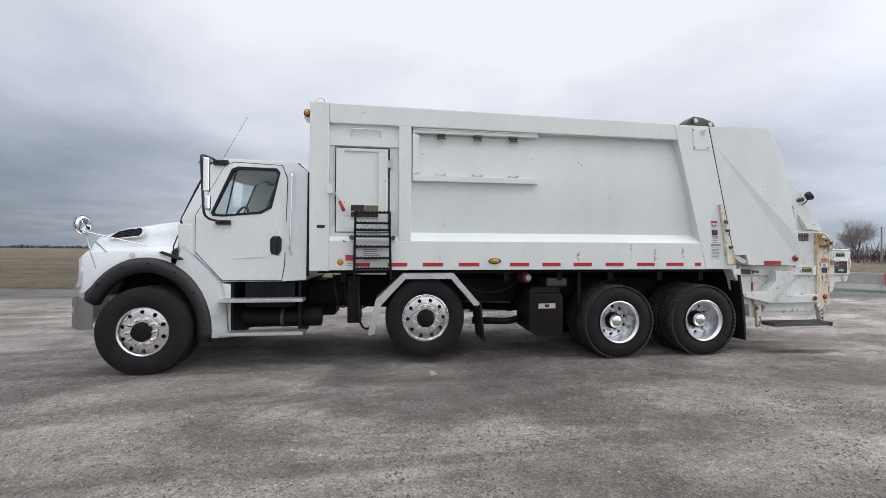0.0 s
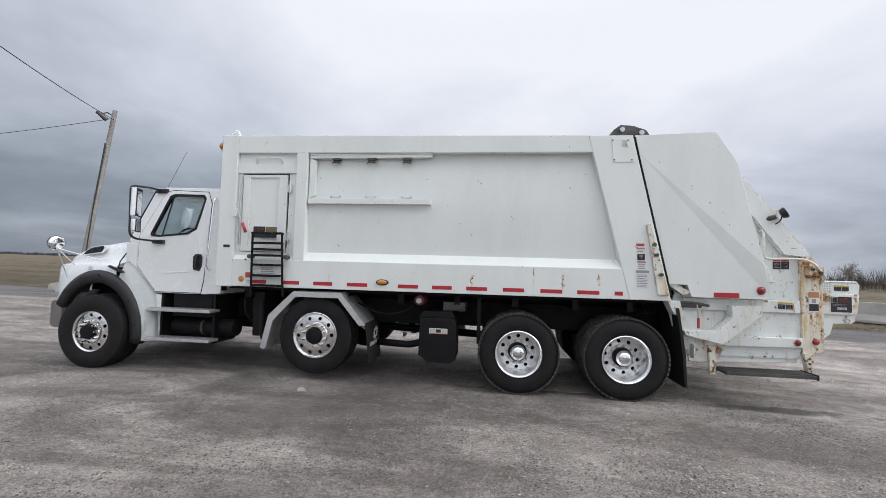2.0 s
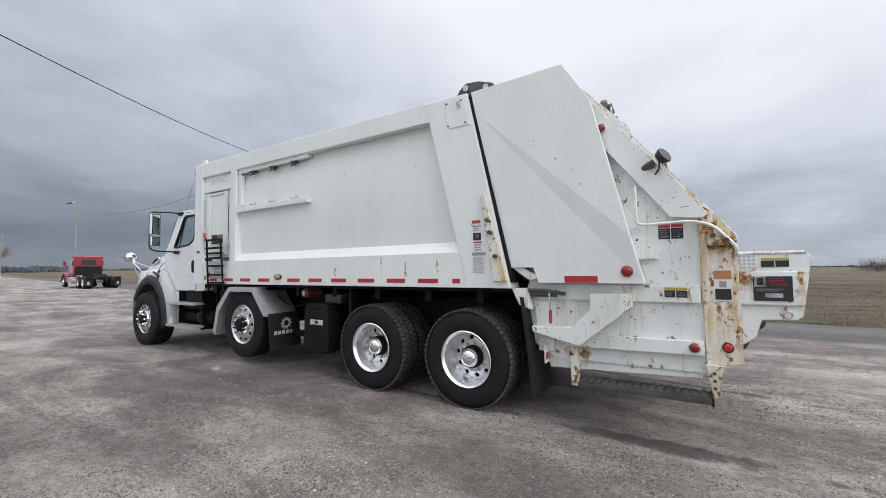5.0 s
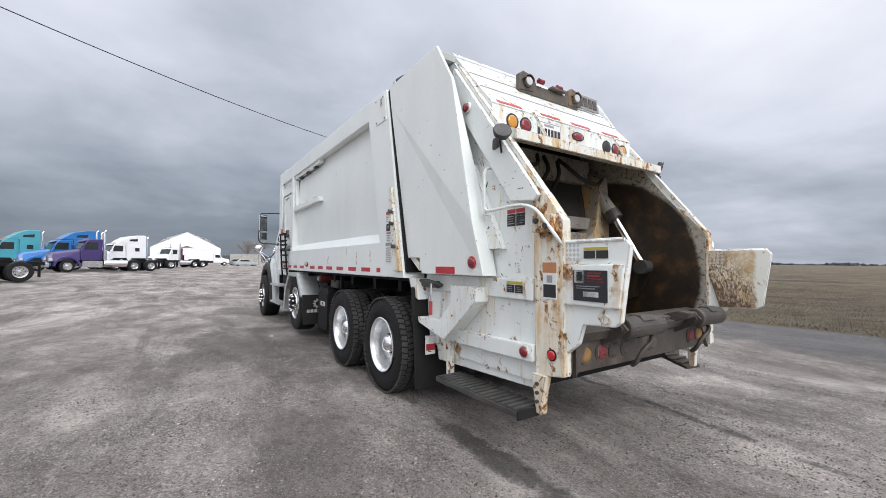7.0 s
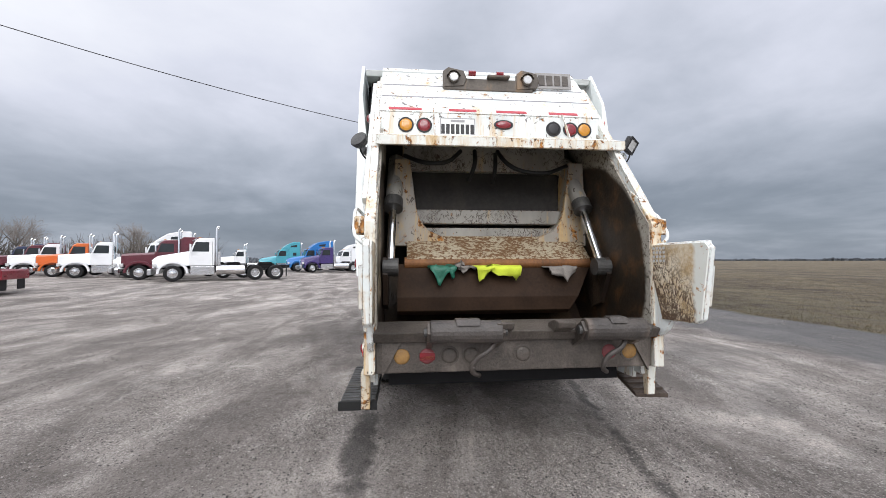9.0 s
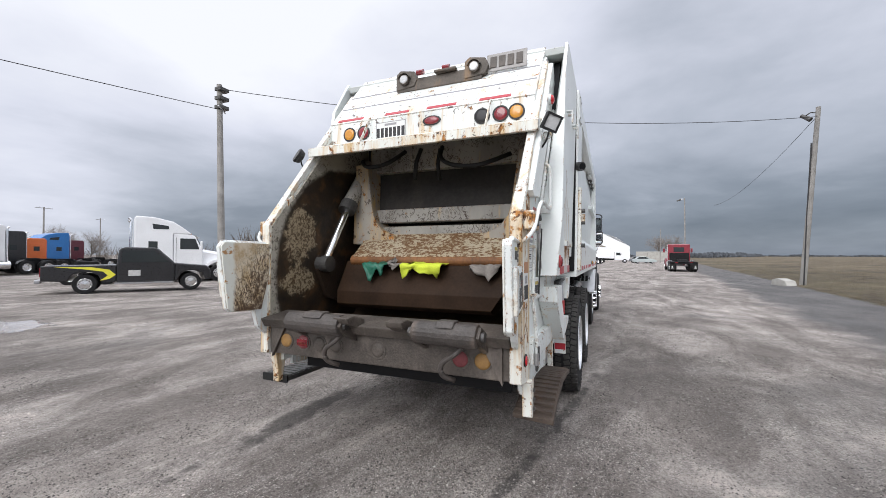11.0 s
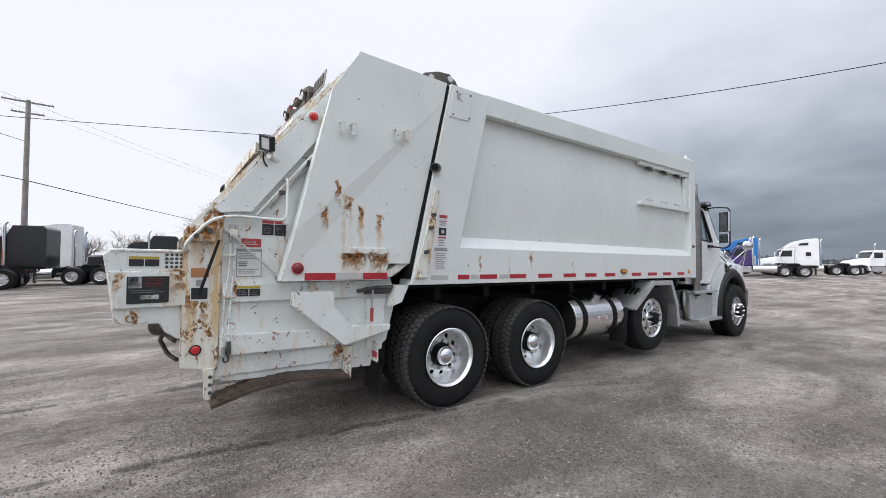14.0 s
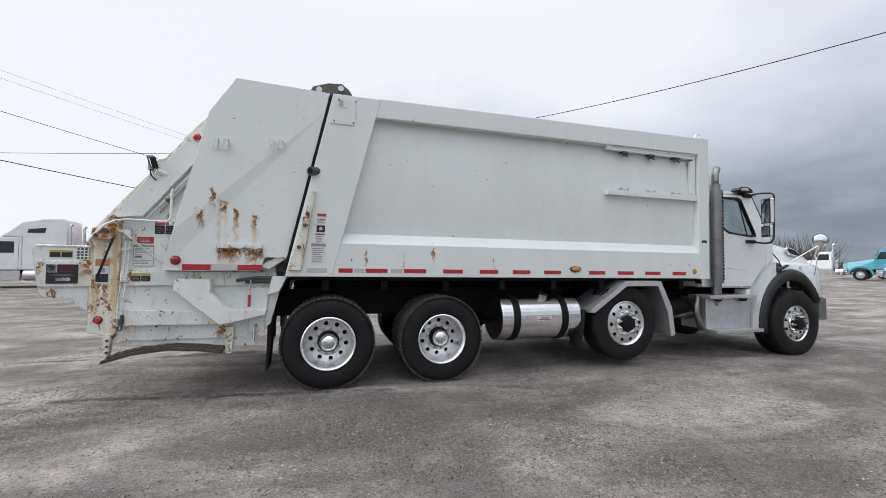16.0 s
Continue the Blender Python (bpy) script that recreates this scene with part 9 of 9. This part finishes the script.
def container(x, y):
    t = thing("storage_container", pose(x, y, 0.0, 0, 0, 80), "pale grey storage container beside the shed", "container")
    part("box", Box(-4, 4, -1.2, 1.2, 0.0, 2.7), M_CONC, t, bevel=0.03)
    for i in range(16):
        part("rib", Box(-3.9 + i * 0.5, -3.7 + i * 0.5, -1.24, -1.2, 0.15, 2.55), M_CONC, t)
        part("rib", Box(-3.9 + i * 0.5, -3.7 + i * 0.5, 1.2, 1.24, 0.15, 2.55), M_CONC, t)


container(-118.0, 18.5)


# ---------------------------------------------------------------- poles and wires
def pole(name, label, base, top, r=0.15, arms=()):
    b, tp = Vector(base), Vector(top)
    t = thing(name, Matrix.Translation(b), label, "pole")
    part("shaft", Rod((0, 0, -0.3), tp - b, r, r * 0.68, 14), M_WOOD, t)
    for h, w, ang in arms:
        d = Vector((math.cos(ang), math.sin(ang), 0))
        c = (tp - b) * h
        arm = part("cross_arm", Tube([c - d * w, c + d * w], 0.055, 4), M_WOOD, t)
        for k in (-0.92, -0.5, 0.5, 0.92):
            p = c + d * w * k
            part("insulator", Rod(p + Vector((0, 0, 0.05)), p + Vector((0, 0, 0.2)), 0.04, 0.025, 8), M_CHROME, arm)
    return t


A0, A1 = (-17.3, 17.4, -0.1), (-16.4, 17.85, 9.2)
B0, B1 = (-2.5, -7.9, 0.1), (-2.35, -8.0, 9.1)
C0, C1 = (14.6, -22.2, 0.1), (14.6, -22.2, 11.1)
pa = pole("utility_pole", "leaning grey wooden utility pole with a yard lamp", A0, A1)
lamp = part("lamp_arm", Tube([(0.87, 0.42, 9.0), (0.72, 0.2, 9.1), (0.60, 0.05, 9.0)], 0.03), M_DKSTEEL, pa)
part("lamp_head", Rod((0.45, -0.1, 9.05), (0.72, 0.2, 8.72), 0.09, 0.12, 12), M_DKSTEEL, lamp)
part("cable_guard", Tube([(0.2, 0.0, 0.0), (0.45, 0.1, 4.0), (0.75, 0.2, 7.5)], 0.035), M_CABLE, pa)
pb = pole("utility_pole", "grey wooden utility pole with a cluster of fittings", B0, B1, 0.16)
for z in (7.9, 8.3, 8.7):
    part("fitting", Box(-0.16, 0.30, -0.22, 0.14, z, z + 0.16), M_DKSTEEL, pb, bevel=0.02)
part("fitting_arm", Tube([(-0.3, -0.3, 7.9), (0.5, 0.3, 7.9)], 0.03), M_STEEL, pb)
pole("utility_pole", "wooden utility pole with a cross-arm", C0, C1, 0.16, ((0.99, 1.1, 0.1), (0.93, 0.7, 0.1)))
pole("utility_pole", "distant wooden utility pole with a cross-arm", (-22.9, -74.7, 0), (-22.9, -74.7, 9.1), 0.14, ((0.98, 1.2, 0.2),))
pole("utility_pole", "distant slim wooden utility pole", (-37.9, -90.0, 0), (-37.9, -90.0, 9.2), 0.13, ((0.96, 0.9, 0.2),))
pole("lamp_post", "tall slim steel lamp post by the field", (-52.0, 17.05, -0.1), (-52.0, 17.05, 9.3), 0.10)
fp = bpy.data.objects["lamp_post"]
la = part("lamp_arm", Tube([(0, 0, 9.15), (0.15, -0.2, 9.25), (0.12, -0.5, 9.22)], 0.04), M_STEEL, fp)
part("lamp_head", Rod((0.12, -0.45, 9.2), (0.12, -0.95, 9.0), 0.11, 0.08, 10), M_DKSTEEL, la)
pole("lamp_post", "distant slim lamp post", (-92.0, 18.0, -0.1), (-91.0, 18.0, 7.5), 0.09)
pole("utility_pole", "distant wooden utility pole beyond the road", (57.4, 49.2, 0), (57.4, 49.2, 7.4), 0.15, ((0.98, 0.9, 0.8),))
pole("utility_pole", "distant wooden utility pole beside a bare tree", (91.0, 62.4, 0), (91.0, 62.4, 7.2), 0.15, ((0.98, 0.9, 0.8),))


def wire(label, a, b, sag, r=0.011):
    a, b = Vector(a), Vector(b)
    n = 24
    pts = [a.lerp(b, k / n) - Vector((0, 0, 4 * sag * (k / n) * (1 - k / n))) for k in range(n + 1)]
    ob = part("overhead_wire", Tube(pts, r, 6), M_CABLE, None, label)
    return tagged(ob, category="wire")


wire("thin black overhead wire between two wooden poles", (A1[0], A1[1], 8.7), (B1[0], B1[1], 8.92), 0.85, 0.016)
wire("thin black overhead wire running west from a leaning pole", (A1[0], A1[1], 8.8), (-60, 22, 9.0), 0.9, 0.014)
wire("black overhead wire crossing the southern yard", (B1[0], B1[1], 8.0), (32.0, -21.0, 8.4), 0.3, 0.016)
wire("black overhead wire hung below a cross-arm", (28.0, 4.0, 6.8), (C1[0], C1[1], 6.3), 0.2, 0.022)
wire("black overhead wire hung below a cross-arm", (C1[0], C1[1], 6.3), (-25.0, -100.0, 6.6), 0.5, 0.025)
wire("thin overhead wire on a cross-armed pole", (28.0, 4.0, 9.2), (C1[0], C1[1], 8.6), 0.2, 0.014)
wire("upper overhead wire on a cross-arm", (-10.0, -60.0, 11.5), (34.0, 8.0, 11.4), 0.5, 0.006)
wire("upper overhead wire on a cross-arm", (-9.0, -60.6, 11.5), (35.0, 7.4, 11.4), 0.5, 0.006)


# ---------------------------------------------------------------- barriers
def barrier(x, y, heading, end=False):
    t = thing("concrete_barrier", pose(x, y, land(x, y), 0, 0, heading), "grey concrete road barrier" + (" with a red painted end" if end else ""), "barrier", "road barriers")
    prof = [(-0.30, 0), (-0.30, 0.10), (-0.16, 0.32), (-0.09, 0.80), (0.09, 0.80), (0.16, 0.32), (0.30, 0.10), (0.30, 0)]
    part("block", Prism(prof, -1.5, 1.5, "x"), M_CONC, t, bevel=0.015)
    if end:
        part("red_paint", Prism([(p[0] * 1.01, p[1] * 1.004) for p in prof], 1.2, 1.45, "x"), M_REDINK, t)


for k in range(6):
    barrier(17.3 + (1.5 + 3.1 * k) * math.cos(radians(-42)), 18.3 + (1.5 + 3.1 * k) * math.sin(radians(-42)), -42, k == 1)
blk = thing("concrete_block", pose(-16.9, 16.5, land(-15, 16.7) - 0.02, 0, 0, 20) @ Matrix.Diagonal((0.6, 0.6, 0.65, 1)), "rough grey concrete block at the foot of a pole", "block")
part("stone", Prism([(-0.9, 0), (-0.8, 0.5), (-0.2, 0.62), (0.7, 0.45), (0.9, 0.0)], -0.45, 0.45), M_CONC, blk, bevel=0.06)
lit = thing("broken_brick", pose(0.87, 4.76, land(0.87, 4.76), 0, 0, 30), "small pale broken brick lying on the gravel", "brick")
part("piece", Prism([(-0.05, 0), (-0.045, 0.035), (0.02, 0.045), (0.05, 0.02), (0.055, 0)], -0.03, 0.03), M_CONC, lit, bevel=0.006)


# ---------------------------------------------------------------- trees and the far rim
def bare_tree(label, x, y, h, seed, spread=1.0, depth=5):
    rnd = random.Random(seed)
    t = thing("bare_tree", pose(x, y, land(x, y) - 0.1, 0, 0, 0), label, "tree")
    trunk, twigs = bmesh.new(), ([], [])

    def stick(p, q, r0, r1):
        vs, fs = twigs
        d = (q - p).normalized()
        a = d.orthogonal().normalized()
        b = d.cross(a)
        k = len(vs)
        for c, r in ((p, r0), (q, r1)):
            for i in range(3):
                vs.append(c + r * (math.cos(2.094 * i) * a + math.sin(2.094 * i) * b))
        for i in range(3):
            fs.append((k + i, k + (i + 1) % 3, k + 3 + (i + 1) % 3, k + 3 + i))

    def grow_limb(p, d, length, r, level):
        n = 3
        for i in range(n):
            d = (d + Vector((rnd.gauss(0, 0.13), rnd.gauss(0, 0.13), rnd.gauss(0.05, 0.08)))).normalized()
            q = p + d * length / n
            if level <= 1:
                rod(trunk, p, q, r * (1 - 0.18 * i), r * (1 - 0.18 * (i + 1)), 7)
            else:
                stick(p, q, r * (1 - 0.2 * i), r * (1 - 0.2 * (i + 1)))
            p = q
            if level < depth and (i > 0 or level > 0):
                for _ in range(3 if not level else 2 if level < 3 else 1):
                    side = Vector((rnd.gauss(0, 1), rnd.gauss(0, 1), rnd.gauss(0.15, 0.5)))
                    side = (side - d * side.dot(d)).normalized()
                    nd = (d * rnd.uniform(0.5, 1.0) + side * spread * rnd.uniform(0.5, 0.95)).normalized()
                    grow_limb(p, nd, length * rnd.uniform(0.55, 0.75), max(r * 0.5, 0.006), level + 1)
        if level < depth:
            grow_limb(p, d, length * 0.65, max(r * 0.45, 0.006), level + 1)

    grow_limb(Vector((0, 0, 0)), Vector((0, 0, 1)), h * 0.36, h * 0.022, 0)
    part("trunk", trunk, M_BARK, t)
    me = bpy.data.meshes.new("crown")
    me.from_pydata([tuple(v) for v in twigs[0]], [], twigs[1])
    me.materials.append(M_TWIG)
    shared("crown", me, t)
    return t


bare_tree("tall bare grey deciduous tree behind the trucks", -1.0, -64.0, 13.4, 3)
bare_tree("slim bare young tree behind the trucks", -5.6, -63.5, 10.4, 5, 0.7, 4)
for x, y, h, k in ((12.5, -66.0, 7.6, 8), (8.6, -66.0, 7.4, 9), (-24.0, -73.0, 7.2, 10), (-28.5, -74.0, 6.4, 12), (-21.0, -76.0, 5.6, 17), (26.5, -66.0, 7.4, 18), (18.0, -68.0, 6.8, 19)):
    bare_tree("small bare tree at the southern edge", x, y, h, k, 1.0, 4)
bare_tree("bare tree beyond the road barriers", 106.0, 77.0, 11.5, 11, 1.0, 5)
for x, y, h, k in ((84, 100, 7.5, 31), (95, 92, 8.5, 32), (76, 108, 7.0, 33), (101, 84, 7.5, 34)):
    bare_tree("bare tree in the thicket beyond the road", x, y, h, k, 1.0, 4)
bare_tree("bare tree beside the white shed", -165.0, 24.0, 12.0, 13, 1.0, 4)
bare_tree("bare tree beside the white shed", -158.0, 28.0, 11.0, 14, 1.0, 4)
bare_tree("bare tree far behind the parked row", -95.0, -62.0, 13.0, 15, 1.0, 4)
bare_tree("bare tree far behind the parked row", -80.0, -75.0, 13.0, 16, 1.0, 4)


def fir(x, y, h, seed):
    rnd = random.Random(seed)
    t = thing("fir_tree", pose(x, y, land(x, y), 0, 0, 0), "dark green fir tree behind the trucks", "tree")
    part("trunk", Rod((0, 0, 0), (0, 0, h), 0.16, 0.02, 8), M_BARK, t)
    bm = bmesh.new()
    for _ in range(700):
        z = h * (0.08 + 0.92 * rnd.random() ** 1.3)
        rr = (h - z) * 0.36 * rnd.uniform(0.35, 1.0)
        a = rnd.random() * 6.28
        c = Vector((rr * math.cos(a), rr * math.sin(a), z))
        d = Vector((math.cos(a), math.sin(a), -0.35)) * rnd.uniform(0.25, 0.5)
        side = Vector((-math.sin(a), math.cos(a), 0)) * 0.14
        vs = [bm.verts.new(c - d * 0.6 - side), bm.verts.new(c + d), bm.verts.new(c - d * 0.6 + side), bm.verts.new(c - d * 0.4 + Vector((0, 0, 0.12)))]
        bm.faces.new((vs[0], vs[1], vs[3]))
        bm.faces.new((vs[3], vs[1], vs[2]))
    part("crown", bm, M_FIR, t)


fir(1.8, -59.5, 6.4, 4)
fir(-2.4, -60.0, 6.2, 5)
fir(-17.0, -72.0, 5.4, 6)


def scrub(name, label, pts, h, seed, step=1.2, mat=M_HEDGE, thin=0.10, sprays=5, lean=0.18):
    """Leafless scrub along a line: many upright thin sprays."""
    rnd = random.Random(seed)
    vs, fs = [], []
    for a, b in zip(pts, pts[1:]):
        a, b = Vector((*a, 0)), Vector((*b, 0))
        n = max(2, int((b - a).length / step))
        for i in range(n):
            for _ in range(3):
                c = a.lerp(b, (i + rnd.random()) / n) + Vector((rnd.gauss(0, step), rnd.gauss(0, step), 0))
                hh = h * rnd.uniform(0.35, 1.0) * (0.75 + 0.5 * noise.noise((c.x * 0.03, c.y * 0.03, seed)))
                for _ in range(sprays):
                    p = c + Vector((rnd.gauss(0, hh * 0.22), rnd.gauss(0, hh * 0.22), 0))
                    q = p + Vector((rnd.gauss(0, hh * lean), rnd.gauss(0, hh * lean), hh * rnd.uniform(0.6, 1.0)))
                    w = Vector((rnd.gauss(0, 1), rnd.gauss(0, 1), 0)).normalized() * hh * thin
                    k = len(vs)
                    mid = p.lerp(q, 0.55)
                    vs += [tuple(p), tuple(mid + w), tuple(q), tuple(mid - w)]
                    fs.append((k, k + 1, k + 2, k + 3))
    me = bpy.data.meshes.new(name)
    me.from_pydata(vs, [], fs)
    me.materials.append(mat)
    return tagged(new(name, me), label, "trees", kind="stuff")


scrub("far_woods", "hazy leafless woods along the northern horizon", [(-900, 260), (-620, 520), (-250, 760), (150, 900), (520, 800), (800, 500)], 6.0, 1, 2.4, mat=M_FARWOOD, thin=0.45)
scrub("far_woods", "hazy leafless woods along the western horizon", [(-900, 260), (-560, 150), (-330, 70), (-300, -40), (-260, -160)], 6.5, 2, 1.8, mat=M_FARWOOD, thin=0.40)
scrub("scrub_row", "grey leafless scrub behind the southern trucks", [(75, -58), (40, -64), (10, -74), (-30, -78), (-80, -84), (-150, -90)], 5.6, 3, 1.2, thin=0.009, sprays=14, lean=0.30)
scrub("scrub_row", "tall grey leafless scrub behind the southern trucks", [(70, -46), (48, -42), (36, -46), (28, -52)], 9.0, 6, 0.7, thin=0.005, sprays=12, lean=0.26)
scrub("scrub_row", "hazy leafless thicket behind the parked tractors", [(-75, -64), (-80, -57), (-85, -50), (-89, -44)], 13.5, 8, 0.8, thin=0.012, sprays=22, lean=0.30)
scrub("scrub_row", "hazy leafless trees behind a red trailer", [(-64, -76), (-69, -71), (-73, -67)], 13.5, 9, 0.8, thin=0.012, sprays=22, lean=0.30)
scrub("scrub_row", "grey leafless thicket beyond the eastern road", [(40, 130), (68, 117), (83, 106), (95, 95), (106, 83), (117, 67), (130, 35), (135, 0), (127, -46), (75, -58)], 7.0, 4, 0.8, thin=0.008, sprays=22, lean=0.32)
